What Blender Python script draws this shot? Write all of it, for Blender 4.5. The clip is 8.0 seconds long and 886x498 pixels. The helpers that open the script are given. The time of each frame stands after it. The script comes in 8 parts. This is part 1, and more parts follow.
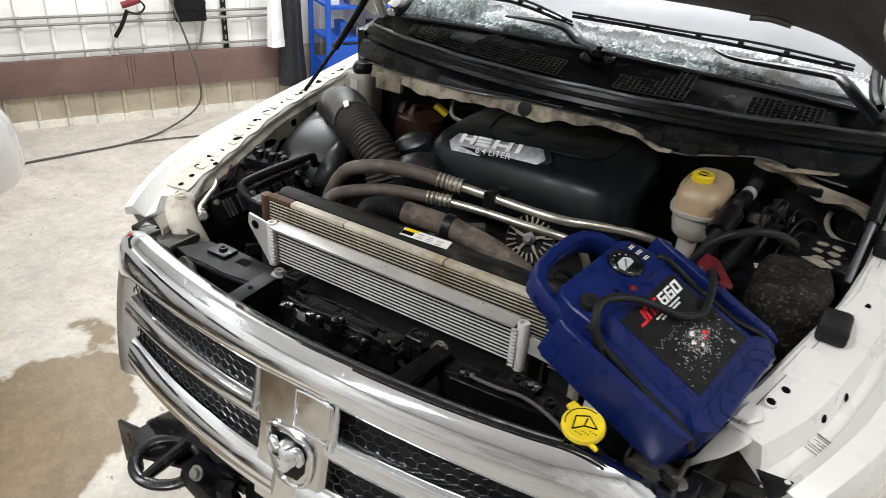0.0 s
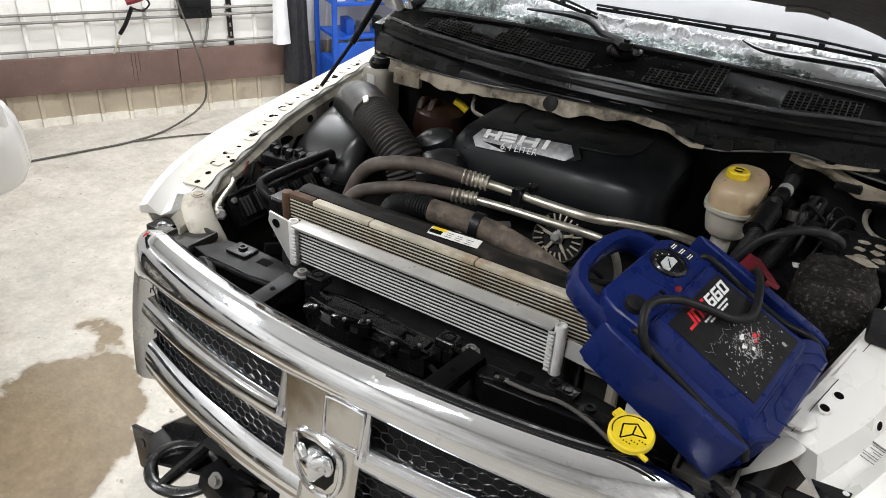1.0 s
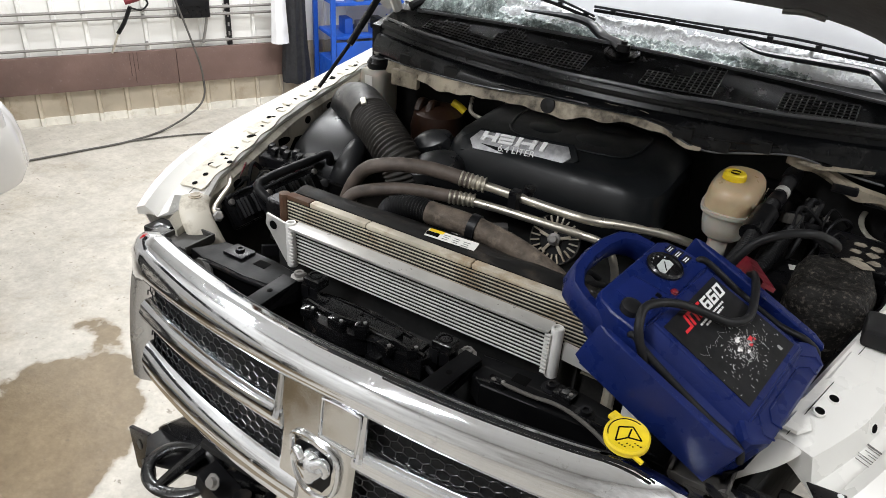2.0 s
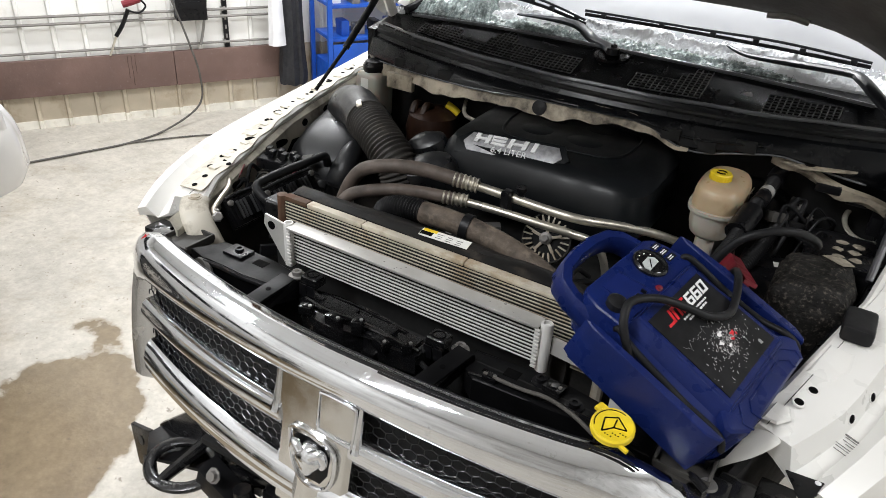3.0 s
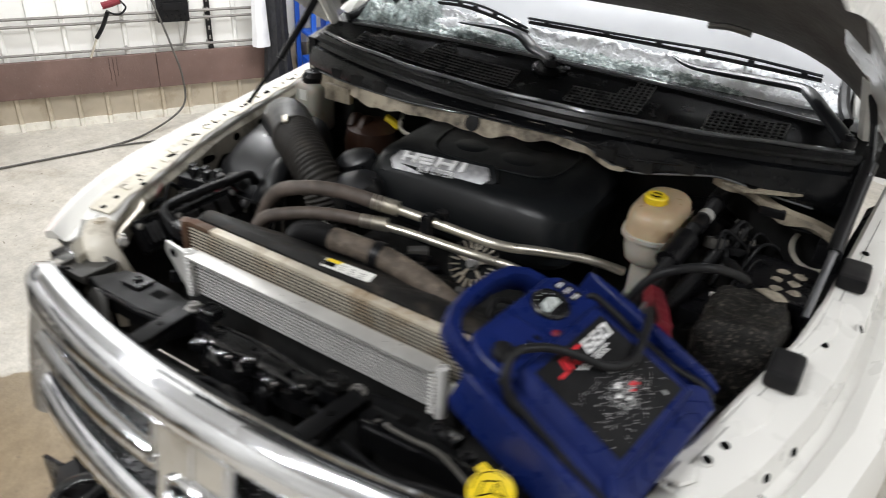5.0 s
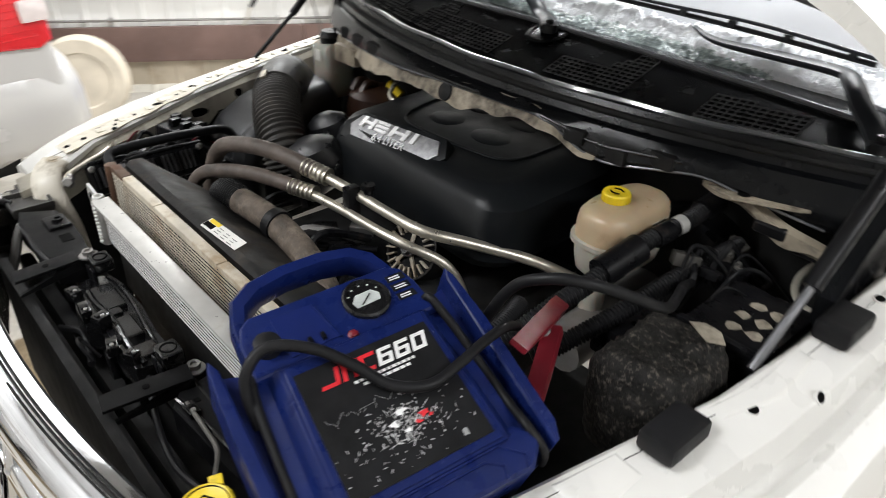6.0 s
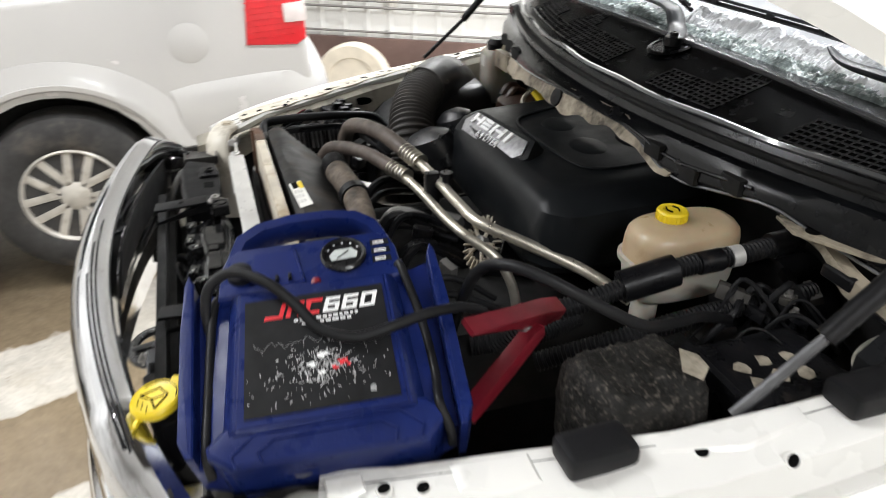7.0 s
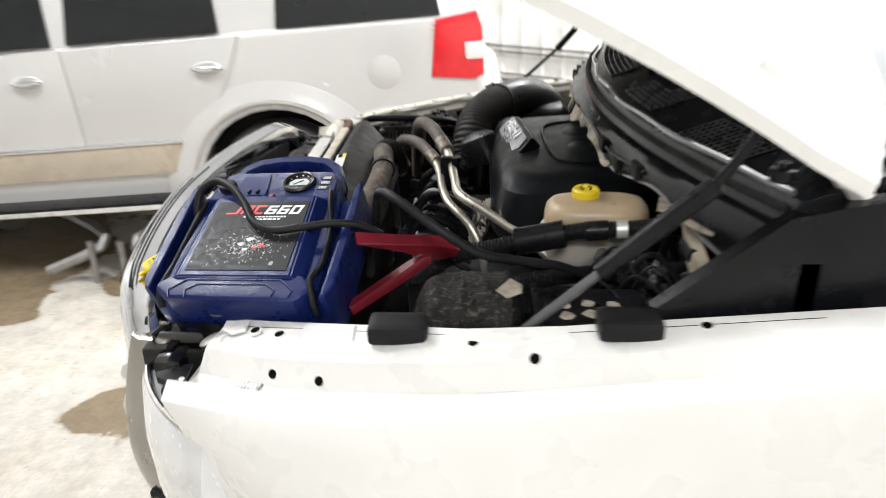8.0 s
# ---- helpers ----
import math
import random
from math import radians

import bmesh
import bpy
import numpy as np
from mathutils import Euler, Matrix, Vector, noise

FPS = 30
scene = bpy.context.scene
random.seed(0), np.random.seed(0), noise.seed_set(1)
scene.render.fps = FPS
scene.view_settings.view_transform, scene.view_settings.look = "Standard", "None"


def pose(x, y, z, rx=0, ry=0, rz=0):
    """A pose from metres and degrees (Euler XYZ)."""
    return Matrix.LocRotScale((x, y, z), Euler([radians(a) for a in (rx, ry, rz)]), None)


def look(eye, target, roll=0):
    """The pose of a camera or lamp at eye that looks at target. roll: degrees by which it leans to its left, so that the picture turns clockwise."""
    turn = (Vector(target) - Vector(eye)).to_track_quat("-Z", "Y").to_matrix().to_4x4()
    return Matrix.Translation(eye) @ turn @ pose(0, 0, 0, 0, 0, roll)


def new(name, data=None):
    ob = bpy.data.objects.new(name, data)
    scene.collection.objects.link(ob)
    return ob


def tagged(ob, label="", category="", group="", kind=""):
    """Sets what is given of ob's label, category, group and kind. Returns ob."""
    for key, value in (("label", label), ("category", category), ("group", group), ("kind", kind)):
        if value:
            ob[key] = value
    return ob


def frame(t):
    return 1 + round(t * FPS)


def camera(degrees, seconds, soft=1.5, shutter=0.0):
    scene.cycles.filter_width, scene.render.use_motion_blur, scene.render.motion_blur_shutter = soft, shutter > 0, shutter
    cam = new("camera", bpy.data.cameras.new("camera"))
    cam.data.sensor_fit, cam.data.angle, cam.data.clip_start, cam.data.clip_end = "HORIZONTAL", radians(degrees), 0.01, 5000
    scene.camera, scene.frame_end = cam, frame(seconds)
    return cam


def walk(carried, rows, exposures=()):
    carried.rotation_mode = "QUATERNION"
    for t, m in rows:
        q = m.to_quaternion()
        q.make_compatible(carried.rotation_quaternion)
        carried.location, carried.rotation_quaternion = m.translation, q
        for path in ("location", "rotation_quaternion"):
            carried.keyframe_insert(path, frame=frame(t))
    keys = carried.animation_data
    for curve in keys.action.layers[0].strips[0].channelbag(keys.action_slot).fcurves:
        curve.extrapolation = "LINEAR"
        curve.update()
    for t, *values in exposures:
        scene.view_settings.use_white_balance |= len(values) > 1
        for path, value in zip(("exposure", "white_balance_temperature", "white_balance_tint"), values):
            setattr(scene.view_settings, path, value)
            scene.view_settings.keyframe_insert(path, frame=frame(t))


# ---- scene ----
cam = camera(63.0, 8.0, 0.8, 0.7)
PATH = [
    (0, (0.747, -0.814, 1.972), (-0.147, 0.679, 0.985), 3.8),
    (0.5, (0.694, -0.815, 1.951), (-0.198, 0.678, 0.963), 3.9),
    (1, (0.669, -0.803, 1.941), (-0.225, 0.687, 0.951), 3.7),
    (1.5, (0.667, -0.799, 1.945), (-0.224, 0.691, 0.953), 3.8),
    (3, (0.7, -0.83, 1.967), (-0.186, 0.665, 0.977), 3.7),
    (3.5, (0.714, -0.88, 2.005), (-0.158, 0.621, 1.012), 3.8),
    (4, (0.702, -0.909, 2.014), (-0.16, 0.597, 1.021), 3.8),
    (4.5, (0.702, -0.83, 2.028), (-0.161, 0.672, 1.029), 3.6),
    (5, (0.813, -0.601, 1.989), (-0.095, 0.873, 0.987), 3.2),
    (5.2, (0.909, -0.486, 1.957), (-0.057, 0.951, 0.957), 3.0),
    (6.4, (1.175, 0.051, 1.864), (-0.277, 0.962, 0.835), 1.2),
    (6.7, (1.258, 0.154, 1.85), (-0.328, 0.858, 0.856), 0.6),
    (7, (1.36, 0.203, 1.836), (-0.291, 0.762, 0.855), 0.5),
    (7.3, (1.464, 0.291, 1.832), (-0.233, 0.7, 0.855), -0.0),
    (7.5, (1.546, 0.388, 1.822), (-0.176, 0.687, 0.849), -0.4),
    (7.8, (1.695, 0.601, 1.788), (-0.087, 0.626, 0.881), -1.4),
    (8, (1.794, 0.715, 1.788), (-0.019, 0.621, 0.949), -1.0),
]
EXPOSURES = [(0.0, 0.0), (5.2, 0.0), (6.3, 0.25), (7.0, 0.36), (7.6, 0.52), (8.0, 0.52)]
walk(cam, [(t, look(eye, target, roll)) for t, eye, target, roll in PATH], EXPOSURES)

FLOOR = -0.40
CEILING = 4.2

# ---- light ----
world = bpy.data.worlds.new("world")
scene.world = world
world.use_nodes = True
world.node_tree.nodes["Background"].inputs[0].default_value = (0.9, 0.95, 1.0, 1)
world.node_tree.nodes["Background"].inputs[1].default_value = 0.02

LAMPS = [(-3.6, -1.6, 62.0), (-3.4, 2.8, 185.0), (-0.9, -2.2, 122.0), (4.3, 0.9, 130.0), (-0.3, 2.7, 205.0)]
for lx, ly, power in LAMPS:
    lamp = bpy.data.lights.new("strip_lamp", "AREA")
    lamp.shape, lamp.size, lamp.size_y = "RECTANGLE", 0.26, 2.3
    lamp.energy = power
    lamp.color = (0.965, 0.98, 1.0)
    new("strip_lamp", lamp).matrix_world = pose(lx, ly, CEILING - 0.2, 0, 0, -30)


# ---- materials ----
def material(name, color, rough=0.5, metal=0.0, vary=0.25, scale=8.0, bump=0.0, bump_scale=60.0,
             dirt=None, dirt_amount=0.0, dirt_scale=3.0, coat=0.0, detail_rough=0.1):
    m = bpy.data.materials.new(name)
    m.use_nodes = True
    n, l = m.node_tree.nodes, m.node_tree.links
    b = n["Principled BSDF"]
    b.inputs["Metallic"].default_value = metal
    b.inputs["Coat Weight"].default_value = coat
    co = n.new("ShaderNodeTexCoord")
    n1 = n.new("ShaderNodeTexNoise")
    n1.inputs["Scale"].default_value, n1.inputs["Detail"].default_value = scale, 8.0
    l.new(co.outputs["Object"], n1.inputs["Vector"])
    r1 = n.new("ShaderNodeMapRange")
    r1.inputs[1].default_value, r1.inputs[2].default_value = 0.3, 0.7
    r1.inputs[3].default_value, r1.inputs[4].default_value = 1 - vary, 1 + vary
    l.new(n1.outputs["Fac"], r1.inputs[0])
    mul = n.new("ShaderNodeMix")
    mul.data_type, mul.blend_type = "RGBA", "MULTIPLY"
    mul.inputs[0].default_value = 1.0
    mul.inputs[6].default_value = (*color, 1)
    l.new(r1.outputs[0], mul.inputs[7])
    out = mul.outputs[2]
    rv = n.new("ShaderNodeMapRange")
    rv.inputs[1].default_value, rv.inputs[2].default_value = 0.3, 0.7
    rv.inputs[3].default_value = max(0.02, rough - detail_rough)
    rv.inputs[4].default_value = min(1.0, rough + detail_rough)
    n3 = n.new("ShaderNodeTexNoise")
    n3.inputs["Scale"].default_value, n3.inputs["Detail"].default_value = scale * 3.1, 6.0
    l.new(co.outputs["Object"], n3.inputs["Vector"])
    l.new(n3.outputs["Fac"], rv.inputs[0])
    rough_out = rv.outputs[0]
    if dirt:
        n2 = n.new("ShaderNodeTexNoise")
        n2.inputs["Scale"].default_value, n2.inputs["Detail"].default_value = dirt_scale, 10.0
        n2.inputs["Roughness"].default_value = 0.65
        l.new(co.outputs["Object"], n2.inputs["Vector"])
        r2 = n.new("ShaderNodeMapRange")
        r2.inputs[1].default_value, r2.inputs[2].default_value = 0.62 - 0.3 * dirt_amount, 0.75 - 0.2 * dirt_amount
        r2.inputs[4].default_value = min(1.0, 0.3 + dirt_amount)
        l.new(n2.outputs["Fac"], r2.inputs[0])
        mx = n.new("ShaderNodeMix")
        mx.data_type = "RGBA"
        l.new(r2.outputs[0], mx.inputs[0])
        l.new(out, mx.inputs[6])
        mx.inputs[7].default_value = (*dirt, 1)
        out = mx.outputs[2]
        mr = n.new("ShaderNodeMix")
        l.new(r2.outputs[0], mr.inputs[0])
        l.new(rough_out, mr.inputs[2])
        mr.inputs[3].default_value = 0.85
        rough_out = mr.outputs[0]
        if metal > 0.5:
            md = n.new("ShaderNodeMapRange")
            md.inputs[3].default_value, md.inputs[4].default_value = metal, 0.0
            l.new(r2.outputs[0], md.inputs[0])
            l.new(md.outputs[0], b.inputs["Metallic"])
    l.new(out, b.inputs["Base Color"])
    l.new(rough_out, b.inputs["Roughness"])
    if bump:
        nb = n.new("ShaderNodeTexNoise")
        nb.inputs["Scale"].default_value, nb.inputs["Detail"].default_value = bump_scale, 5.0
        l.new(co.outputs["Object"], nb.inputs["Vector"])
        bp = n.new("ShaderNodeBump")
        bp.inputs["Strength"].default_value, bp.inputs["Distance"].default_value = bump, 0.004
        l.new(nb.outputs["Fac"], bp.inputs["Height"])
        l.new(bp.outputs["Normal"], b.inputs["Normal"])
    return m


DUST = (0.075, 0.058, 0.045)
WHITE_PAINT = material("white_paint", (0.78, 0.77, 0.74), 0.28, vary=0.03, scale=3, coat=0.4, detail_rough=0.02)
BAY_PAINT = material("bay_paint", (0.6, 0.56, 0.48), 0.45, vary=0.14, scale=8, dirt=(0.2, 0.16, 0.11), dirt_amount=0.42, dirt_scale=16)
CHROME = material("chrome", (0.75, 0.765, 0.795), 0.08, 1.0, vary=0.03, scale=5, bump=0.05, bump_scale=26, detail_rough=0.04, dirt=(0.45, 0.42, 0.38), dirt_amount=0.03, dirt_scale=60)
DULL_CHROME = material("dull_chrome", (0.66, 0.65, 0.63), 0.13, 1.0, vary=0.08, scale=7, detail_rough=0.07, dirt=(0.3, 0.25, 0.19), dirt_amount=0.18, dirt_scale=10)
BLACK_PLASTIC = material("black_plastic", (0.006, 0.006, 0.007), 0.32, vary=0.3, scale=12, bump=0.15, bump_scale=180, dirt=DUST, dirt_amount=0.12, dirt_scale=22)
COWL_PLASTIC = material("cowl_plastic", (0.006, 0.0065, 0.0075), 0.24, vary=0.2, scale=6, bump=0.1, bump_scale=300, dirt=(0.02, 0.02, 0.02), dirt_amount=0.05, dirt_scale=25, detail_rough=0.04)
COVER_PLASTIC = material("cover_plastic", (0.006, 0.007, 0.008), 0.38, vary=0.3, scale=6, bump=0.05, bump_scale=320, dirt=(0.03, 0.028, 0.026), dirt_amount=0.1, dirt_scale=6)
BLACK_METAL = material("black_metal", (0.007, 0.007, 0.008), 0.36, 0.0, vary=0.3, scale=9, bump=0.06, bump_scale=140, dirt=DUST, dirt_amount=0.14, dirt_scale=14)
# near-black that puts the shade of deep places into the colour
VOID = material("shade_black", (0.005, 0.005, 0.005), 0.85, vary=0.3, scale=9, dirt=(0.014, 0.011, 0.009), dirt_amount=0.3)
ALUMINIUM = material("aluminium", (0.6, 0.59, 0.565), 0.36, 0.4, vary=0.12, scale=14, dirt=(0.36, 0.31, 0.24), dirt_amount=0.16, dirt_scale=12)
DIRTY_ALLOY = material("dirty_alloy", (0.55, 0.5, 0.41), 0.5, 0.2, vary=0.2, scale=14, dirt=(0.3, 0.2, 0.1), dirt_amount=0.38, dirt_scale=11)
# near-black: the shade in the gaps between cooler tubes, put into the colour
FIN_SHADE = material("cooler_fin_shade", (0.008, 0.007, 0.006), 0.8, 0.0, vary=0.35, scale=40)
RUBBER = material("rubber", (0.009, 0.009, 0.01), 0.48, vary=0.3, scale=10, dirt=(0.035, 0.03, 0.026), dirt_amount=0.2, dirt_scale=16)
DUSTY_HOSE = material("dusty_hose", (0.085, 0.066, 0.05), 0.75, vary=0.5, scale=34, bump=1.0, bump_scale=70, dirt=(0.25, 0.2, 0.155), dirt_amount=0.32, dirt_scale=26)
BROWN_HOSE = material("brown_hose", (0.09, 0.07, 0.058), 0.62, vary=0.35, scale=24, bump=0.4, dirt=(0.05, 0.04, 0.035), dirt_amount=0.3, dirt_scale=15)
PIPE = material("pipe_metal", (0.62, 0.58, 0.5), 0.36, 0.85, vary=0.15, scale=18, dirt=(0.28, 0.22, 0.16), dirt_amount=0.08, dirt_scale=20)
YELLOW = material("yellow_plastic", (0.78, 0.58, 0.02), 0.4, vary=0.1, scale=30, dirt=(0.25, 0.18, 0.05), dirt_amount=0.12, dirt_scale=40)
# black of print, and the shade inside holes and slots painted as flat pieces
INK_AND_HOLE = material("ink_and_hole_black", (0.003, 0.003, 0.003), 0.8, vary=0.1)
INK_AND_HOLE.node_tree.nodes["Principled BSDF"].inputs["Specular IOR Level"].default_value = 0.05
WHITE_INK = material("white_ink", (0.8, 0.8, 0.8), 0.5, vary=0.06)
RED_INK = material("red_ink", (0.65, 0.02, 0.03), 0.45, vary=0.1)
BLUE = material("blue_plastic", (0.006, 0.014, 0.088), 0.32, vary=0.18, scale=9, bump=0.12, bump_scale=280, dirt=(0.07, 0.09, 0.2), dirt_amount=0.05, dirt_scale=110)
BLUE.node_tree.nodes["Principled BSDF"].inputs["Specular IOR Level"].default_value = 0.22
RED_PLASTIC = material("red_plastic", (0.15, 0.008, 0.016), 0.38, vary=0.15, scale=20)
RESERVOIR = material("reservoir_plastic", (0.42, 0.395, 0.345), 0.4, vary=0.14, scale=9, dirt=(0.3, 0.2, 0.1), dirt_amount=0.2, dirt_scale=12)
RESERVOIR.node_tree.nodes["Principled BSDF"].inputs["Subsurface Weight"].default_value = 0.25
RESERVOIR.node_tree.nodes["Principled BSDF"].inputs["Subsurface Scale"].default_value = 0.02
BROWN_TANK = material("brown_tank", (0.026, 0.011, 0.006), 0.4, vary=0.35, scale=14, dirt=(0.02, 0.015, 0.01), dirt_amount=0.35, dirt_scale=10)
LABEL = material("paper_label", (0.75, 0.74, 0.7), 0.6, vary=0.05)
WIPER = material("wiper_black", (0.02, 0.022, 0.026), 0.38, vary=0.2)
for dull, gloss in ((COWL_PLASTIC, 0.24), (BLACK_PLASTIC, 0.19), (BLACK_METAL, 0.2), (COVER_PLASTIC, 0.2), (RUBBER, 0.2), (WIPER, 0.3)):
    dull.node_tree.nodes["Principled BSDF"].inputs["Specular IOR Level"].default_value = gloss
DUST_COVER = material("dusty_cover", (0.014, 0.013, 0.012), 0.6, vary=0.5, scale=30, bump=1.0, bump_scale=130, dirt=(0.2, 0.175, 0.145), dirt_amount=0.27, dirt_scale=120)
TYRE = material("tyre_rubber", (0.03, 0.029, 0.028), 0.75, vary=0.25, scale=10, bump=0.3, dirt=(0.12, 0.1, 0.08), dirt_amount=0.3, dirt_scale=5)
RIM = material("rim_alloy", (0.5, 0.475, 0.43), 0.5, 0.35, vary=0.2, scale=10, dirt=(0.25, 0.2, 0.14), dirt_amount=0.35, dirt_scale=9)
SILVER_PAINT = material("pale_paint", (0.53, 0.52, 0.505), 0.26, 0.2, vary=0.02, scale=1.2, coat=0.6, detail_rough=0.015)
DARK_GLASS = material("dark_glass", (0.012, 0.013, 0.014), 0.05, vary=0.1, detail_rough=0.02)
TAIL_RED = material("tail_lamp_red", (0.62, 0.012, 0.02), 0.18, vary=0.1, scale=20, coat=0.5)
TAIL_CLEAR = material("tail_lamp_clear", (0.7, 0.62, 0.6), 0.15, vary=0.1, scale=20, coat=0.5)
STEEL = material("steel", (0.3, 0.29, 0.28), 0.45, 0.8, vary=0.2, scale=10, dirt=(0.12, 0.09, 0.06), dirt_amount=0.25)
BROWN_BOARD = material("brown_board", (0.135, 0.083, 0.069), 0.7, vary=0.22, scale=3, bump=0.35, bump_scale=50, dirt=(0.34, 0.29, 0.26), dirt_amount=0.06, dirt_scale=42)
SHOP_BLUE = material("shop_blue", (0.008, 0.075, 0.42), 0.4, vary=0.1, scale=5, dirt=(0.02, 0.06, 0.2), dirt_amount=0.15)
CLOTH_BLACK = material("black_cloth", (0.02, 0.02, 0.023), 0.9, vary=0.3, scale=12, bump=0.5, bump_scale=120)
CLOTH_WHITE = material("white_cloth", (0.78, 0.78, 0.8), 0.85, vary=0.08, scale=10, bump=0.4, bump_scale=90)
LAMP_WHITE = material("lamp_housing", (0.8, 0.8, 0.8), 0.5, vary=0.03)
CEILING_PAINT = material("ceiling_sheet", (0.8, 0.8, 0.8), 0.7, vary=0.06, scale=1.5)


def concrete():
    m = material("concrete", (0.465, 0.435, 0.385), 0.5, vary=0.1, scale=2.6, bump=0.35, bump_scale=45, dirt=(0.4, 0.36, 0.3), dirt_amount=0.42, dirt_scale=2.4)
    n, l = m.node_tree.nodes, m.node_tree.links
    b = n["Principled BSDF"]
    base, rough = b.inputs["Base Color"].links[0].from_socket, b.inputs["Roughness"].links[0].from_socket
    co = n.new("ShaderNodeTexCoord")
    wob = n.new("ShaderNodeTexNoise")
    wob.inputs["Scale"].default_value, wob.inputs["Detail"].default_value = 2.2, 8.0
    l.new(co.outputs["Object"], wob.inputs["Vector"])
    total = None
    # damp band, painted SUV shadow, one more brown patch: centre, size and strength on the plan
    for cx, cy, sx, sy, turn in ((-1.63, -0.15, 1.38, 0.36, -55.6), (-3.2, -1.0, 1.3, 0.9, 0.0), (-2.6, -2.6, 1.2, 0.7, 0.0)):
        mp = n.new("ShaderNodeMapping")
        mp.vector_type = "TEXTURE"
        mp.inputs["Location"].default_value = (cx, cy, FLOOR)
        mp.inputs["Rotation"].default_value = (0, 0, radians(turn))
        mp.inputs["Scale"].default_value = (sx, sy, 1)
        l.new(co.outputs["Object"], mp.inputs["Vector"])
        ln = n.new("ShaderNodeVectorMath")
        ln.operation = "LENGTH"
        l.new(mp.outputs[0], ln.inputs[0])
        ad = n.new("ShaderNodeMath")
        ad.operation = "MULTIPLY_ADD"
        l.new(wob.outputs["Fac"], ad.inputs[0])
        ad.inputs[1].default_value = 1.3
        l.new(ln.outputs["Value"], ad.inputs[2])
        mr = n.new("ShaderNodeMapRange")
        mr.interpolation_type = "SMOOTHSTEP"
        mr.inputs[1].default_value, mr.inputs[2].default_value = 1.64, 1.56
        l.new(ad.outputs[0], mr.inputs[0])
        if total is None:
            total = mr.outputs[0]
        else:
            mxm = n.new("ShaderNodeMath")
            mxm.operation = "MAXIMUM"
            l.new(total, mxm.inputs[0])
            l.new(mr.outputs[0], mxm.inputs[1])
            total = mxm.outputs[0]
    mx = n.new("ShaderNodeMix")
    mx.data_type = "RGBA"
    l.new(total, mx.inputs[0])
    l.new(base, mx.inputs[6])
    mx.inputs[7].default_value = (0.2, 0.155, 0.1, 1)
    # small dark specks and foot marks
    sp = n.new("ShaderNodeTexNoise")
    sp.inputs["Scale"].default_value, sp.inputs["Detail"].default_value, sp.inputs["Roughness"].default_value = 9.0, 10.0, 0.75
    l.new(co.outputs["Object"], sp.inputs["Vector"])
    sr = n.new("ShaderNodeMapRange")
    sr.inputs[1].default_value, sr.inputs[2].default_value, sr.inputs[4].default_value = 0.6, 0.7, 0.5
    l.new(sp.outputs["Fac"], sr.inputs[0])
    m2 = n.new("ShaderNodeMix")
    m2.data_type = "RGBA"
    l.new(sr.outputs[0], m2.inputs[0])
    l.new(mx.outputs[2], m2.inputs[6])
    m2.inputs[7].default_value = (0.22, 0.18, 0.13, 1)
    fine = n.new("ShaderNodeTexNoise")
    fine.inputs["Scale"].default_value, fine.inputs["Detail"].default_value, fine.inputs["Roughness"].default_value = 38.0, 8.0, 0.7
    l.new(co.outputs["Object"], fine.inputs["Vector"])
    fr = n.new("ShaderNodeMapRange")
    fr.inputs[1].default_value, fr.inputs[2].default_value, fr.inputs[3].default_value, fr.inputs[4].default_value = 0.35, 0.65, 0.9, 1.05
    l.new(fine.outputs["Fac"], fr.inputs[0])
    m3 = n.new("ShaderNodeMix")
    m3.data_type, m3.blend_type = "RGBA", "MULTIPLY"
    m3.inputs[0].default_value = 1.0
    l.new(m2.outputs[2], m3.inputs[6])
    l.new(fr.outputs[0], m3.inputs[7])
    last = m3.outputs[2]
    for size, lo, hi, dark, light in ((13.0, 0.38, 0.62, 0.86, 1.06), (5.0, 0.4, 0.6, 0.93, 1.04)):
        tx = n.new("ShaderNodeTexNoise")
        tx.inputs["Scale"].default_value, tx.inputs["Detail"].default_value, tx.inputs["Roughness"].default_value = size, 12.0, 0.72
        l.new(co.outputs["Object"], tx.inputs["Vector"])
        tr = n.new("ShaderNodeMapRange")
        tr.inputs[1].default_value, tr.inputs[2].default_value, tr.inputs[3].default_value, tr.inputs[4].default_value = lo, hi, dark, light
        l.new(tx.outputs["Fac"], tr.inputs[0])
        m4 = n.new("ShaderNodeMix")
        m4.data_type, m4.blend_type = "RGBA", "MULTIPLY"
        m4.inputs[0].default_value = 1.0
        l.new(last, m4.inputs[6])
        l.new(tr.outputs[0], m4.inputs[7])
        last = m4.outputs[2]
    fl = n.new("ShaderNodeTexNoise")
    fl.inputs["Scale"].default_value, fl.inputs["Detail"].default_value, fl.inputs["Roughness"].default_value = 24.0, 6.0, 0.6
    l.new(co.outputs["Object"], fl.inputs["Vector"])
    fm = n.new("ShaderNodeMapRange")
    fm.inputs[1].default_value, fm.inputs[2].default_value, fm.inputs[4].default_value = 0.66, 0.7, 0.7
    l.new(fl.outputs["Fac"], fm.inputs[0])
    m5 = n.new("ShaderNodeMix")
    m5.data_type = "RGBA"
    l.new(fm.outputs[0], m5.inputs[0])
    l.new(last, m5.inputs[6])
    m5.inputs[7].default_value = (0.13, 0.105, 0.075, 1)
    l.new(m5.outputs[2], b.inputs["Base Color"])
    rr = n.new("ShaderNodeMix")
    l.new(total, rr.inputs[0])
    l.new(rough, rr.inputs[2])
    rr.inputs[3].default_value = 0.22
    l.new(rr.outputs[0], b.inputs["Roughness"])
    return m


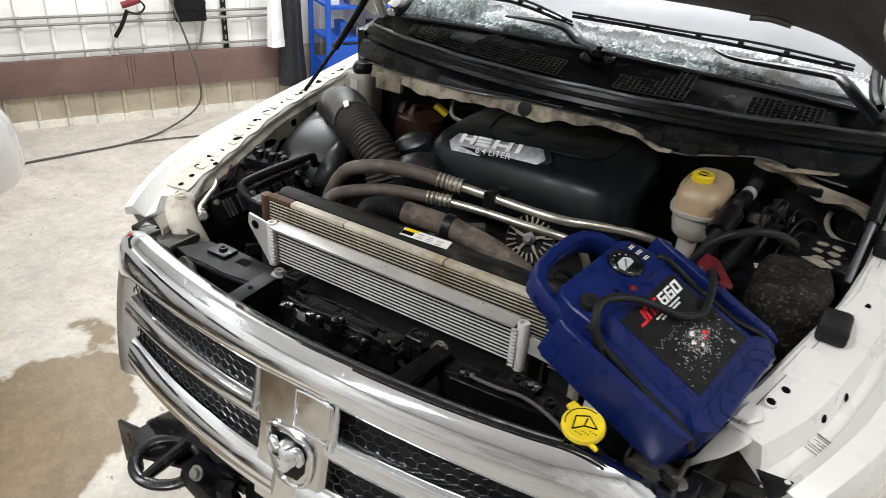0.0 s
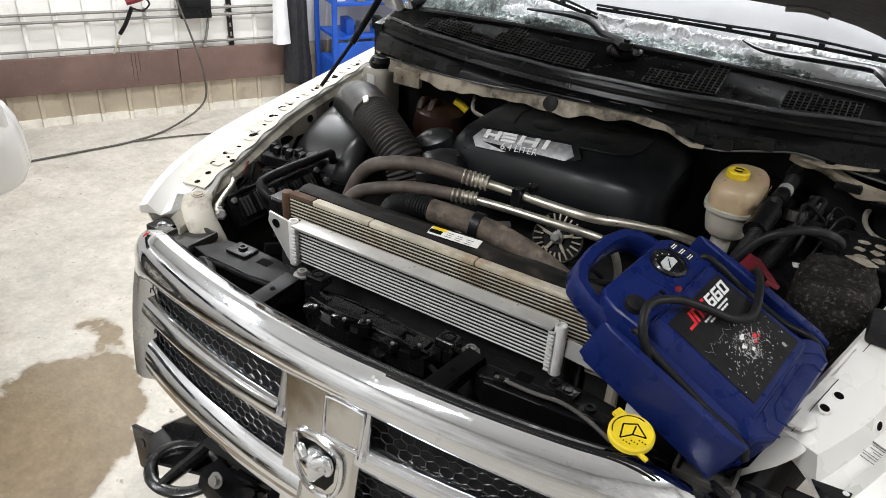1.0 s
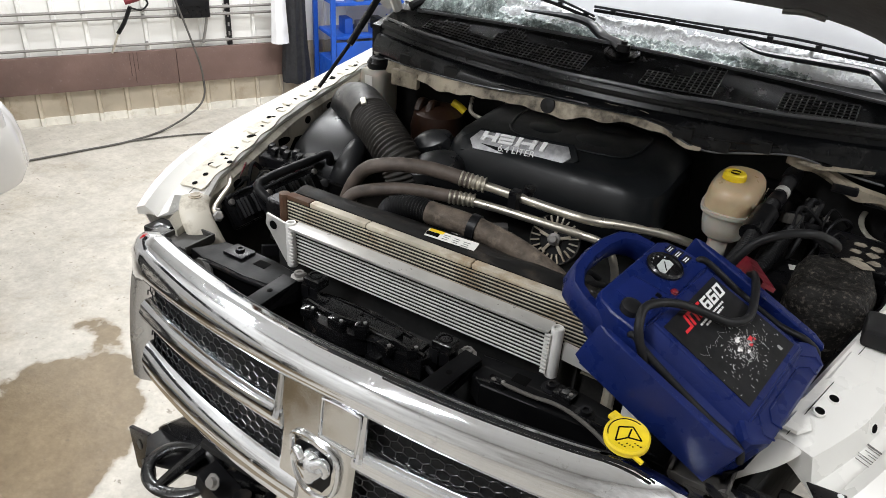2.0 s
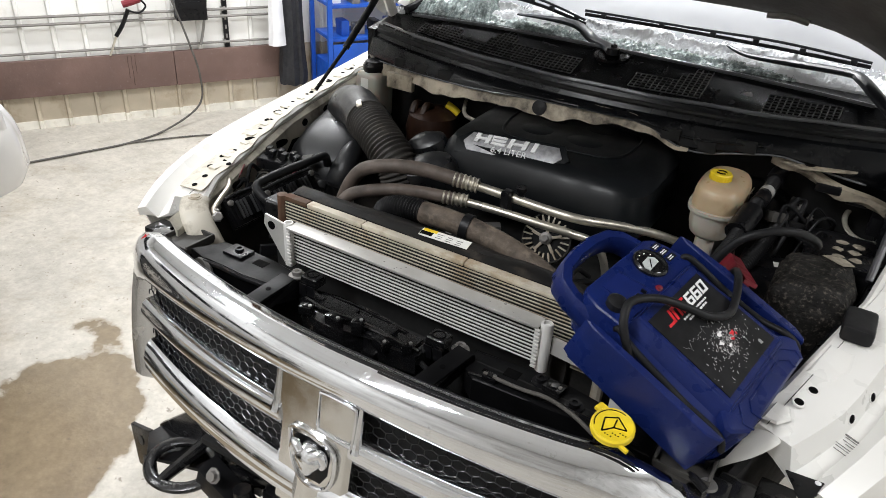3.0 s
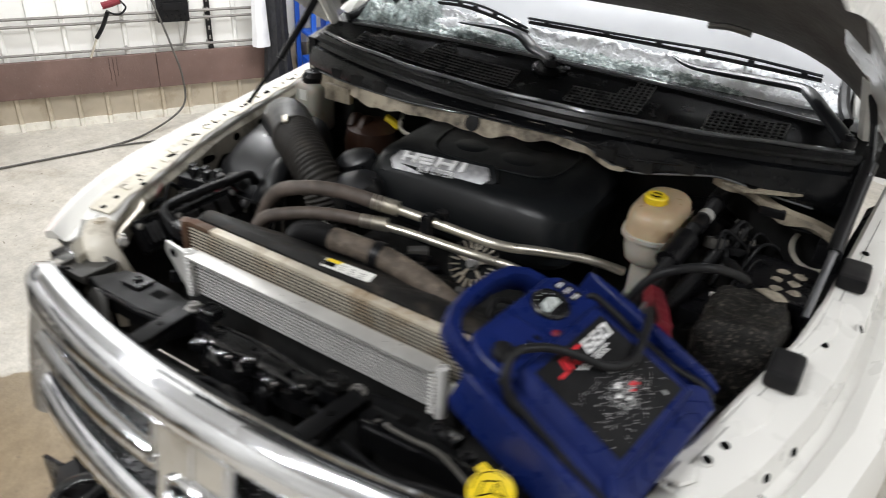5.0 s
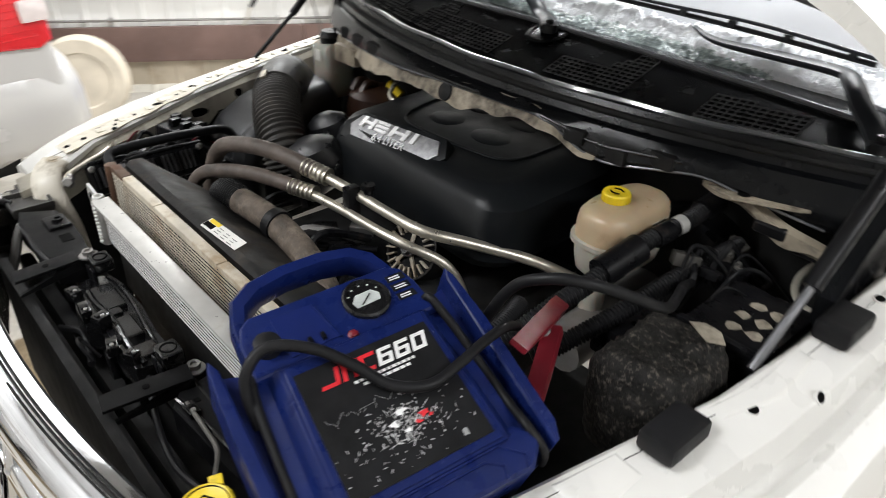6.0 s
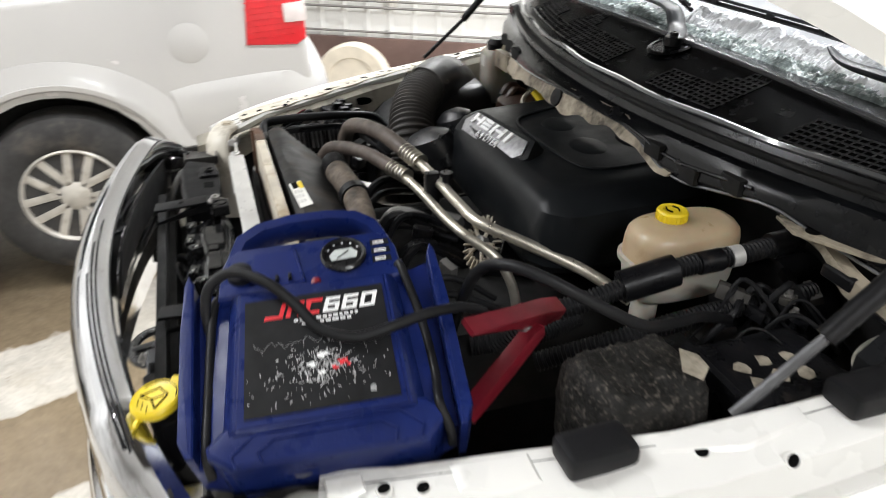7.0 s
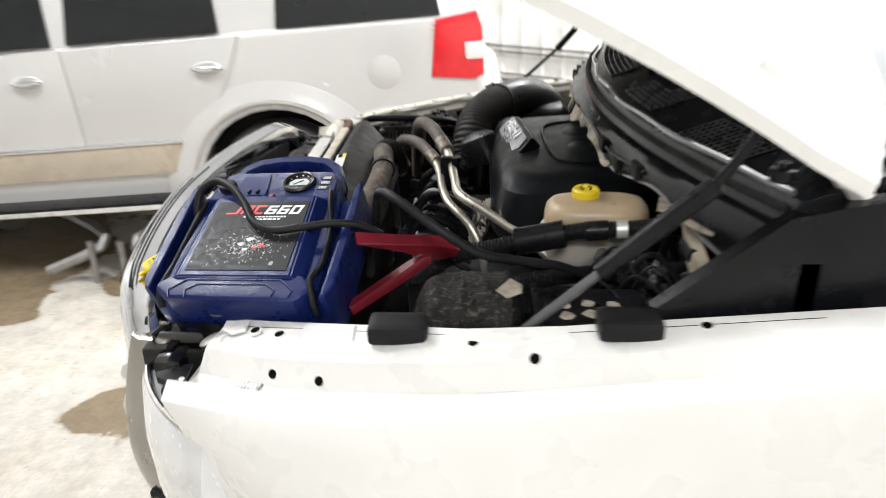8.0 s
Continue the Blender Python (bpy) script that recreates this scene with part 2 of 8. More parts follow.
CONCRETE = concrete()
WALL_SHEET = material("wall_sheet", (0.78, 0.77, 0.74), 0.4, vary=0.06, scale=2, dirt=(0.45, 0.38, 0.28), dirt_amount=0.16, dirt_scale=2.2)
FAR_WALL = material("far_wall", (0.6, 0.59, 0.57), 0.6, vary=0.2, scale=1.2, dirt=(0.2, 0.17, 0.13), dirt_amount=0.3, dirt_scale=1.0)
WALL_BEIGE = material("wall_beige", (0.46, 0.4, 0.31), 0.5, vary=0.18, scale=3, dirt=(0.3, 0.23, 0.15), dirt_amount=0.35, dirt_scale=4)
WALL_FOOT = material("wall_foot", (0.68, 0.65, 0.58), 0.6, vary=0.15, scale=8, dirt=(0.4, 0.33, 0.24), dirt_amount=0.3, dirt_scale=9)


PIPE_GREY = material("conduit_grey", (0.2, 0.19, 0.175), 0.5, 0.3, vary=0.2, scale=6)
HOSE_GREY = material("hose_grey", (0.075, 0.07, 0.062), 0.6, vary=0.25, scale=8)
DRIP = material("drip_stain", (0.06, 0.03, 0.022), 0.5, vary=0.3, scale=20)


# ---- building helpers ----
HOME = {}


def thing(name, loc, label, category, group="", kind="", m=None):
    ob = new(name)
    ob.matrix_world = m if m else Matrix.Translation(loc)
    HOME[ob.name] = m if m else Matrix.Translation(loc)
    return tagged(ob, label, category, group, kind)


def mesh_of(name, bm, smooth=35):
    bmesh.ops.recalc_face_normals(bm, faces=bm.faces[:])
    me = bpy.data.meshes.new(name)
    bm.to_mesh(me)
    bm.free()
    if smooth:
        me.polygons.foreach_set("use_smooth", [True] * len(me.polygons))
        me.set_sharp_from_angle(angle=radians(smooth))
    return me


def part(name, bm, mat, parent=None, label="", smooth=35, local=False):
    """Links a bmesh as one mesh object; its coordinates are the world's unless local."""
    me = bm if isinstance(bm, bpy.types.Mesh) else mesh_of(name, bm, smooth)
    if not me.materials:
        me.materials.append(mat)
    ob = new(name, me)
    if parent:
        ob.parent = parent
        home = HOME[parent.name]
        if local:
            HOME[ob.name] = home
        else:
            ob.matrix_parent_inverse = home.inverted()
            HOME[ob.name] = Matrix.Identity(4)
    else:
        HOME[ob.name] = Matrix.Identity(4)
    return tagged(ob, label)


def BM():
    return bmesh.new()


def rbox(bm, c, s, bevel=0.004, m=None, seg=2):
    t = (m if m else Matrix.Identity(4)) @ Matrix.Translation(c) @ Matrix.Diagonal((*s, 1))
    geo = bmesh.ops.create_cube(bm, size=1.0, matrix=t)
    if bevel:
        edges = list({e for v in geo["verts"] for e in v.link_edges})
        bmesh.ops.bevel(bm, geom=edges, offset=min(bevel, min(s) * 0.45), segments=seg, profile=0.7, affect="EDGES")
    return bm


def spline(pts, steps=8):
    pts = [Vector(p) for p in pts]
    out = []
    for i in range(len(pts) - 1):
        p0, p1, p2, p3 = pts[max(i - 1, 0)], pts[i], pts[i + 1], pts[min(i + 2, len(pts) - 1)]
        for k in range(steps):
            t = k / steps
            out.append(0.5 * ((2 * p1) + (p2 - p0) * t + (2 * p0 - 5 * p1 + 4 * p2 - p3) * t * t + (3 * p1 - p0 - 3 * p2 + p3) * t ** 3))
    return out + [pts[-1]]


def rings_along(path, r, seg=12, squash=1.0):
    """Circles of radius r (a number or a function of 0..1) along a path of points."""
    n = len(path)
    tang = [(path[min(i + 1, n - 1)] - path[max(i - 1, 0)]).normalized() for i in range(n)]
    up = Vector((0, 0, 1)) if abs(tang[0].z) < 0.9 else Vector((0, 1, 0))
    a = tang[0].cross(up).normalized()
    rings = []
    for i, p in enumerate(path):
        a = (a - tang[i] * a.dot(tang[i])).normalized()
        b = tang[i].cross(a)
        rad = r(i / max(1, n - 1)) if callable(r) else r
        rings.append([p + a * math.cos(q) * rad + b * math.sin(q) * rad * squash for q in (2 * math.pi * k / seg for k in range(seg))])
    return rings


def loft(bm, rings, caps=True, closed=True):
    vs = [[bm.verts.new(p) for p in ring] for ring in rings]
    for u, v in zip(vs, vs[1:]):
        k = len(u)
        for i in range(k if closed else k - 1):
            bm.faces.new((u[i], u[(i + 1) % k], v[(i + 1) % k], v[i]))
    if caps and closed:
        bm.faces.new(vs[0][::-1])
        bm.faces.new(vs[-1])
    return bm


def tube(bm, pts, r, seg=12, steps=8, smooth=True, squash=1.0):
    path = spline(pts, steps) if smooth else [Vector(p) for p in pts]
    return loft(bm, rings_along(path, r, seg, squash))


def ribbed(bm, pts, r, depth, pitch, seg=20):
    """A corrugated hose."""
    path = spline(pts, 40)
    run = [0.0]
    for a, b in zip(path, path[1:]):
        run.append(run[-1] + (b - a).length)
    fine, k = [], 0
    step = pitch / 6
    for i in range(int(run[-1] / step) + 1):
        s = i * step
        while k < len(run) - 2 and run[k + 1] < s:
            k += 1
        f = (s - run[k]) / max(1e-9, run[k + 1] - run[k])
        fine.append(path[k].lerp(path[k + 1], f))
    n = len(fine)
    return loft(bm, rings_along(fine, lambda u: r + depth * math.sin(u * (n - 1) / 6 * 2 * math.pi), seg))


def lathe(bm, profile, m, seg=28):
    """A body of revolution about the local z axis: profile of (radius, z)."""
    rings = [[m @ Vector((max(r, 0.0004) * math.cos(a), max(r, 0.0004) * math.sin(a), z)) for a in (2 * math.pi * k / seg for k in range(seg))] for r, z in profile]
    return loft(bm, rings)


def prism(bm, poly, z0, z1, m=None, bevel=0.0, seg=2):
    """A polygon in the local xy plane, drawn out from z0 to z1."""
    m = m if m else Matrix.Identity(4)
    lo = [bm.verts.new(m @ Vector((x, y, z0))) for x, y in poly]
    hi = [bm.verts.new(m @ Vector((x, y, z1))) for x, y in poly]
    k = len(poly)
    faces = [bm.faces.new(lo[::-1]), bm.faces.new(hi)]
    for i in range(k):
        faces.append(bm.faces.new((lo[i], lo[(i + 1) % k], hi[(i + 1) % k], hi[i])))
    if bevel:
        edges = list(faces[1].edges)
        bmesh.ops.bevel(bm, geom=edges, offset=bevel, segments=seg, profile=0.6, affect="EDGES")
    return bm


def frame_of(origin, along, up):
    """A pose whose x runs along, whose y is as near to up as can be."""
    x = Vector(along).normalized()
    z = x.cross(Vector(up)).normalized()
    y = z.cross(x)
    return Matrix.Translation(origin) @ Matrix((x, y, z)).transposed().to_4x4()


def bolt(parent, p, r=0.009, h=0.008, mat=None, name="bolt"):
    bm = BM()
    lathe(bm, [(0, 0), (r * 1.5, 0), (r * 1.5, h * 0.3), (r, h * 0.3), (r, h), (0, h)], Matrix.Translation(p), 10)
    return part(name, bm, mat or STEEL, parent)


def words(text, size, mat, parent, m, name="lettering", depth=0.0006, local=False):
    """Raised writing in the built-in font."""
    cu = bpy.data.curves.new(name, "FONT")
    cu.body, cu.size, cu.extrude, cu.align_x, cu.align_y = text, size, depth, "CENTER", "CENTER"
    tmp = bpy.data.objects.new(name, cu)
    scene.collection.objects.link(tmp)
    me = bpy.data.meshes.new_from_object(tmp.evaluated_get(bpy.context.evaluated_depsgraph_get()))
    bpy.data.objects.remove(tmp)
    me.transform(m)
    me.materials.clear()
    return part(name, me, mat, parent, local=local)


def slab(bm, m, w, h, t, bevel=0.0):
    """A flat piece on the xy plane of m, its middle at the origin, t thick upwards."""
    return prism(bm, [(-w / 2, -h / 2), (w / 2, -h / 2), (w / 2, h / 2), (-w / 2, h / 2)], 0, t, m, bevel)


# ---- room ----
WALL = frame_of((-4.71, 3.34, 0), (0.496, 0.868, 0), (-0.868, 0.496, 0))   # x runs along the wall, y out through it


def room():
    bm = BM()
    prism(bm, [(-9, -9), (9, -9), (9, 11), (-9, 11)], FLOOR - 0.15, FLOOR)
    tagged(part("floor", bm, CONCRETE), "pale concrete shop floor with damp brown stains and painted shade under the SUV", "floor", kind="structure")
    # ribbed sheet-metal wall: three bands above one another
    def band(name, z0, z1, mat, label, lift=0.0):
        prof, s = [], -5.0
        while s < 5.2:
            prof += [(s, 0), (s + 0.185, 0), (s + 0.195, -0.022), (s + 0.22, -0.022)]
            s += 0.23
        prof = [(x, y - lift) for x, y in prof]
        bm = BM()
        prism(bm, prof + [(s, 0.0), (s, 0.14), (-5.0, 0.14)], z0, z1, WALL)
        tagged(part(name, bm, mat, smooth=0), label, "wall", kind="structure")
    band("wall_west", 0.18, CEILING, WALL_SHEET, "white ribbed sheet-metal shop wall")
    band("wall_west_lower", FLOOR + 0.07, 0.18, WALL_BEIGE, "weathered beige ribbed sheet-metal wall foot")
    band("baseboard", FLOOR, FLOOR + 0.07, WALL_FOOT, "pale splashed foot of the ribbed metal wall", 0.004)
    for name, x0, x1, y0, y1 in (("wall_east", -5.0, 5.2, -11.2, -11.05), ("wall_north", 5.2, 5.35, -11.2, 0.14), ("wall_south", -5.15, -5.0, -11.2, 0.14)):
        bm = BM()
        prism(bm, [(x0, y0), (x1, y0), (x1, y1), (x0, y1)], FLOOR, CEILING, WALL)
        tagged(part(name, bm, FAR_WALL), "grey-brown shop wall", "wall", kind="structure")
    bm = BM()
    prism(bm, [(-5.2, -11.3), (5.4, -11.3), (5.4, 0.2), (-5.2, 0.2)], CEILING, CEILING + 0.12, WALL)
    tagged(part("ceiling", bm, CEILING_PAINT), "white sheet-metal shop ceiling", "ceiling", kind="structure")
    # brown boards along the wall
    rail = thing("wall_board", WALL @ Vector((0, 0, -0.1)), "reddish-brown painted wooden boards along the wall", "board", kind="structure")
    for x0, x1 in ((-4.99, -2.35), (-2.346, 0.02), (0.024, 1.0)):
        bm = BM()
        rbox(bm, ((x0 + x1) / 2, -0.048, 0.045), (x1 - x0, 0.045, 0.3), 0.006, WALL)
        part("plank", bm, BROWN_BOARD, rail)
    for x, ln in ((-0.36, 0.2), (-0.33, 0.26), (-0.3, 0.16)):
        bm = BM()
        tube(bm, [WALL @ Vector((x + 0.0015 * math.sin(k * 2.1), -0.0705, 0.19 - ln * k / 6)) for k in range(7)], 0.004, 6, squash=0.35)
        part("drip_stain", bm, DRIP, rail)
    # horizontal pipes
    for i, (z, r) in enumerate(((0.25, 0.011), (0.475, 0.012), (0.535, 0.012))):
        pipe = thing("wall_pipe", WALL @ Vector((0, -0.05, z)), "thin grey steel pipe running along the wall", "pipe", "pipes along the wall")
        bm = BM()
        tube(bm, [WALL @ Vector((x, -0.055, z)) for x in (-4.98, 0.9 if i else 0.95)], r, 8, smooth=False)
        part("pipe", bm, PIPE_GREY, pipe)
        for x in (-2.9, -1.6, -0.2, 0.48):
            bm = BM()
            rbox(bm, (x, -0.028, z), (0.02, 0.054, 0.035), 0.003, WALL)
            part("clip", bm, STEEL, pipe)
    post = thing("wall_strut", WALL @ Vector((0.48, -0.03, 0.2)), "slotted dark steel channel standing on the wall", "channel", kind="structure")
    bm = BM()
    rbox(bm, (0.5, -0.035, 1.2), (0.045, 0.03, 2.0), 0.003, WALL)
    part("channel", bm, BLACK_METAL, post)
    for k in range(14):
        bm = BM()
        rbox(bm, (0.5, -0.0505, 0.3 + k * 0.08), (0.015, 0.003, 0.035), 0.001, WALL)
        part("slot", bm, STEEL, post)


room()


def ceiling_light(lx, ly):
    m = pose(lx, ly, CEILING, 0, 0, -30)
    ob = thing("ceiling_light", (lx, ly, CEILING), "long white strip light on the ceiling", "ceiling light", "strip lights on the ceiling")
    bm = BM()
    rbox(bm, (0, 0, -0.06), (0.32, 2.4, 0.12), 0.01, m)
    part("housing", bm, LAMP_WHITE, ob)
    bm = BM()
    rbox(bm, (0, 0, -0.135), (0.26, 2.3, 0.026), 0.008, m)
    part("diffuser", bm, LAMP_WHITE, ob)


for lx, ly, power in LAMPS:
    ceiling_light(lx, ly)


# ---- pickup truck ----
truck = thing("pickup_truck", (0, 0.8, FLOOR), "white pickup truck with its hood open and front lamps removed", "truck")


def flange_z(y):
    return 1.13 + 0.13 * (y - 0.2)


def flange_x(y):
    return 0.655 + 0.27 * (y - 0.15) if y < 0.75 else 0.817 + 0.08 * (y - 0.75)


def fender_out(y):
    t = max(0.0, min(1.0, (y - 0.1) / 0.55))
    return 0.80 + 0.205 * (1 - (1 - t) ** 2) + 0.005 * y


def fender_profile(y):
    xi, xo, z = flange_x(y), fender_out(y), flange_z(y)
    w = xo - xi
    return [(xi + 0.004, z - 0.03), (xi, z - 0.006), (xi + 0.008, z), (xi + 0.03, z - 0.002), (xi + 0.44 * w, z - 0.01), (xi + 0.5 * w, z - 0.055), (xi + 0.6 * w, z - 0.057), (xi + 0.72 * w, z - 0.026),
            (xi + 0.9 * w, z - 0.042), (xo, z - 0.085), (xo + 0.012, z - 0.34), (xo - 0.004, z - 0.36), (xo - 0.012, z - 0.09), (xi + 0.88 * w, z - 0.06), (xi + 0.56 * w, z - 0.072), (xi + 0.02, z - 0.03)]


def fender_top(y, x):
    """Height of the fender's top sheet."""
    pr = fender_profile(y)[2:10]
    for (xa, za), (xb, zb) in zip(pr, pr[1:]):
        if xa <= x <= xb:
            return za + (zb - za) * (x - xa) / (xb - xa)
    return pr[0][1]


def fender(sign):
    rows = []
    back = (0.075, 0.075, 0.07, 0.065, 0.05, 0.035, 0.015, 0.0, 0.0, 0.03, 0.13, 0.13, 0.03, 0.0, 0.04, 0.07)
    for y in (0.2, 0.205, 0.22, 0.25, 0.3, 0.36, 0.42, 0.55, 0.7, 0.85, 1.0, 1.2, 1.4, 1.7, 2.1):
        nose = max(0.0, 1 - (y - 0.2) / 0.16)
        low = max(0.0, 1 - (y - 0.2) / 0.5)
        rows.append([Vector((sign * x, y + (d * nose if d < 0.1 else d * low), zz - 0.012 * nose * nose * (d < 0.03))) for (x, zz), d in zip(fender_profile(y), back)])
    bm = BM()
    loft(bm, rows)
    f = part("fender", bm, WHITE_PAINT, truck, "white painted front fender")
    bm = BM()
    rows = []
    for y in (0.335, 0.4, 0.48, 0.56, 0.7, 0.85, 1.2, 1.7, 2.1):
        xo, z = fender_out(y), flange_z(y)
        rows.append([Vector((sign * (xo + 0.0115), y, z - 0.34)), Vector((sign * (xo + 0.0), y, 0.55)), Vector((sign * (xo - 0.03), y, 0.55)), Vector((sign * (xo - 0.02), y, z - 0.34))])
    loft(bm, rows)
    part("fender_skirt", bm, WHITE_PAINT, f)
    # inner apron of the bay: near-black sheet as painted shade, then the lip
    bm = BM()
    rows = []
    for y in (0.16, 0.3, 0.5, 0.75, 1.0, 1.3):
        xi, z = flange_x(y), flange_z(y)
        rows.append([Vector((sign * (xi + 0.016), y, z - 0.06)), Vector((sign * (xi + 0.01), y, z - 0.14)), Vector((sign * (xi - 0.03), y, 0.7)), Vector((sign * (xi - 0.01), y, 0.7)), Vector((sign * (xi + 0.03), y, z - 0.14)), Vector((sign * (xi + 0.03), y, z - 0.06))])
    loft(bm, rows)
    part("inner_shade", bm, VOID, truck)
    bm = BM()
    rows = []
    for k in range(45):
        y = 0.16 + 1.14 * k / 44
        xi, z = flange_x(y), flange_z(y)
        low = z - (0.062 if sign > 0 else 0.09) - 0.012 * math.sin(y * 31) - 0.008 * math.sin(y * 67) - 0.06 * max(0.0, 1 - (y - 0.16) / 0.12)
        rows.append([Vector((sign * (xi + 0.012), y, z - 0.008)), Vector((sign * (xi - 0.014), y, z - 0.03)), Vector((sign * (xi - 0.018), y, low)), Vector((sign * (xi - 0.012), y, low)), Vector((sign * (xi - 0.006), y, z - 0.03))])
    loft(bm, rows)
    ap = part("inner_apron", bm, APRON_PAINT if sign < 0 else BLACK_PLASTIC, truck)
    for y, dz, ry, rz in ((0.42, 0.052, 0.02, 0.012), (0.56, 0.05, 0.012, 0.014), (0.66, 0.052, 0.03, 0.012), (0.8, 0.048, 0.012, 0.012), (0.92, 0.05, 0.02, 0.012)):
        bm = BM()
        x = flange_x(y) - 0.0175
        lathe(bm, [(0, 0), (1, 0), (1, 0.002), (0, 0.002)], Matrix.Translation((sign * (x - 0.001), y, flange_z(y) - dz)) @ pose(0, 0, 0, 0, -90 * sign, 0) @ Matrix.Diagonal((rz, ry, 1, 1)), 16)
        part("opening", bm, INK_AND_HOLE, ap)
    # bolt holes, slots and stampings in the flange
    def mark(y, x, rx, ry):
        bm = BM()
        zz = fender_top(y, x)
        n = Vector((-sign * (fender_top(y, x + 0.01) - fender_top(y, x - 0.01)) / 0.02, -(fender_top(y + 0.01, x) - fender_top(y - 0.01, x)) / 0.02, 1))
        seat = Matrix.Translation(Vector((sign * x, y, zz)) + n.normalized() * (0.0044 if sign > 0 and y < 0.37 and x < 0.77 else 0.0014 if sign > 0 else 0.0026)) @ n.to_track_quat("Z", "Y").to_matrix().to_4x4() @ Matrix.Diagonal((rx, ry, 1, 1))
        lathe(bm, [(0, -0.004), (1.3, -0.004), (1.22, 0.0002), (0.98, 0.0004), (0.94, -0.001), (0.0, -0.001)], seat, 18)
        if sign > 0:
            part("hole_rim", bm, WHITE_PAINT, f)
        else:
            seat = seat @ Matrix.Diagonal((1.1, 1.1, 1, 1))
        bm = BM()
        lathe(bm, [(0, -0.0008), (0.96, -0.0008), (0.96, 0.0006), (0, 0.0006)], seat, 16)
        part("hole", bm, INK_AND_HOLE, f)
    if sign > 0:
        for y, x in ((0.338, 0.746), (0.383, 0.762), (0.387, 0.833), (0.468, 0.858), (0.71, 0.85), (0.80, 0.9), (1.05, 0.87)):
            mark(y, x, 0.0085, 0.0085)
        # raised stampings
        for y0, y1, d0, d1 in ((0.42, 0.52, 0.012, 0.07), (0.27, 0.318, 0.012, 0.05), (0.66, 0.86, 0.012, 0.05)):
            bm = BM()
            poly = []
            for k in range(9):
                y = y0 + (y1 - y0) * k / 8
                poly.append((flange_x(y) + d0, y))
            for k in range(9):
                y = y1 - (y1 - y0) * k / 8
                poly.append((flange_x(y) + d1 - 0.012 * abs(k - 4) / 4, y))
            top = [bm.verts.new((x, y, fender_top(y, x) + 0.0032)) for x, y in [((a - sum(p[0] for p in poly) / 18) * 0.8 + sum(p[0] for p in poly) / 18, (b - (y0 + y1) / 2) * 0.88 + (y0 + y1) / 2) for a, b in poly]]
            low = [bm.verts.new((x, y, fender_top(y, x) - 0.001)) for x, y in poly]
            bm.faces.new(top)
            for k in range(18):
                bm.faces.new((low[k], low[(k + 1) % 18], top[(k + 1) % 18], top[k]))
            part("stamping", bm, WHITE_PAINT, f)
        # faded sticker
        for k in range(7):
            bm = BM()
            x, y = 0.852 - 0.003 * k + 0.004 * (k % 2), 0.362 - 0.0065 * k
            slab(bm, Matrix.Translation((x, y, fender_top(y, x) + 0.0008)) @ pose(0, 0, 0, 0, 10, -15), 0.05 - 0.009 * ((k * 5) % 4), 0.0016 if k else 0.004, 0.0006)
            part("print_bar", bm, GREY_PRINT, f)
    else:
        for y, x, rx, ry in ((0.30, 0.735, 0.007, 0.007), (0.345, 0.745, 0.007, 0.007), (0.392, 0.777, 0.008, 0.008), (0.42, 0.735, 0.007, 0.007), (0.45, 0.79, 0.007, 0.009), (0.56, 0.80, 0.008, 0.011), (0.68, 0.845, 0.007, 0.007), (0.74, 0.86, 0.008, 0.011), (0.9, 0.86, 0.007, 0.007), (1.0, 0.87, 0.01, 0.01), (1.12, 0.875, 0.008, 0.011)):
            mark(y, x, rx, ry)
        # grimy cream mounting flange along the inner edge, with pressed pads
        rows = []
        for k in range(60):
            y = 0.285 + 0.92 * k / 59
            xi, w = flange_x(y), fender_out(y) - flange_x(y)
            inner, outer = xi + 0.004 + 0.004 * math.sin(y * 57), xi + (0.36 + 0.03 * math.sin(y * 23)) * w
            pts = [inner + (outer - inner) * j / 4 for j in range(5)]
            rows.append([Vector((-x, y, fender_top(y, x) + 0.0014)) for x in pts] + [Vector((-x, y, fender_top(y, x) - 0.002)) for x in pts[::-1]])
        strip = BM()
        loft(strip, rows)
        flange = part("mounting_flange", strip, CREAM_PAINT, f, "smudged cream mounting flange")
        for k in range(12):
            y = 0.4 + k * 0.065 + 0.008 * math.sin(k * 4.1)
            x = flange_x(y) + 0.036 + 0.006 * math.sin(k * 2.3)
            pad = BM()
            rbox(pad, (-x, y, fender_top(y, x) + 0.001), (0.026, 0.022 + 0.018 * (k % 3 == 0), 0.0055), 0.0022)
            part("stamping", pad, CREAM_PAINT, flange)
            slot = BM()
            rbox(slot, (-x - 0.004, y + 0.032, fender_top(y + 0.032, x) + 0.0012), (0.012, 0.007, 0.0016), 0.0006)
            part("slot", slot, INK_AND_HOLE, flange)
    # dark seam beside the flange
    bm = BM()
    tube(bm, [(sign * (flange_x(y) + 0.026), y, fender_top(y, flange_x(y) + 0.026) + 0.0002) for y in [0.26 + 0.05 * k for k in range(20)]], 0.0007, 5, 1)
    part("seam", bm, INK_AND_HOLE, f)
    return f


APRON_PAINT = material("apron_paint", (0.5, 0.47, 0.4), 0.5, vary=0.2, scale=8, dirt=(0.07, 0.055, 0.04), dirt_amount=0.5, dirt_scale=7)
CREAM_PAINT = material("cream_paint", (0.62, 0.575, 0.48), 0.42, vary=0.12, scale=14, dirt=(0.2, 0.155, 0.1), dirt_amount=0.3, dirt_scale=22)
GREY_PRINT = material("grey_print", (0.16, 0.15, 0.15), 0.6, vary=0.5, scale=60, dirt=(0.6, 0.58, 0.55), dirt_amount=0.35, dirt_scale=120)


fender(1)
fender(-1)


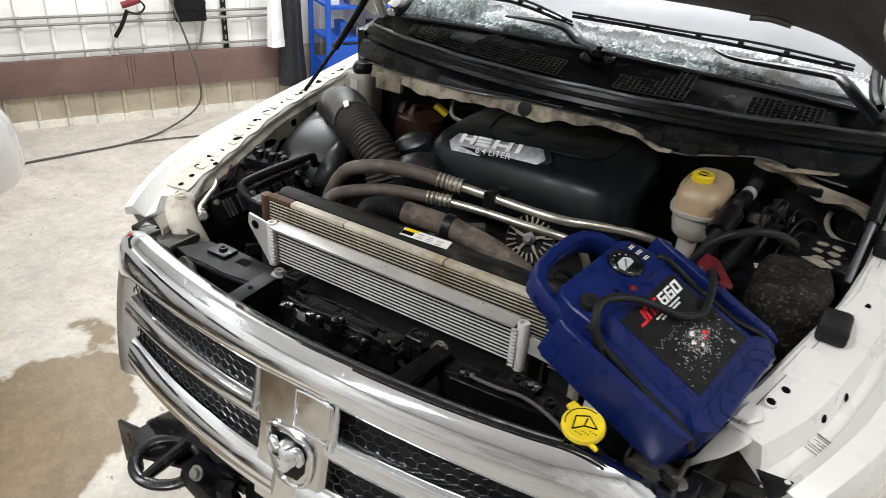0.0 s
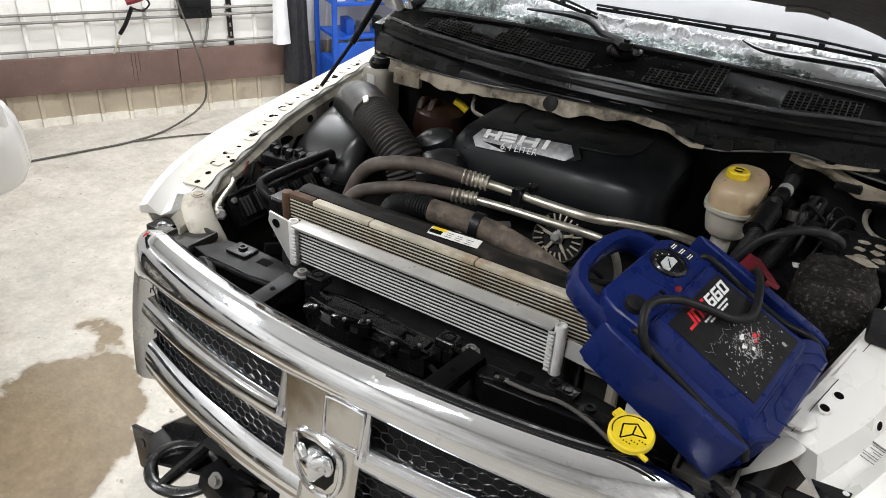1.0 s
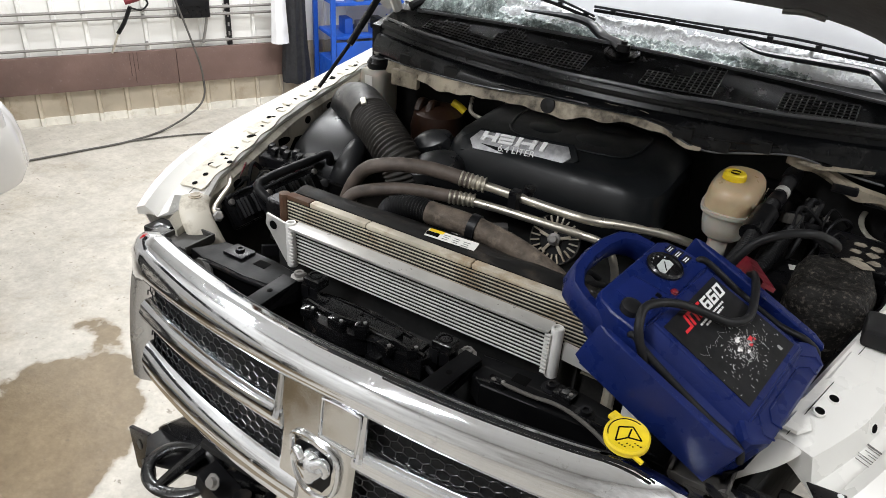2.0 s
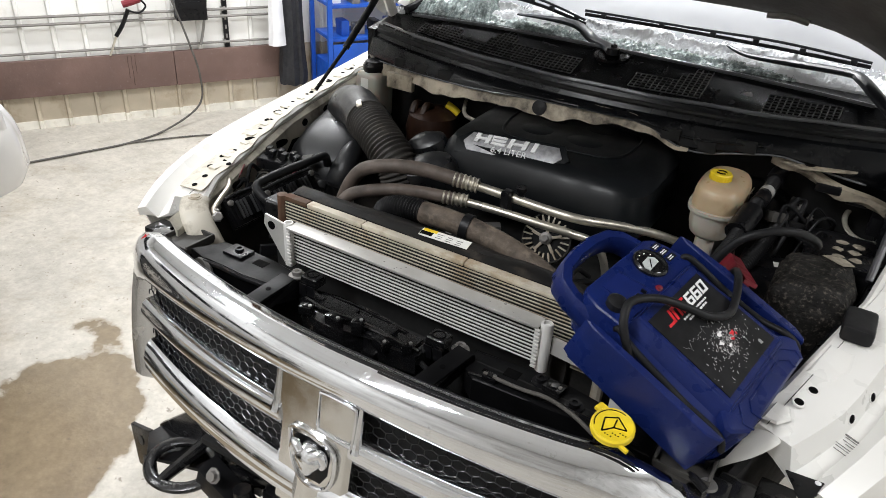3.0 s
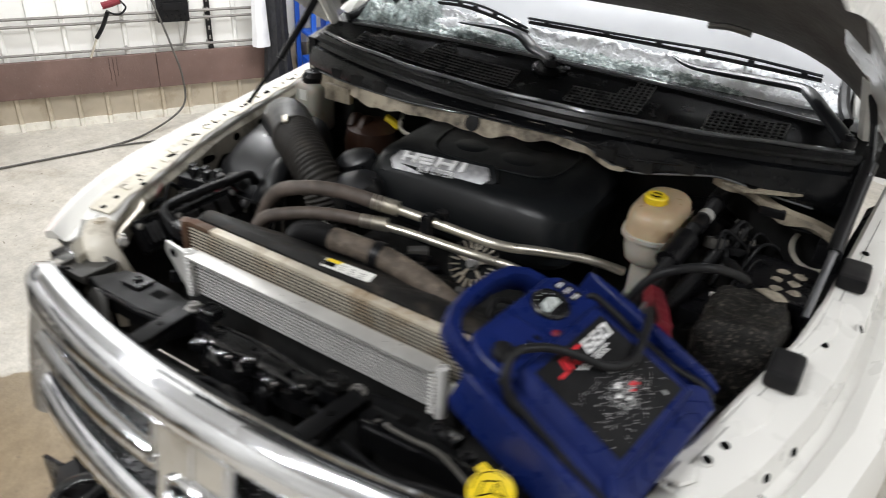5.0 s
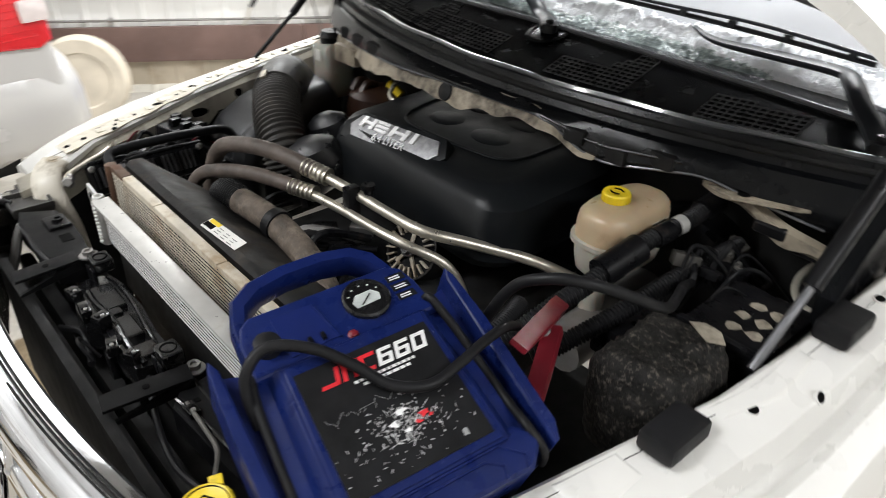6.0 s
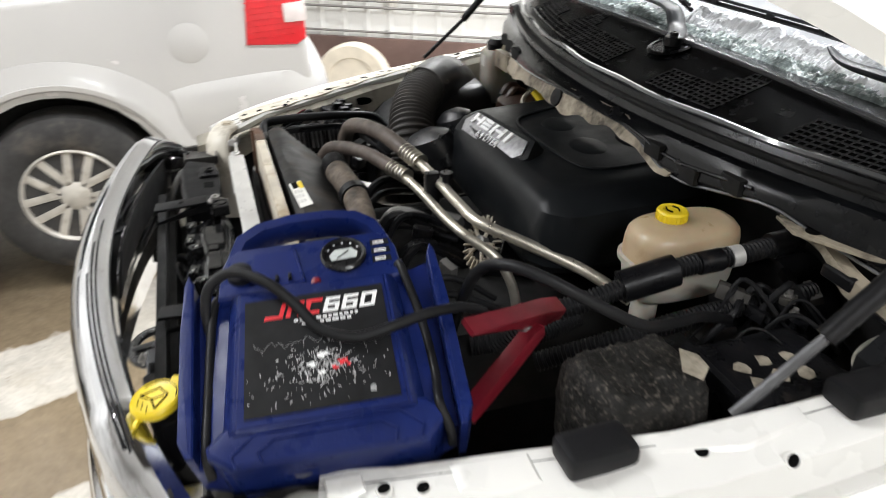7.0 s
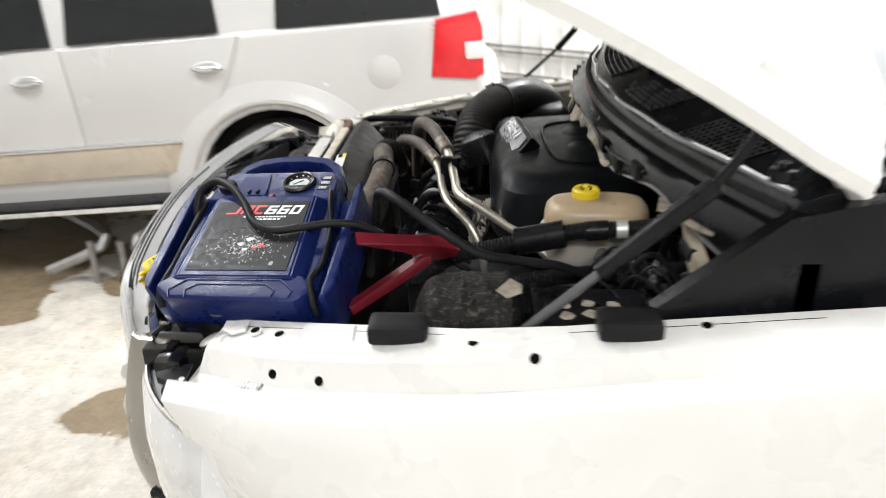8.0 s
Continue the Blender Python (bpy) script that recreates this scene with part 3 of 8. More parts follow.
def cab():
    """Windscreen, its posts, the roof and what closes the truck behind the bay."""
    bm = BM()
    base = [(-0.74, 1.30, 1.45), (-0.4, 1.315, 1.465), (0, 1.32, 1.47), (0.4, 1.315, 1.465), (0.74, 1.30, 1.45)]
    top = [(-0.62, 2.0, 1.93), (-0.33, 2.02, 1.955), (0, 2.03, 1.96), (0.33, 2.02, 1.955), (0.62, 2.0, 1.93)]
    rows = []
    for k in range(7):
        f = k / 6
        front = [Vector(a).lerp(Vector(b), f) + Vector((0, -0.03, 0.02)) * math.sin(math.pi * f) for a, b in zip(base, top)]
        rows.append(front + [p + Vector((0, 0.006, -0.008)) for p in front[::-1]])
    loft(bm, rows)
    glass = part("windscreen", bm, GLASS, truck, "windscreen with pale glare put into its colour")
    glass.visible_shadow = False
    for s in (-1, 1):
        bm = BM()
        tube(bm, [(s * 0.80, 1.34, 1.43), (s * 0.775, 1.4, 1.5), (s * 0.71, 1.7, 1.74), (s * 0.65, 2.05, 1.94)], 0.045, 10)
        part("windscreen_post", bm, WHITE_PAINT, truck)
        bm = BM()
        tube(bm, [(s * 0.745, 1.26, 1.448), (s * 0.715, 1.35, 1.49), (s * 0.67, 1.6, 1.66), (s * 0.61, 2.0, 1.92)], 0.014, 8)
        part("windscreen_seal", bm, RUBBER, truck)
        bm = BM()
        prism(bm, [(2.08, 0.55), (3.2, 0.55), (3.2, 1.35), (2.1, 1.35)], s * 0.99, s * 0.96, Matrix(((0, 0, 1, 0), (1, 0, 0, 0), (0, 1, 0, 0), (0, 0, 0, 1))), 0.01)
        part("door", bm, WHITE_PAINT, truck)
    bm = BM()
    rbox(bm, (0, 2.7, 1.96), (1.34, 1.45, 0.06), 0.03, seg=3)
    part("roof", bm, WHITE_PAINT, truck)
    bm = BM()
    rbox(bm, (0, 1.75, 1.36), (1.42, 0.7, 0.1), 0.03)
    part("dashboard", bm, BLACK_PLASTIC, truck)
    bm = BM()
    rbox(bm, (0, 3.25, 1.3), (1.9, 0.06, 1.3), 0.02)
    part("cab_back", bm, BLACK_PLASTIC, truck)


def glare_glass():
    # pale grey base stands for the bright glare on the glass
    m = material("glare_glass", (0.47, 0.48, 0.5), 0.16, vary=0.1, scale=3, detail_rough=0.06)
    b = m.node_tree.nodes["Principled BSDF"]
    b.inputs["Transmission Weight"].default_value = 0.12
    b.inputs["Coat Weight"].default_value = 0.6
    b.inputs["Coat Roughness"].default_value = 0.05
    return m


GLASS = glare_glass()
cab()


def cowl_front(x):
    return 0.98 + 0.26 * x * x


def cowl_height(d):
    """Height of the cowl's top sheet, d behind its front edge."""
    return 1.408 + 0.33 * max(0.0, d - 0.045)


def cowl_rear(x):
    return 1.19 + 0.09 * x * x


def cowl_lip(x):
    """Height of the lower edge of the cowl's lip."""
    pts = ((-0.8, 1.3), (-0.31, 1.329), (-0.1, 1.349), (0.05, 1.355), (0.18, 1.355), (0.246, 1.335), (0.304, 1.306), (0.355, 1.3), (0.459, 1.319), (0.537, 1.33), (0.633, 1.307), (0.8, 1.27))
    for (a, za), (b, zb) in zip(pts, pts[1:]):
        if x <= b:
            return za + (zb - za) * (x - a) / (b - a)
    return pts[-1][1]


def cowl():
    rows = []
    for k in range(57):
        x = -0.80 + 1.60 * k / 56
        yf = cowl_front(x)
        lip = cowl_lip(x)
        rows.append([Vector((x, y, z)) for y, z in (
            (yf + 0.06, lip - 0.004), (yf - 0.012, lip), (yf - 0.02, lip + 0.2 * (1.366 - lip)), (yf - 0.016, lip + 0.6 * (1.366 - lip)), (yf + 0.0, 1.366), (yf + 0.018, 1.37), (yf + 0.03, 1.395), (yf + 0.036, 1.405), (yf + 0.045, 1.408),
            (yf + 0.08, cowl_height(0.08)), (cowl_rear(x) - 0.012, cowl_height(cowl_rear(x) - 0.012 - yf)), (cowl_rear(x), cowl_height(cowl_rear(x) - yf) + 0.006), (cowl_rear(x) + 0.012, cowl_height(cowl_rear(x) - yf) + 0.004), (1.305, 1.45), (1.305, 1.43), (1.25, 1.4), (yf + 0.1, 1.39), (yf + 0.07, 1.36))])
    bm = BM()
    loft(bm, rows)
    c = part("cowl", bm, COWL_PLASTIC, truck, "black plastic cowl under the windscreen")
    # stepped vents: dark wells under a raised grid; columns of cells run (first cell, last cell) from front to back
    cw, cd = 0.0142, 0.0125
    vents = ((-0.622, [(1, 5)] * 4 + [(1, 6)] * 4 + [(1, 7)] * 3 + [(1, 4)] * 8 + [(1, 7), (1, 9), (1, 10), (1, 11), (1, 11), (1, 9)] + [(1, 7)] * 16),
             (0.125, [(1, 6)] * 8 + [(1, 8), (1, 9), (1, 11), (1, 11), (1, 11)]), (0.463, [(0, 6)] * 5 + [(0, 5)] * 7))
    for x0, cols in vents:
        well, grid = BM(), BM()
        for i, (a, b) in enumerate(cols):
            xa, xb = x0 + i * cw, x0 + (i + 1) * cw
            d0, d1 = 0.055 + a * cd, 0.055 + b * cd
            ya, yb = cowl_front(xa), cowl_front(xb)
            loft(well, [[Vector((x, y + d, cowl_height(d) + 0.0008)) for x, y in ((xa, ya), (xb, yb))] + [Vector((xb, yb + d, cowl_height(d) - 0.004)), Vector((xa, ya + d, cowl_height(d) - 0.004))] for d in (d0, d1)])
            bars = [((xa, ya + d0, d0), (xa, ya + d1, d1))] + [((xa, ya + 0.055 + j * cd, 0.055 + j * cd), (xb, yb + 0.055 + j * cd, 0.055 + j * cd)) for j in range(a, b + 1)]
            if i == len(cols) - 1 or cols[i + 1][1] < b:
                bars.append(((xb, yb + d0, d0), (xb, yb + d1, d1)))
            for (p, q, d), (p2, q2, d2) in bars:
                loft(grid, rings_along([Vector((p, q, cowl_height(d) + 0.0022)), Vector((p2, q2, cowl_height(d2) + 0.0022))], 0.0019, 4))
        w = part("vent_well", well, INK_AND_HOLE, c)
        part("vent_grid", grid, VENT, w)
    # ridges: seal at the front, stiffening swage, steps under the lip
    bm = BM()
    tube(bm, [(x / 20 * 0.79, cowl_front(x / 20 * 0.79) + 0.024, 1.39) for x in range(-20, 21)], 0.007, 8, 2)
    part("hood_seal", bm, VOID, c)
    # edge tubes in a lighter grey that paints in their highlights
    bm = BM()
    tube(bm, [(x / 20 * 0.74, cowl_front(x / 20 * 0.74) - 0.015, cowl_lip(x / 20 * 0.74) + 0.001) for x in range(-20, 21)], 0.003, 6, 2)
    part("lip_edge", bm, EDGE_GLINT, c)
    bm = BM()
    tube(bm, [(x / 20 * 0.78, cowl_front(x / 20 * 0.78) + 0.042 + 0.004 * math.sin(x * 0.9), 1.41) for x in range(-20, 21)], 0.006, 6, 2)
    part("front_edge", bm, EDGE_GLINT, c)
    bm = BM()
    tube(bm, [(x / 20 * 0.7, cowl_rear(x / 20 * 0.7), cowl_height(cowl_rear(x / 20 * 0.7) - cowl_front(x / 20 * 0.7)) + 0.008) for x in range(-20, 21)], 0.005, 6, 2)
    part("rear_edge", bm, EDGE_GLINT, c)
    for x0, x1 in ((-0.24, 0.03), (0.2, 0.5)):
        bm = BM()
        xs = [x0 + (x1 - x0) * k / 12 for k in range(13)]
        tube(bm, [(x, cowl_front(x) - 0.019, cowl_lip(x) + 0.55 * (1.366 - cowl_lip(x))) for x in xs], 0.0035, 6, 2)
        part("lip_swage", bm, COWL_PLASTIC, c)
    # near-black boxes, painted shade for the recesses under the lip
    for x in (-0.62, -0.52, -0.42, 0.28, 0.37, 0.46):
        bm = BM()
        yf = cowl_front(x)
        rbox(bm, (x, yf - 0.008, cowl_lip(x) + 0.02), (0.05, 0.03, 0.03), 0.006, None)
        part("pocket", bm, VOID, c)
    # pocket round the wiper pivot
    bm = BM()
    lathe(bm, [(0.05, 0.004), (0.04, 0.006), (0.034, 0.0), (0, 0.0)], Matrix.Translation((0.03, 1.165, 1.456)) @ pose(0, 0, 0, 16, 0, 0), 20)
    part("pivot_pocket", bm, COWL_PLASTIC, c)
    return c


# greyer than the cowl: the highlight along its edges put into the colour
EDGE_GLINT = material("edge_glint", (0.1, 0.104, 0.11), 0.18, vary=0.15, scale=20, coat=1.0, detail_rough=0.04)


VENT = material("vent_black", (0.06, 0.06, 0.063), 0.3, vary=0.2)
cowl()


def firewall():
    # firewall in near-black, the bay's shade put into its colour
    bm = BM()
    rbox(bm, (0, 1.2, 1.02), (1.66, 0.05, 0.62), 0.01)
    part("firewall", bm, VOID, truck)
    # side walls of the cowl, black to the rear
    for s in (-1, 1):
        bm = BM()
        prism(bm, [(0.98 if s > 0 else 1.16, 1.1), (1.62, 1.1), (1.62, 1.36), (1.3, 1.42), (1.16, 1.39), (1.1 if s > 0 else 1.16, 1.34), (0.98 if s > 0 else 1.16, 1.24)], s * 0.80, s * 0.83, Matrix(((0, 0, 1, 0), (1, 0, 0, 0), (0, 1, 0, 0), (0, 0, 0, 1))))
        part("cowl_side", bm, COWL_PLASTIC, truck)
        for y, z in ((1.1, 1.2), (1.22, 1.16), (1.34, 1.21), (1.28, 1.3)):
            bm = BM()
            rbox(bm, (s * 0.79, y, z), (0.03, 0.07, 0.05), 0.008, None)
            part("bracket", bm, BLACK_METAL, truck)
    # painted flange under the cowl's lip, deeper at the passenger side
    rows = []
    for k in range(73):
        x = -0.72 + 1.05 * k / 72
        y = cowl_front(x) - 0.002 + 0.006 * math.sin(x * 19) + 0.004 * math.sin(x * 53)
        top = cowl_lip(x) + 0.012
        deep = 1.262 if x < -0.38 else 1.262 + 0.045 * (x + 0.38) / 0.1 if x < -0.28 else 1.307 if x < 0.23 else max(1.279, 1.307 - 0.35 * (x - 0.23))
        low = min(max(deep, top - 0.05) + 0.005 * math.sin(x * 31) + 0.003 * math.sin(x * 71), top - 0.018)
        if x > 0.05:
            low = top - max(0.016, 0.046 - 0.12 * (x - 0.05)) + 0.004 * math.sin(x * 61)
        rows.append([Vector((x, y - 0.02, low)), Vector((x, y - 0.012, 0.6 * low + 0.4 * top)), Vector((x, y + 0.002, top)), Vector((x, y + 0.08, top)), Vector((x, y + 0.08, top - 0.012)), Vector((x, y + 0.004, low))])
    bm = BM()
    loft(bm, rows)
    part("firewall_flange", bm, FLANGE_PAINT, truck, "grimy cream-painted flange under the cowl")
    # pale foil pad and the round plug
    bm = BM()
    rbox(bm, (-0.62, 1.06, 1.27), (0.1, 0.02, 0.05), 0.006, None)
    part("insulation_pad", bm, FLANGE_PAINT, truck)
    bm = BM()
    lathe(bm, [(0, 0), (0.026, 0), (0.024, 0.008), (0, 0.012)], Matrix.Translation((-0.082, 0.966, 1.33)) @ pose(0, 0, 0, 70, 0, 0) @ Matrix.Diagonal((0.85, 0.85, 1, 1)), 18)
    part("plug", bm, RUBBER, truck)
    bm = BM()
    tube(bm, [(-0.36, 1.04, 1.27), (-0.34, 1.0, 1.245), (-0.3, 0.99, 1.235), (-0.25, 1.02, 1.225)], 0.006, 8)
    part("line", bm, PIPE, truck)
    # added near-black floor, closes the bay's depth in painted shade
    bm = BM()
    prism(bm, [(-0.5, 0.2), (0.5, 0.2), (0.7, 0.5), (0.9, 1.25), (-0.9, 1.25), (-0.7, 0.5)], 0.52, 0.56)
    part("undertray", bm, VOID, truck)


FLANGE_PAINT = material("flange_paint", (0.36, 0.31, 0.235), 0.55, vary=0.3, scale=12, dirt=(0.03, 0.024, 0.02), dirt_amount=0.55, dirt_scale=14)
firewall()


def hood():
    def sheet(u, f, half, drop, lift, inset=0.0):
        a = abs(u)
        d = -0.09 + 0.05 * a ** 10 + inset + (1.07 - 2 * inset) * f
        z = 1.66 + 0.66 * max(d, 0) - 0.24 * d * d * (d > 0) + 0.42 * min(d, 0)
        return Vector((u * (half - 0.08 * f), 1.22 - d, z + drop * a ** 5.5 + lift))
    rows_t, rows_l = [], []
    for k in range(15):
        f = k / 14
        us = [-1 + 2 * j / 28 for j in range(29)]
        dome = [0.018 + 0.022 * math.exp(-((abs(u) - 0.35) / 0.25) ** 4) for u in us]
        top = [sheet(u, f, 0.84, -0.215, h) for u, h in zip(us, dome)]
        bot = [sheet(u, f, 0.834, -0.22, -0.004, 0.004) for u in us]
        rows_t.append(top + bot[::-1])
        lin = [sheet(u * 0.93, f, 0.84, -0.215, -0.006, 0.012) for u in us]
        linb = [sheet(u * 0.93, f, 0.84, -0.215, -0.014 - 0.006 * math.sin(f * 19) * math.sin(u * 8), 0.014) for u in us]
        rows_l.append(lin + linb[::-1])
    bm = BM()
    loft(bm, rows_t)
    h = part("hood", bm, WHITE_PAINT, truck, "open white hood with a dark underside")
    bm = BM()
    loft(bm, rows_l)
    part("hood_liner", bm, HOOD_LINER, h, "dark felt liner under the hood")
    bm = BM()
    tube(bm, [(0.4, 1.205, 1.622), (0.45, 1.2, 1.626), (0.5, 1.205, 1.618)], 0.008, 8)
    part("liner_clip", bm, STEEL, h)
    for s in (-1, 1):
        bm = BM()
        tube(bm, [(s * 0.765, 1.1, 1.6), (s * 0.775, 1.17, 1.53), (s * 0.79, 1.25, 1.43), (s * 0.8, 1.33, 1.34)], 0.018, 8)
        part("hinge_arm", bm, WHITE_PAINT, truck, "white hood hinge arm")
        bm = BM()
        tube(bm, [(0.804, 0.79, 1.19), (0.812, 0.9, 1.294)] if s > 0 else [(-0.815, 0.87, 1.245), (-0.79, 0.99, 1.36)], 0.008 if s > 0 else 0.006, 10, smooth=False)
        rod = part("strut_rod", bm, STRUT_GREY if s > 0 else BLACK_METAL, truck, "gas strut holding the hood open")
        bm = BM()
        tube(bm, [(0.812, 0.9, 1.294), (0.816, 1.0, 1.39), (0.818, 1.05, 1.437)] if s > 0 else [(-0.79, 0.99, 1.36), (-0.765, 1.08, 1.47), (-0.755, 1.12, 1.52)], 0.015 if s > 0 else 0.011, 12, smooth=False)
        part("strut_barrel", bm, BLACK_METAL, rod)
        if s > 0:
            bm = BM()
            tube(bm, [(0.818, 1.05, 1.437), (0.8, 1.1, 1.5), (0.775, 1.13, 1.56)], 0.008, 8)
            part("strut_end", bm, BLACK_METAL, rod)


STRUT_GREY = material("strut_grey", (0.11, 0.11, 0.115), 0.4, 0.6, vary=0.1)


HOOD_LINER = material("hood_liner", (0.11, 0.1, 0.092), 0.9, vary=0.35, scale=5, bump=0.6, bump_scale=70, dirt=(0.07, 0.055, 0.045), dirt_amount=0.3, dirt_scale=4)
hood()


# ---- grille ----
def face_y(x, z):
    return -0.05 - (1.1 - z) * 0.2 + 0.25 * x * x


POST_CHROME = material("post_chrome", (0.44, 0.425, 0.4), 0.2, 1.0, vary=0.08, scale=9, detail_rough=0.06, dirt=(0.3, 0.25, 0.19), dirt_amount=0.16, dirt_scale=14)


def grille():
    g = part("grille_backing", rbox(BM(), (0, 0.06, 0.9), (0.9, 0.02, 0.3), 0.005), VOID, truck, "black backing behind the chrome grille")
    # top bar
    rows = []
    for k in range(61):
        x = -0.71 + 1.358 * k / 60
        bend = 0.48 if x > 0 else 0.54
        e = max(0.0, abs(x) - bend) / ((0.648 if x > 0 else 0.71) - bend)
        dz = -(0.085 if x > 0 else 0.095) * e * e - 0.012 * min(1.0, max(0.0, (x - 0.1) / 0.35))
        y0 = 0.25 * x * x
        w = 1 - 0.2 * abs(x) / 0.6
        prof = [(-0.008, 1.12), (-0.012, 1.15), (-0.034, 1.16), (-0.046, 1.164), (-0.062, 1.158), (-0.078, 1.14), (-0.086, 1.118), (-0.083, 1.1), (-0.07, 1.086), (-0.045, 1.08), (-0.02, 1.1)]
        rows.append([Vector((x, y0 + y + 0.03 * e * e, z + dz - (0.036 * (abs(x) / 0.6) ** 2 if z < 1.12 else 0))) for y, z in prof])
    bm = BM()
    loft(bm, rows)
    frame_ob = part("grille_frame", bm, CHROME, truck, "bright chrome grille surround with cross bars")
    # ribbed black seal behind the bar
    for d, z, xa, xb in ((-0.014, 1.1505, -0.6, 0.6), (-0.035, 1.1605, -0.1, 0.57), (-0.0415, 1.1625, 0.0, 0.565), (-0.048, 1.163, 0.12, 0.56)):
        bm = BM()
        tube(bm, [(x, 0.25 * x * x + d, z - 0.012 * min(1.0, max(0.0, (x - 0.1) / 0.35)) - (0.085 if x > 0 else 0.095) * (max(0.0, abs(x) - (0.48 if x > 0 else 0.54)) / (0.168 if x > 0 else 0.17)) ** 2) for x in [xa + (xb - xa) * k / 40 for k in range(41)]], 0.0021, 6, 1)
        part("top_seal", bm, RUBBER, frame_ob)
    for s in (-1, 1):
        # side posts
        rows = []
        for k in range(13):
            f = k / 12
            z = 1.075 - (0.275 if s < 0 else 0.5) * f
            xo = (0.656 if s > 0 else 0.698) - 0.02 * f - 0.055 * f * f
            y = face_y(xo, z) + 0.03 * (1 - f) ** 2 + (0.1 * f ** 3 if s > 0 else 0.0)
            prof = [(xo + 0.012, y + 0.05), (xo + 0.006, y + 0.0), (xo - 0.01, y - 0.022), (xo - 0.036, y - 0.024), (xo - (0.064 if s > 0 else 0.078), y - 0.008), (xo - (0.06 if s > 0 else 0.074), y + 0.05)]
            rows.append([Vector((s * a, b, z)) for a, b in prof])
        bm = BM()
        loft(bm, rows)
        part("side_post", bm, POST_CHROME, frame_ob)
        # cross bars: a bright crest over a sloping apron
        for z0, z1, xi, xo, name in ((0.94, 1.006, 0.085, 0.615, "cross_bar"), (0.79, 0.888, 0.03, 0.575, "lower_bar")):
            rows = []
            for k in range(21):
                f = k / 20
                x = xi + (xo - (0.0 if s > 0 or name == "lower_bar" else 0.015) - xi) * f
                lift = 0.01 * f if name == "lower_bar" else -0.016 * f
                zt, zb = z1 + lift, z0 + lift
                y = face_y(x, zt)
                h = zt - zb
                if name == "lower_bar":
                    prof = [(y + 0.03, zt - 0.004), (y + 0.002, zt), (y - 0.014, zt - 0.12 * h), (y - 0.024, zt - 0.4 * h), (y - 0.024, zt - 0.7 * h), (y - 0.01, zb), (y + 0.03, zb + 0.003)]
                else:
                    prof = [(y + 0.03, zt - 0.004), (y + 0.002, zt), (y - 0.012, zt - 0.1 * h), (y - 0.02, zt - 0.38 * h), (y - 0.018, zt - 0.55 * h), (y - 0.004, zt - 0.66 * h), (y + 0.0, zb), (y + 0.03, zb + 0.003)]
                rows.append([Vector((s * x, b, c)) for b, c in prof])
            bm = BM()
            loft(bm, rows)
            part(name, bm, CHROME, frame_ob)
        # upright lip where the openings meet the centre panel
        bm = BM()
        tube(bm, [(s * 0.098, face_y(0.098, z) - 0.006, z) for z in (1.085, 1.05, 1.01, 0.985)], lambda u: 0.006 + 0.006 * u * u, 10, 4)
        part("corner_lip", bm, CHROME, frame_ob)
        # honeycomb inserts
        for z0, z1, xi, xo in ((0.992, 1.085, 0.1, 0.606), (0.872, 0.945, 0.07, 0.58)):
            bm = BM()
            cell = 0.0152
            rowi, z = 0, z0
            while z < z1:
                x = xi + (cell * 0.87 if rowi % 2 else 0)
                while x < xo:
                    pts = []
                    for q in range(4):
                        a = math.pi / 3 * q - math.pi / 6
                        xx, zz = x + cell * math.cos(a), z + cell * 0.72 * math.sin(a)
                        pts.append(Vector((s * xx, face_y(xx, zz) + 0.016, zz)))
                    loft(bm, rings_along(pts, 0.0015, 6), caps=False)
                    x += cell * 1.74
                z += cell * 1.09
                rowi += 1
            part("mesh_insert", bm, GRILLE_BLACK, frame_ob, "glossy black honeycomb mesh")
            bm = BM()
            rows = [[Vector((s * x, face_y(x, zz) + 0.035 + d, zz)) for zz, d in ((z0 - 0.01, 0), (z1 + 0.01, 0), (z1 + 0.01, 0.005), (z0 - 0.01, 0.005))] for x in [xi - 0.02 + (xo - xi + 0.04) * k / 12 for k in range(13)]]
            loft(bm, rows)
            part("mesh_backing", bm, VOID, frame_ob)
    # centre panel
    rows = []
    for z in (1.09, 1.06, 1.02, 0.98, 0.9, 0.84, 0.8):
        w = 0.098 if z > 0.99 else 0.088
        rows.append([Vector((x, face_y(x, z) + d, z)) for x, d in ((-w, 0.03), (-w, 0.0), (-w + 0.01, -0.008), (0, -0.01), (w - 0.01, -0.008), (w, 0.0), (w, 0.03))])
    bm = BM()
    loft(bm, rows)
    part("centre_panel", bm, DULL_CHROME, frame_ob)
    m = frame_of((0.045, face_y(0, 1.035) - 0.009, 1.035), (1, 0, 0), (0, 0.2, 1))
    poly = [(-0.035, -0.038), (0.038, -0.042), (0.046, -0.03), (0.046, 0.03), (0.036, 0.04), (-0.03, 0.04), (-0.038, 0.03)]
    bm = BM()
    tube(bm, [m @ Vector((x, y, 0.001)) for x, y in poly + poly[:1]], 0.0035, 8, 4)
    part("panel_rim", bm, CHROME, frame_ob)
    # emblem: plain shield with rounded lobes in a bright rim
    e = frame_of((0.004, face_y(0, 0.93) - 0.009, 0.93), (1, 0, 0), (0, 0.2, 1))
    poly = [(-0.056, 0.042), (-0.046, 0.053), (-0.01, 0.056), (0.036, 0.046), (0.055, 0.028), (0.055, -0.022), (0.036, -0.053), (-0.012, -0.056), (-0.044, -0.02)]
    bm = BM()
    prism(bm, poly, 0, 0.004, e, 0.002)
    emb = part("emblem", bm, DULL_CHROME, frame_ob, "plain chrome shield emblem")
    bm = BM()
    prism(bm, [(x * 0.8, y * 0.8) for x, y in poly], 0.0041, 0.0048, e)
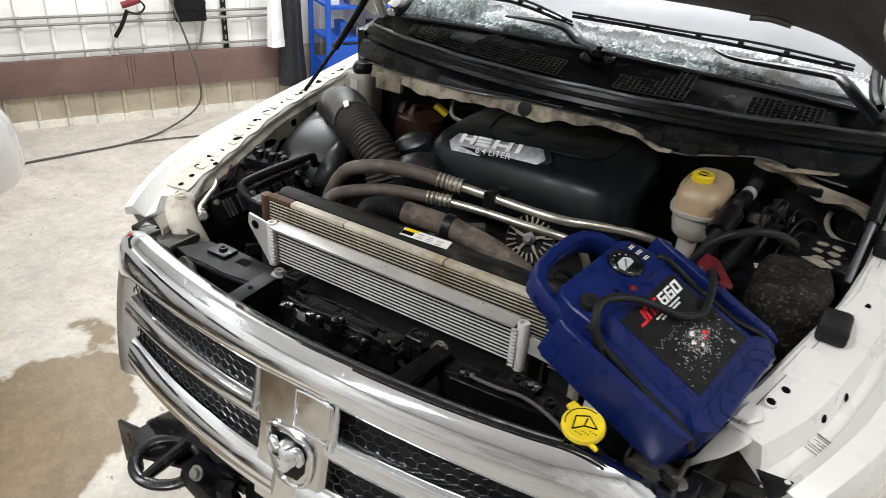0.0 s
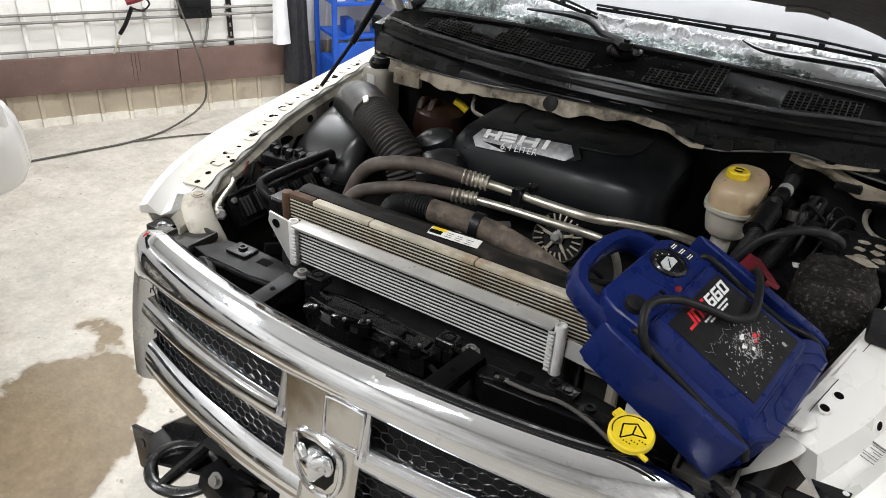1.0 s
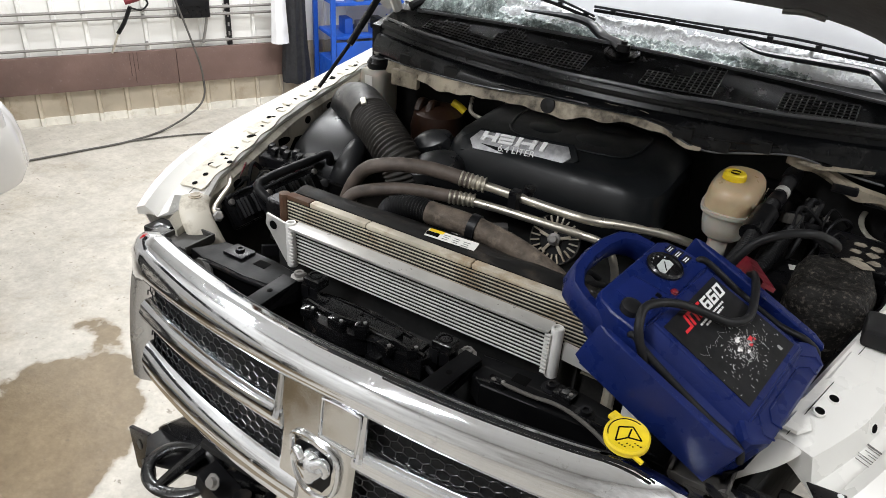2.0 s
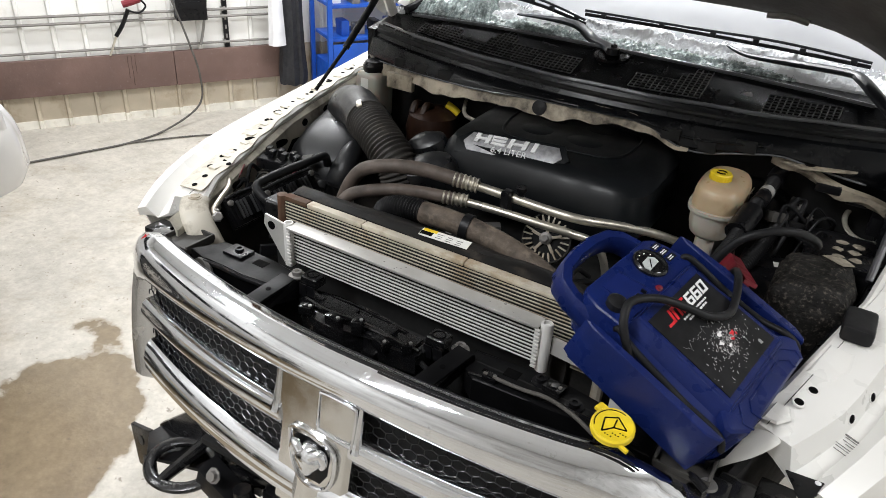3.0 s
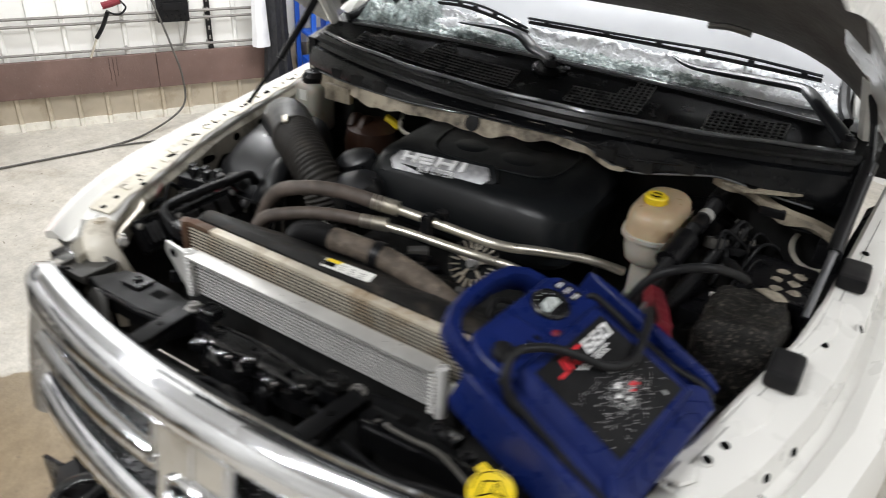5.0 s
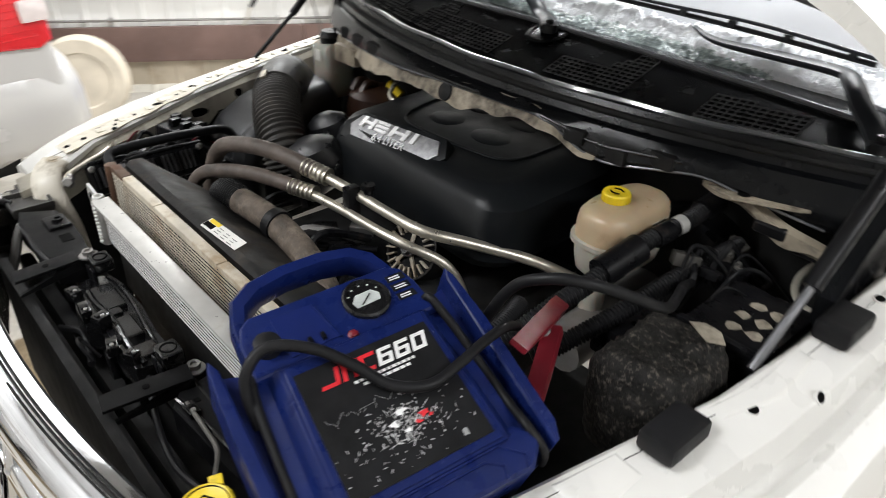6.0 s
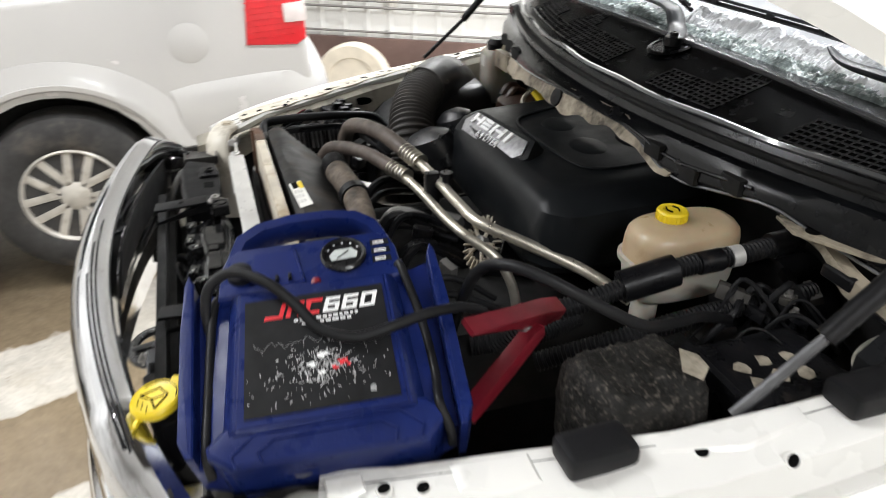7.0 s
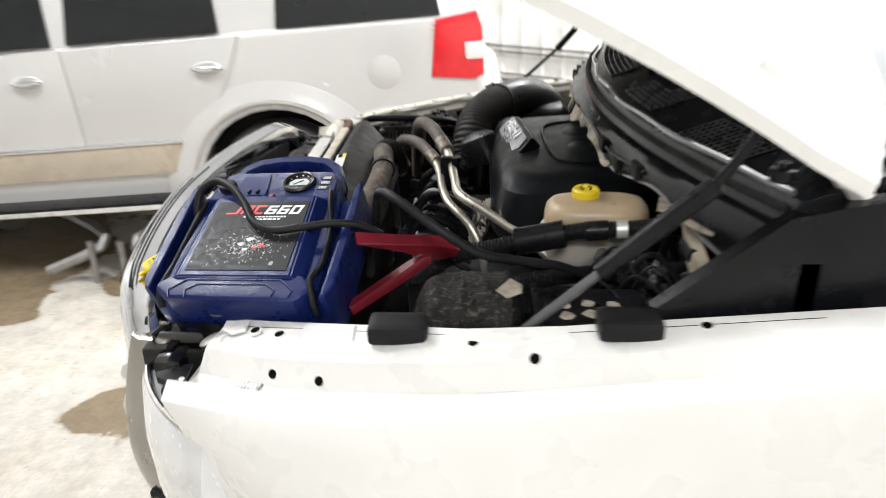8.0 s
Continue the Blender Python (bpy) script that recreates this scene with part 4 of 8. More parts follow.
    part("recess", bm, BLACK_METAL, emb)
    bm = BM()
    tube(bm, [e @ Vector((x, y, 0.004)) for x, y in poly + poly[:1]], 0.0045, 8, 4)
    part("rim", bm, CHROME, emb)
    # relief: one soft body with two side lobes and a tapering lower end
    bm = BM()
    rings = []
    for f, h in ((1.0, 0.004), (0.98, 0.012), (0.85, 0.02), (0.6, 0.025), (0.3, 0.0275), (0.05, 0.028)):
        rings.append([e @ Vector((f * 0.029 * math.cos(q) * (1 + 0.28 * math.sin(q)) * (1 + 0.12 * math.cos(4 * q)), 0.002 + f * 0.036 * math.sin(q), h)) for q in [2 * math.pi * j / 40 for j in range(40)]])
    loft(bm, rings)
    part("relief", bm, CHROME, emb)
    for sx in (-1, 1):
        bm = BM()
        tube(bm, [e @ Vector((sx * p, q, h)) for p, q, h in ((0.012, 0.02, 0.02), (0.03, 0.03, 0.017), (0.038, 0.016, 0.013), (0.034, 0.0, 0.009), (0.026, -0.004, 0.007))], lambda u: 0.011 - 0.006 * u, 12)
        part("side_lobe", bm, CHROME, emb)


GRILLE_BLACK = material("grille_black", (0.012, 0.0125, 0.015), 0.2, vary=0.2)
GRILLE_BLACK.node_tree.nodes["Principled BSDF"].inputs["Specular IOR Level"].default_value = 0.35
grille()


# ---- front of the bay ----
def radiator_pack():
    # oil cooler: two end tanks, flat tubes, near-black sheet as shaded fins between
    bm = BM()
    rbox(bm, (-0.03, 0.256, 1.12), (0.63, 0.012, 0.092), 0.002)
    cool = part("oil_cooler", bm, FIN_SHADE, truck, "bright aluminium oil cooler ahead of the radiator")
    for k in range(11):
        bm = BM()
        rbox(bm, (-0.03, 0.2535, 1.076 + k * 0.0086), (0.63, 0.01, 0.0034), 0.001)
        part("flat_tube", bm, BRIGHT_ALLOY, cool)
    bm = BM()
    rbox(bm, (-0.03, 0.25, 1.1685), (0.64, 0.036, 0.006), 0.002)
    part("top_plate", bm, ALUMINIUM, cool)
    for x in (-0.358, 0.302):
        bm = BM()
        lathe(bm, [(0.008, 1.06), (0.0125, 1.064), (0.0125, 1.172), (0.011, 1.175), (0.008, 1.175), (0.008, 1.168), (0.0, 1.168)], Matrix.Translation((x, 0.25, 0)), 18)
        tank = part("end_tank", bm, BRIGHT_ALLOY, cool)
        for k in range(11):
            bm = BM()
            rbox(bm, (x + (0.012 if x < 0 else -0.012), 0.235, 1.076 + k * 0.0086), (0.012, 0.006, 0.0044), 0.0018)
            part("weld", bm, BRIGHT_ALLOY, tank)
    flat = Matrix(((1, 0, 0, 0), (0, 0, -1, 0), (0, 1, 0, 0), (0, 0, 0, 1)))
    bm = BM()
    prism(bm, [(-0.44, 1.145), (-0.435, 1.172), (-0.37, 1.162), (-0.37, 1.07), (-0.38, 1.06)], -0.258, -0.252, flat)
    br = part("bracket", bm, ALUMINIUM, cool)
    bm = BM()
    lathe(bm, [(0, 0), (0.011, 0), (0.011, 0.001), (0, 0.001)], Matrix.Translation((-0.415, 0.2515, 1.148)) @ pose(0, 0, 0, 90, 0, 0), 14)
    part("hole", bm, INK_AND_HOLE, br)
    bm = BM()
    prism(bm, [(0.315, 1.105), (0.315, 1.142), (0.43, 1.132), (0.43, 1.095)], -0.262, -0.254, flat)
    part("bracket", bm, ALUMINIUM, cool)
    # condenser, its gaps likewise a near-black sheet of painted shade
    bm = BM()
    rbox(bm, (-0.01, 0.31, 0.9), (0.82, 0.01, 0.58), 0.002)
    cond = part("condenser", bm, FIN_SHADE, truck, "dirty aluminium condenser with a stained top rail")
    for k in range(8):
        bm = BM()
        rbox(bm, (0.375, 0.2995, 1.06 + k * 0.0085), (0.06, 0.01, 0.003), 0.001)
        part("flat_tube", bm, DIRTY_ALLOY, cond)
    for k in range(11):
        bm = BM()
        rbox(bm, (-0.01, 0.3085, 1.188 - k * 0.0085), (0.82, 0.01, 0.003), 0.001)
        part("flat_tube", bm, DIRTY_ALLOY, cond)
    bm = BM()
    rbox(bm, (-0.05, 0.294, 0.99), (0.78, 0.012, 0.2), 0.003)
    part("seal_panel", bm, VOID, cond)
    for x0, x1 in ((-0.42, -0.35), (-0.348, -0.188), (-0.186, 0.08), (0.082, 0.40)):
        bm = BM()
        rbox(bm, ((x0 + x1) / 2, 0.313, 1.199), (x1 - x0, 0.022, 0.012), 0.004)
        part("top_rail", bm, DIRTY_ALLOY if x0 > -0.4 else RAIL_RUST, cond)
    for x in (-0.43, 0.405):
        bm = BM()
        tube(bm, [(x, 0.308, 1.204), (x, 0.308, 0.65)], 0.013, 10, smooth=False)
        part("header", bm, RAIL_RUST if x < 0 else DIRTY_ALLOY, cond)
    bm = BM()
    rbox(bm, (-0.472, 0.335, 1.15), (0.056, 0.05, 0.04), 0.012, seg=3)
    part("end_block", bm, BLACK_PLASTIC, cond)
    # radiator and fan shroud
    bm = BM()
    rbox(bm, (-0.02, 0.36, 0.9), (0.84, 0.05, 0.58), 0.008)
    rad = part("radiator", bm, BLACK_PLASTIC, truck)
    bm = BM()
    rows = []
    for k in range(21):
        x = -0.42 + 0.84 * k / 20
        d = 0.09 * (1 - (x / 0.44) ** 4)
        rows.append([Vector((x, 0.334, 1.17)), Vector((x, 0.336, 1.199)), Vector((x, 0.352, 1.2065)), Vector((x, 0.372, 1.2035 - 0.003 * math.sin(x * 21))), Vector((x, 0.386 + d * 0.3, 1.188 - 0.008 * math.sin(x * 17) ** 2)), Vector((x, 0.395 + d * 0.7, 1.165 - 0.05 * d)), Vector((x, 0.40 + d, 1.12)), Vector((x, 0.40 + d, 0.9)), Vector((x, 0.385, 0.9))])
    loft(bm, rows)
    part("fan_shroud", bm, SHROUD, rad, "dusty grey plastic fan shroud")
    for x, y, w, h, mat, up in ((0.0, 0.356, 0.12, 0.026, LABEL, 0.0), (-0.04, 0.362, 0.034, 0.009, YELLOW, 0.0008), (-0.044, 0.351, 0.03, 0.012, INK_AND_HOLE, 0.0008)):
        bm = BM()
        slab(bm, frame_of((x, y, 1.2092 + (y - 0.356) * 0.2 + up), (1, 0.06, 0), (0, 1, 0.2)), w, h, 0.001)
        part("sticker", bm, mat, rad)
    for k in range(9):
        bm = BM()
        x, y = -0.012 + 0.024 * (k % 3), 0.348 + 0.006 * (k // 3)
        slab(bm, frame_of((x, y, 1.2102 + (y - 0.356) * 0.2), (1, 0.06, 0), (0, 1, 0.2)), 0.016 - 0.003 * (k % 2), 0.0014, 0.0006)
        part("print_bar", bm, GREY_PRINT, rad)


BRIGHT_ALLOY = material("bright_alloy", (0.74, 0.73, 0.71), 0.4, 0.2, vary=0.08, scale=20)
SHROUD = material("shroud_black", (0.011, 0.0105, 0.01), 0.5, vary=0.4, scale=9, bump=0.4, bump_scale=26, dirt=(0.09, 0.072, 0.055), dirt_amount=0.24, dirt_scale=16)
SHROUD.node_tree.nodes["Principled BSDF"].inputs["Specular IOR Level"].default_value = 0.2


RAIL_RUST = material("rail_rust", (0.1, 0.058, 0.035), 0.65, 0.2, vary=0.3, scale=18, dirt=(0.1, 0.04, 0.02), dirt_amount=0.5, dirt_scale=20)
radiator_pack()


WET_BLACK = material("wet_black", (0.006, 0.006, 0.0065), 0.16, vary=0.3, scale=10, bump=0.35, bump_scale=30, dirt=DUST, dirt_amount=0.08, dirt_scale=30, detail_rough=0.1)
WET_BLACK.node_tree.nodes["Principled BSDF"].inputs["Specular IOR Level"].default_value = 0.5
BEAM_BLACK = material("beam_black", (0.0045, 0.0045, 0.005), 0.42, vary=0.3, scale=9, bump=0.25, bump_scale=22, dirt=(0.025, 0.021, 0.018), dirt_amount=0.06, dirt_scale=14)
BEAM_BLACK.node_tree.nodes["Principled BSDF"].inputs["Specular IOR Level"].default_value = 0.11


def front_support():
    # pressed steel beam in three runs
    def pan(outline, z, deep, bevel=0.005):
        bm = BM()
        prism(bm, outline, z - deep, z, None, bevel)
        return bm
    left = [(-0.56, 0.13), (-0.52, 0.2), (-0.44, 0.206), (-0.37, 0.204), (-0.29, 0.198), (-0.265, 0.18), (-0.29, 0.126), (-0.378, 0.118), (-0.444, 0.12), (-0.5, 0.115)][::-1]
    sup = part("radiator_support", pan(left, 1.09, 0.05), BEAM_BLACK, truck, "black radiator support beam with grimy brackets", smooth=20)
    part("rolled_edge", tube(BM(), [(x, y - 0.002, 1.083) for x, y in ((-0.5, 0.115), (-0.444, 0.12), (-0.378, 0.118), (-0.29, 0.126))], 0.006, 8), BLACK_METAL, sup)
    mid = [(-0.252, 0.16), (-0.243, 0.209), (-0.185, 0.22), (-0.1, 0.217), (-0.02, 0.208), (0.06, 0.198), (0.088, 0.18), (0.079, 0.137), (0.02, 0.13), (-0.05, 0.136), (-0.09, 0.112), (-0.16, 0.115), (-0.215, 0.13)][::-1]
    midbeam = part("middle_beam", pan(mid, 1.06, 0.045, 0.009), WET_BLACK, sup, smooth=20)
    for x, y, w, d, h in ((-0.15, 0.17, 0.09, 0.05, 0.012), (-0.03, 0.165, 0.07, 0.04, 0.016), (0.045, 0.17, 0.04, 0.04, 0.01)):
        part("raised_pad", rbox(BM(), (x, y, 1.06 + h / 2 - 0.003), (w, d, h), 0.006, pose(0, 0, 0, 0, 0, 0), 3), WET_BLACK, midbeam)
    right = [(0.175, 0.17), (0.165, 0.232), (0.287, 0.242), (0.374, 0.241), (0.44, 0.23), (0.56, 0.22), (0.56, 0.15), (0.42, 0.16), (0.354, 0.155), (0.322, 0.156), (0.205, 0.146)][::-1]
    part("right_beam", pan(right, 1.06, 0.05), BEAM_BLACK, sup, smooth=20)
    # mounting blocks with a round socket
    for x, y, z in ((-0.241, 0.198, 1.09), (0.1, 0.19, 1.08)):
        bm = BM()
        rbox(bm, (x, y, z), (0.044, 0.038, 0.026), 0.006, seg=3)
        blk = part("mount_block", bm, WET_BLACK, sup)
        bm = BM()
        lathe(bm, [(0.015, 0), (0.013, 0.002), (0.012, -0.004), (0, -0.004)], Matrix.Translation((x, y, z + 0.0128)), 16)
        part("socket", bm, INK_AND_HOLE, blk)
        for dx in (-0.012, 0.012):
            bm = BM()
            prism(bm, [(x + dx - 0.01, z - 0.035), (x + dx + 0.01, z - 0.035), (x + dx + 0.01, z - 0.005), (x + dx - 0.01, z - 0.005)], -(y - 0.024), -(y - 0.0205), Matrix(((1, 0, 0, 0), (0, 0, -1, 0), (0, 1, 0, 0), (0, 0, 0, 1))), 0.002)
            part("leg", bm, BLACK_PLASTIC, blk)
    # struts reaching forward to the grille
    for (x0, y0), (x1, y1), z in (((-0.288, 0.17), (-0.295, 0.05), 1.084), ((0.16, 0.2), (0.135, 0.06), 1.066)):
        m = frame_of(((x0 + x1) / 2, (y0 + y1) / 2, z), (x1 - x0, y1 - y0, -0.01), (0, 0, 1))
        ln = math.hypot(x1 - x0, y1 - y0)
        bm = BM()
        prism(bm, [(-ln / 2, -0.02), (ln / 2, -0.035), (ln / 2, -0.03), (-ln / 2, 0.0)], -0.004, 0.004, m @ Matrix.Translation((0, 0.005, -0.018)))
        rbox(bm, (0, 0.004, 0), (ln, 0.006, 0.042), 0.002, m)
        br = part("brace", bm, BEAM_BLACK, sup)
        bm = BM()
        lathe(bm, [(0, 0), (0.006, 0), (0.006, 0.001), (0, 0.001)], m @ Matrix.Translation((0.0, 0.0072, 0)) @ pose(0, 0, 0, -90, 0, 0), 12)
        part("hole", bm, INK_AND_HOLE, br)
    # swages, clips and a hose along the beams
    for pts, r in (([(-0.235, 0.165, 1.06), (-0.16, 0.15, 1.066), (-0.06, 0.155, 1.07), (0.03, 0.15, 1.066), (0.075, 0.155, 1.06)], 0.006), ([(-0.23, 0.2, 1.058), (-0.14, 0.208, 1.061), (-0.02, 0.196, 1.061), (0.06, 0.188, 1.058)], 0.004), ([(0.19, 0.16, 1.058), (0.3, 0.172, 1.062), (0.42, 0.176, 1.06), (0.54, 0.166, 1.056)], 0.005)):
        part("swage", tube(BM(), pts, r, 8), WET_BLACK, midbeam if pts[0][0] < 0 else sup)
    for x, y, z, w, d, h, rz in ((-0.2, 0.128, 1.066, 0.03, 0.022, 0.02, 12), (-0.12, 0.124, 1.07, 0.04, 0.018, 0.026, -6), (-0.065, 0.135, 1.074, 0.024, 0.026, 0.034, 20), (0.0, 0.128, 1.064, 0.036, 0.02, 0.02, -14), (0.055, 0.142, 1.068, 0.022, 0.02, 0.024, 30), (0.235, 0.165, 1.064, 0.03, 0.02, 0.016, 4), (0.35, 0.21, 1.066, 0.04, 0.03, 0.014, -8), (0.47, 0.2, 1.062, 0.03, 0.034, 0.012, 0)):
        bm = BM()
        m = pose(x, y, z, 0, 0, rz)
        rbox(bm, (0, 0, 0), (w, d, h), 0.004, m, 2)
        rbox(bm, (0, 0, h * 0.5), (w * 0.4, d * 0.7, 0.006), 0.002, m)
        clip = part("beam_clip", bm, WET_BLACK, sup)
        bm = BM()
        lathe(bm, [(0, 0), (0.004, 0), (0.004, 0.003), (0, 0.003)], m @ Matrix.Translation((w * 0.3, 0, h * 0.5)), 8)
        part("pin", bm, STEEL, clip)
    # slots and bolts on the beams
    for x, y, z, w, d in ((-0.381, 0.177, 1.0895, 0.034, 0.024), (0.262, 0.207, 1.0595, 0.032, 0.026), (0.213, 0.184, 1.0595, 0.01, 0.01), (-0.31, 0.165, 1.0895, 0.012, 0.01)):
        bm = BM()
        rbox(bm, (x, y, z), (w, d, 0.0032), 0.0015, pose(0, 0, 0))
        part("slot", bm, INK_AND_HOLE, sup)
    for x, y, z in ((-0.455, 0.183, 1.09), (-0.28, 0.188, 1.09), (0.138, 0.214, 1.058), (0.319, 0.218, 1.06), (0.4, 0.19, 1.06)):
        bm = BM()
        lathe(bm, [(0, 0), (0.019, 0), (0.019, 0.003), (0.011, 0.004), (0.011, 0.013), (0.006, 0.013), (0.006, 0.009), (0, 0.009)], Matrix.Translation((x, y, z)), 14)
        part("bolt", bm, STEEL if x in (-0.28, 0.138) else BLACK_METAL, sup)
    bm = BM()
    rbox(bm, (-0.455, 0.18, 1.092), (0.06, 0.045, 0.01), 0.004, pose(0, 0, 0, 0, 0, 0))
    part("bolt_pad", bm, BLACK_PLASTIC, sup)
    # latch and its cable ahead of the beam
    latch = part("hood_latch", rbox(BM(), (-0.03, 0.15, 1.04), (0.05, 0.03, 0.05), 0.006), BLACK_PLASTIC, truck, "black hood latch with a release cable")
    for p, s in (((-0.1, 0.165, 1.045), (0.03, 0.03, 0.045)), ((0.02, 0.142, 1.045), (0.022, 0.02, 0.02)), ((-0.03, 0.13, 1.0), (0.03, 0.02, 0.06)), ((-0.075, 0.155, 1.02), (0.018, 0.03, 0.04))):
        bm = BM()
        rbox(bm, p, s, 0.004)
        part("block", bm, WET_BLACK, latch)
    for p in ((-0.105, 0.155, 1.068), (-0.04, 0.15, 1.065), (0.03, 0.15, 1.055)):
        bm = BM()
        lathe(bm, [(0, 0), (0.005, 0), (0.005, 0.004), (0, 0.004)], Matrix.Translation(p), 8)
        part("pin", bm, BLACK_METAL, latch)
    for pts, r in (([(-0.07, 0.12, 1.0), (-0.1, 0.1, 1.03), (-0.07, 0.09, 1.045), (-0.04, 0.1, 1.02)], 0.0035), ([(0.0, 0.15, 1.05), (0.06, 0.16, 1.04), (0.16, 0.13, 1.02), (0.28, 0.11, 1.02), (0.38, 0.12, 1.035), (0.47, 0.13, 1.05)], 0.006), ([(-0.06, 0.1, 1.0), (-0.16, 0.12, 1.0), (-0.22, 0.09, 0.99)], 0.007)):
        bm = BM()
        tube(bm, pts, r, 8)
        part("cable", bm, RUBBER, latch)
    # added near-black plates, painted shade in front of and under the coolers
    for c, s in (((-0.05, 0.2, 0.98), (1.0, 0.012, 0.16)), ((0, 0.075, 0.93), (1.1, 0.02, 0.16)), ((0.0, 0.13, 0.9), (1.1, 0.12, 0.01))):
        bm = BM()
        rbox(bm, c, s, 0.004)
        part("shade_plate", bm, VOID, truck)
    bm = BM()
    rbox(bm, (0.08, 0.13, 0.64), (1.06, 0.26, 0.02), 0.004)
    part("shade_plate", bm, VOID, truck)
    # corners: tray, pads, horn disc and the pale support under the fender tip
    for s in (-1, 1):
        tray = part("lamp_mount", rbox(BM(), (s * 0.615, 0.165, 1.072), (0.09, 0.085, 0.012), 0.004, pose(0, 0, 0)), HORN, truck, "grimy black lamp bracket")
        for c, q in (((0.615, 0.206, 1.082), (0.095, 0.006, 0.016)), ((0.615, 0.124, 1.08), (0.095, 0.006, 0.012)), ((0.57, 0.165, 1.082), (0.006, 0.085, 0.018)), ((0.66, 0.165, 1.082), (0.006, 0.085, 0.016))):
            bm = BM()
            rbox(bm, (s * c[0], c[1], c[2]), q, 0.003)
            part("lip", bm, HORN, tray)
        for c, q in (((0.66, 0.13, 1.05), (0.07, 0.06, 0.05)), ((0.63, 0.09, 1.02), (0.05, 0.05, 0.05)), ((0.7, 0.16, 1.04), (0.06, 0.05, 0.06)), ((0.76, 0.2, 1.03), (0.06, 0.06, 0.05))):
            bm = BM()
            rbox(bm, (s * c[0], c[1], c[2]), q, 0.008, pose(0, 0, 0))
            part("block", bm, WET_BLACK, tray)
        bm = BM()
        lathe(bm, [(0, 0), (0.016, 0), (0.014, 0.004), (0, 0.004)], Matrix.Translation((s * 0.66, 0.13, 1.075)), 14)
        part("stud", bm, STEEL, tray)
        bm = BM()
        tube(bm, [(s * 0.66, 0.11, 1.08), (s * 0.64, 0.12, 1.085), (s * 0.63, 0.13, 1.08)], 0.007, 8)
        part("clip", bm, BLACK_PLASTIC, tray)
        bm = BM()
        lathe(bm, [(0, 0), (0.058, 0), (0.06, 0.006), (0.056, 0.014), (0.03, 0.018), (0, 0.018)], Matrix.Translation((s * 0.5, 0.105, 1.03)) @ pose(0, 0, 0, 72, 0, s * 20), 24)
        part("horn_disc", bm, HORN, truck)
        bm = BM()
        horn = [(-0.68, 0.255, 1.135), (-0.658, 0.228, 1.124), (-0.63, 0.213, 1.1), (-0.605, 0.214, 1.06), (-0.59, 0.225, 1.0), (-0.58, 0.23, 0.9)]
        if s > 0:
            horn = [(0.73, 0.285, 1.126), (0.715, 0.258, 1.113), (0.692, 0.236, 1.096), (0.66, 0.222, 1.072), (0.63, 0.22, 1.03), (0.61, 0.22, 0.95)]
        tube(bm, horn, 0.036 if s < 0 else 0.024, 18, 6, squash=0.35)
        sp = part("fender_support", bm, BAY_PAINT if s < 0 else WHITE_PAINT, truck, "pale painted support under the fender tip")
        bolt(sp, (s * 0.675, 0.25, 1.143), 0.012, 0.004, FLANGE_PAINT if s < 0 else STEEL, "washer")
        # lamp opening: folded black panels under the fender tip
        bm = BM()
        rbox(bm, (s * 0.7, 0.2, 0.88), (0.2, 0.03, 0.3), 0.006)
        part("lamp_pocket", bm, BLACK_PLASTIC, truck)
        rows = []
        for k in range(13):
            f = k / 12
            x, y = (0.7 if s > 0 else 0.69) + (0.23 if s > 0 else 0.09) * f - 0.03 * f * f, 0.095 + 0.08 * f + 0.1 * f * f
            rows.append([Vector((s * (x + a), y + b, z)) for a, b, z in ((-0.02, 0.03, 1.02), (-0.004, 0.008, 1.035 - 0.01 * f), (0.0, 0.0, 1.02 - 0.01 * f), (0.002, -0.012, 0.93 if s > 0 else 1.0), (0.0, -0.01, 0.82 if s > 0 else 0.99), (-0.006, 0.0, 0.77 if s > 0 else 0.98), (-0.03, 0.04, 0.78 if s > 0 else 0.98))])
        bm = BM()
        loft(bm, rows)
        hl = part("headlight", bm, LENS, truck, "clear headlight lens over a silver reflector")
        bm = BM()
        tube(bm, [r[1] + Vector((0, 0.004, 0.002)) for r in rows], 0.006, 8, 2)
        part("lens_rim", bm, DULL_CHROME, hl)
        if s < 0:
            continue
        # black plastic closing the gap between the grille and the fender tip
        bm = BM()
        prism(bm, [(0.57, 0.1), (0.66, 0.095), (0.74, 0.125), (0.8, 0.19), (0.82, 0.25), (0.6, 0.27), (0.56, 0.2)], 0.985, 1.0, None, 0.004)
        gap = part("gap_cover", bm, BEAM_BLACK, truck, "grimy black plastic cover beside the grille")
        for x, y, w, d, h, rz in ((0.66, 0.15, 0.05, 0.02, 0.02, 20), (0.72, 0.19, 0.03, 0.05, 0.016, -10), (0.63, 0.21, 0.04, 0.03, 0.03, 5), (0.76, 0.16, 0.02, 0.03, 0.02, 35)):
            bm = BM()
            rbox(bm, (0, 0, 0), (w, d, h), 0.004, pose(x, y, 1.0 + h / 2, 0, 0, rz))
            part("rib", bm, WET_BLACK, gap)
        bm = BM()
        prism(bm, [(-0.03, 0.02), (0.028, 0.026), (0.034, 0.016), (0.012, -0.03), (0.0, -0.035)], 0, 0.003, Matrix.Translation((s * 0.79, 0.205, 1.088)) @ pose(0, 0, 0, 0, 0, 0), 0.001)
        tab = part("tab", bm, BLACK_METAL, truck)
        bm = BM()
        lathe(bm, [(0, 0), (0.005, 0), (0.005, 0.001), (0, 0.001)], Matrix.Translation((s * 0.79 + 0.02, 0.223, 1.0911)), 12)
        part("hole", bm, WHITE_INK, tab)
    bm = BM()
    rbox(bm, (0, 0.12, 0.8), (1.15, 0.03, 0.36), 0.01)
    part("bumper_beam", bm, VOID, truck)
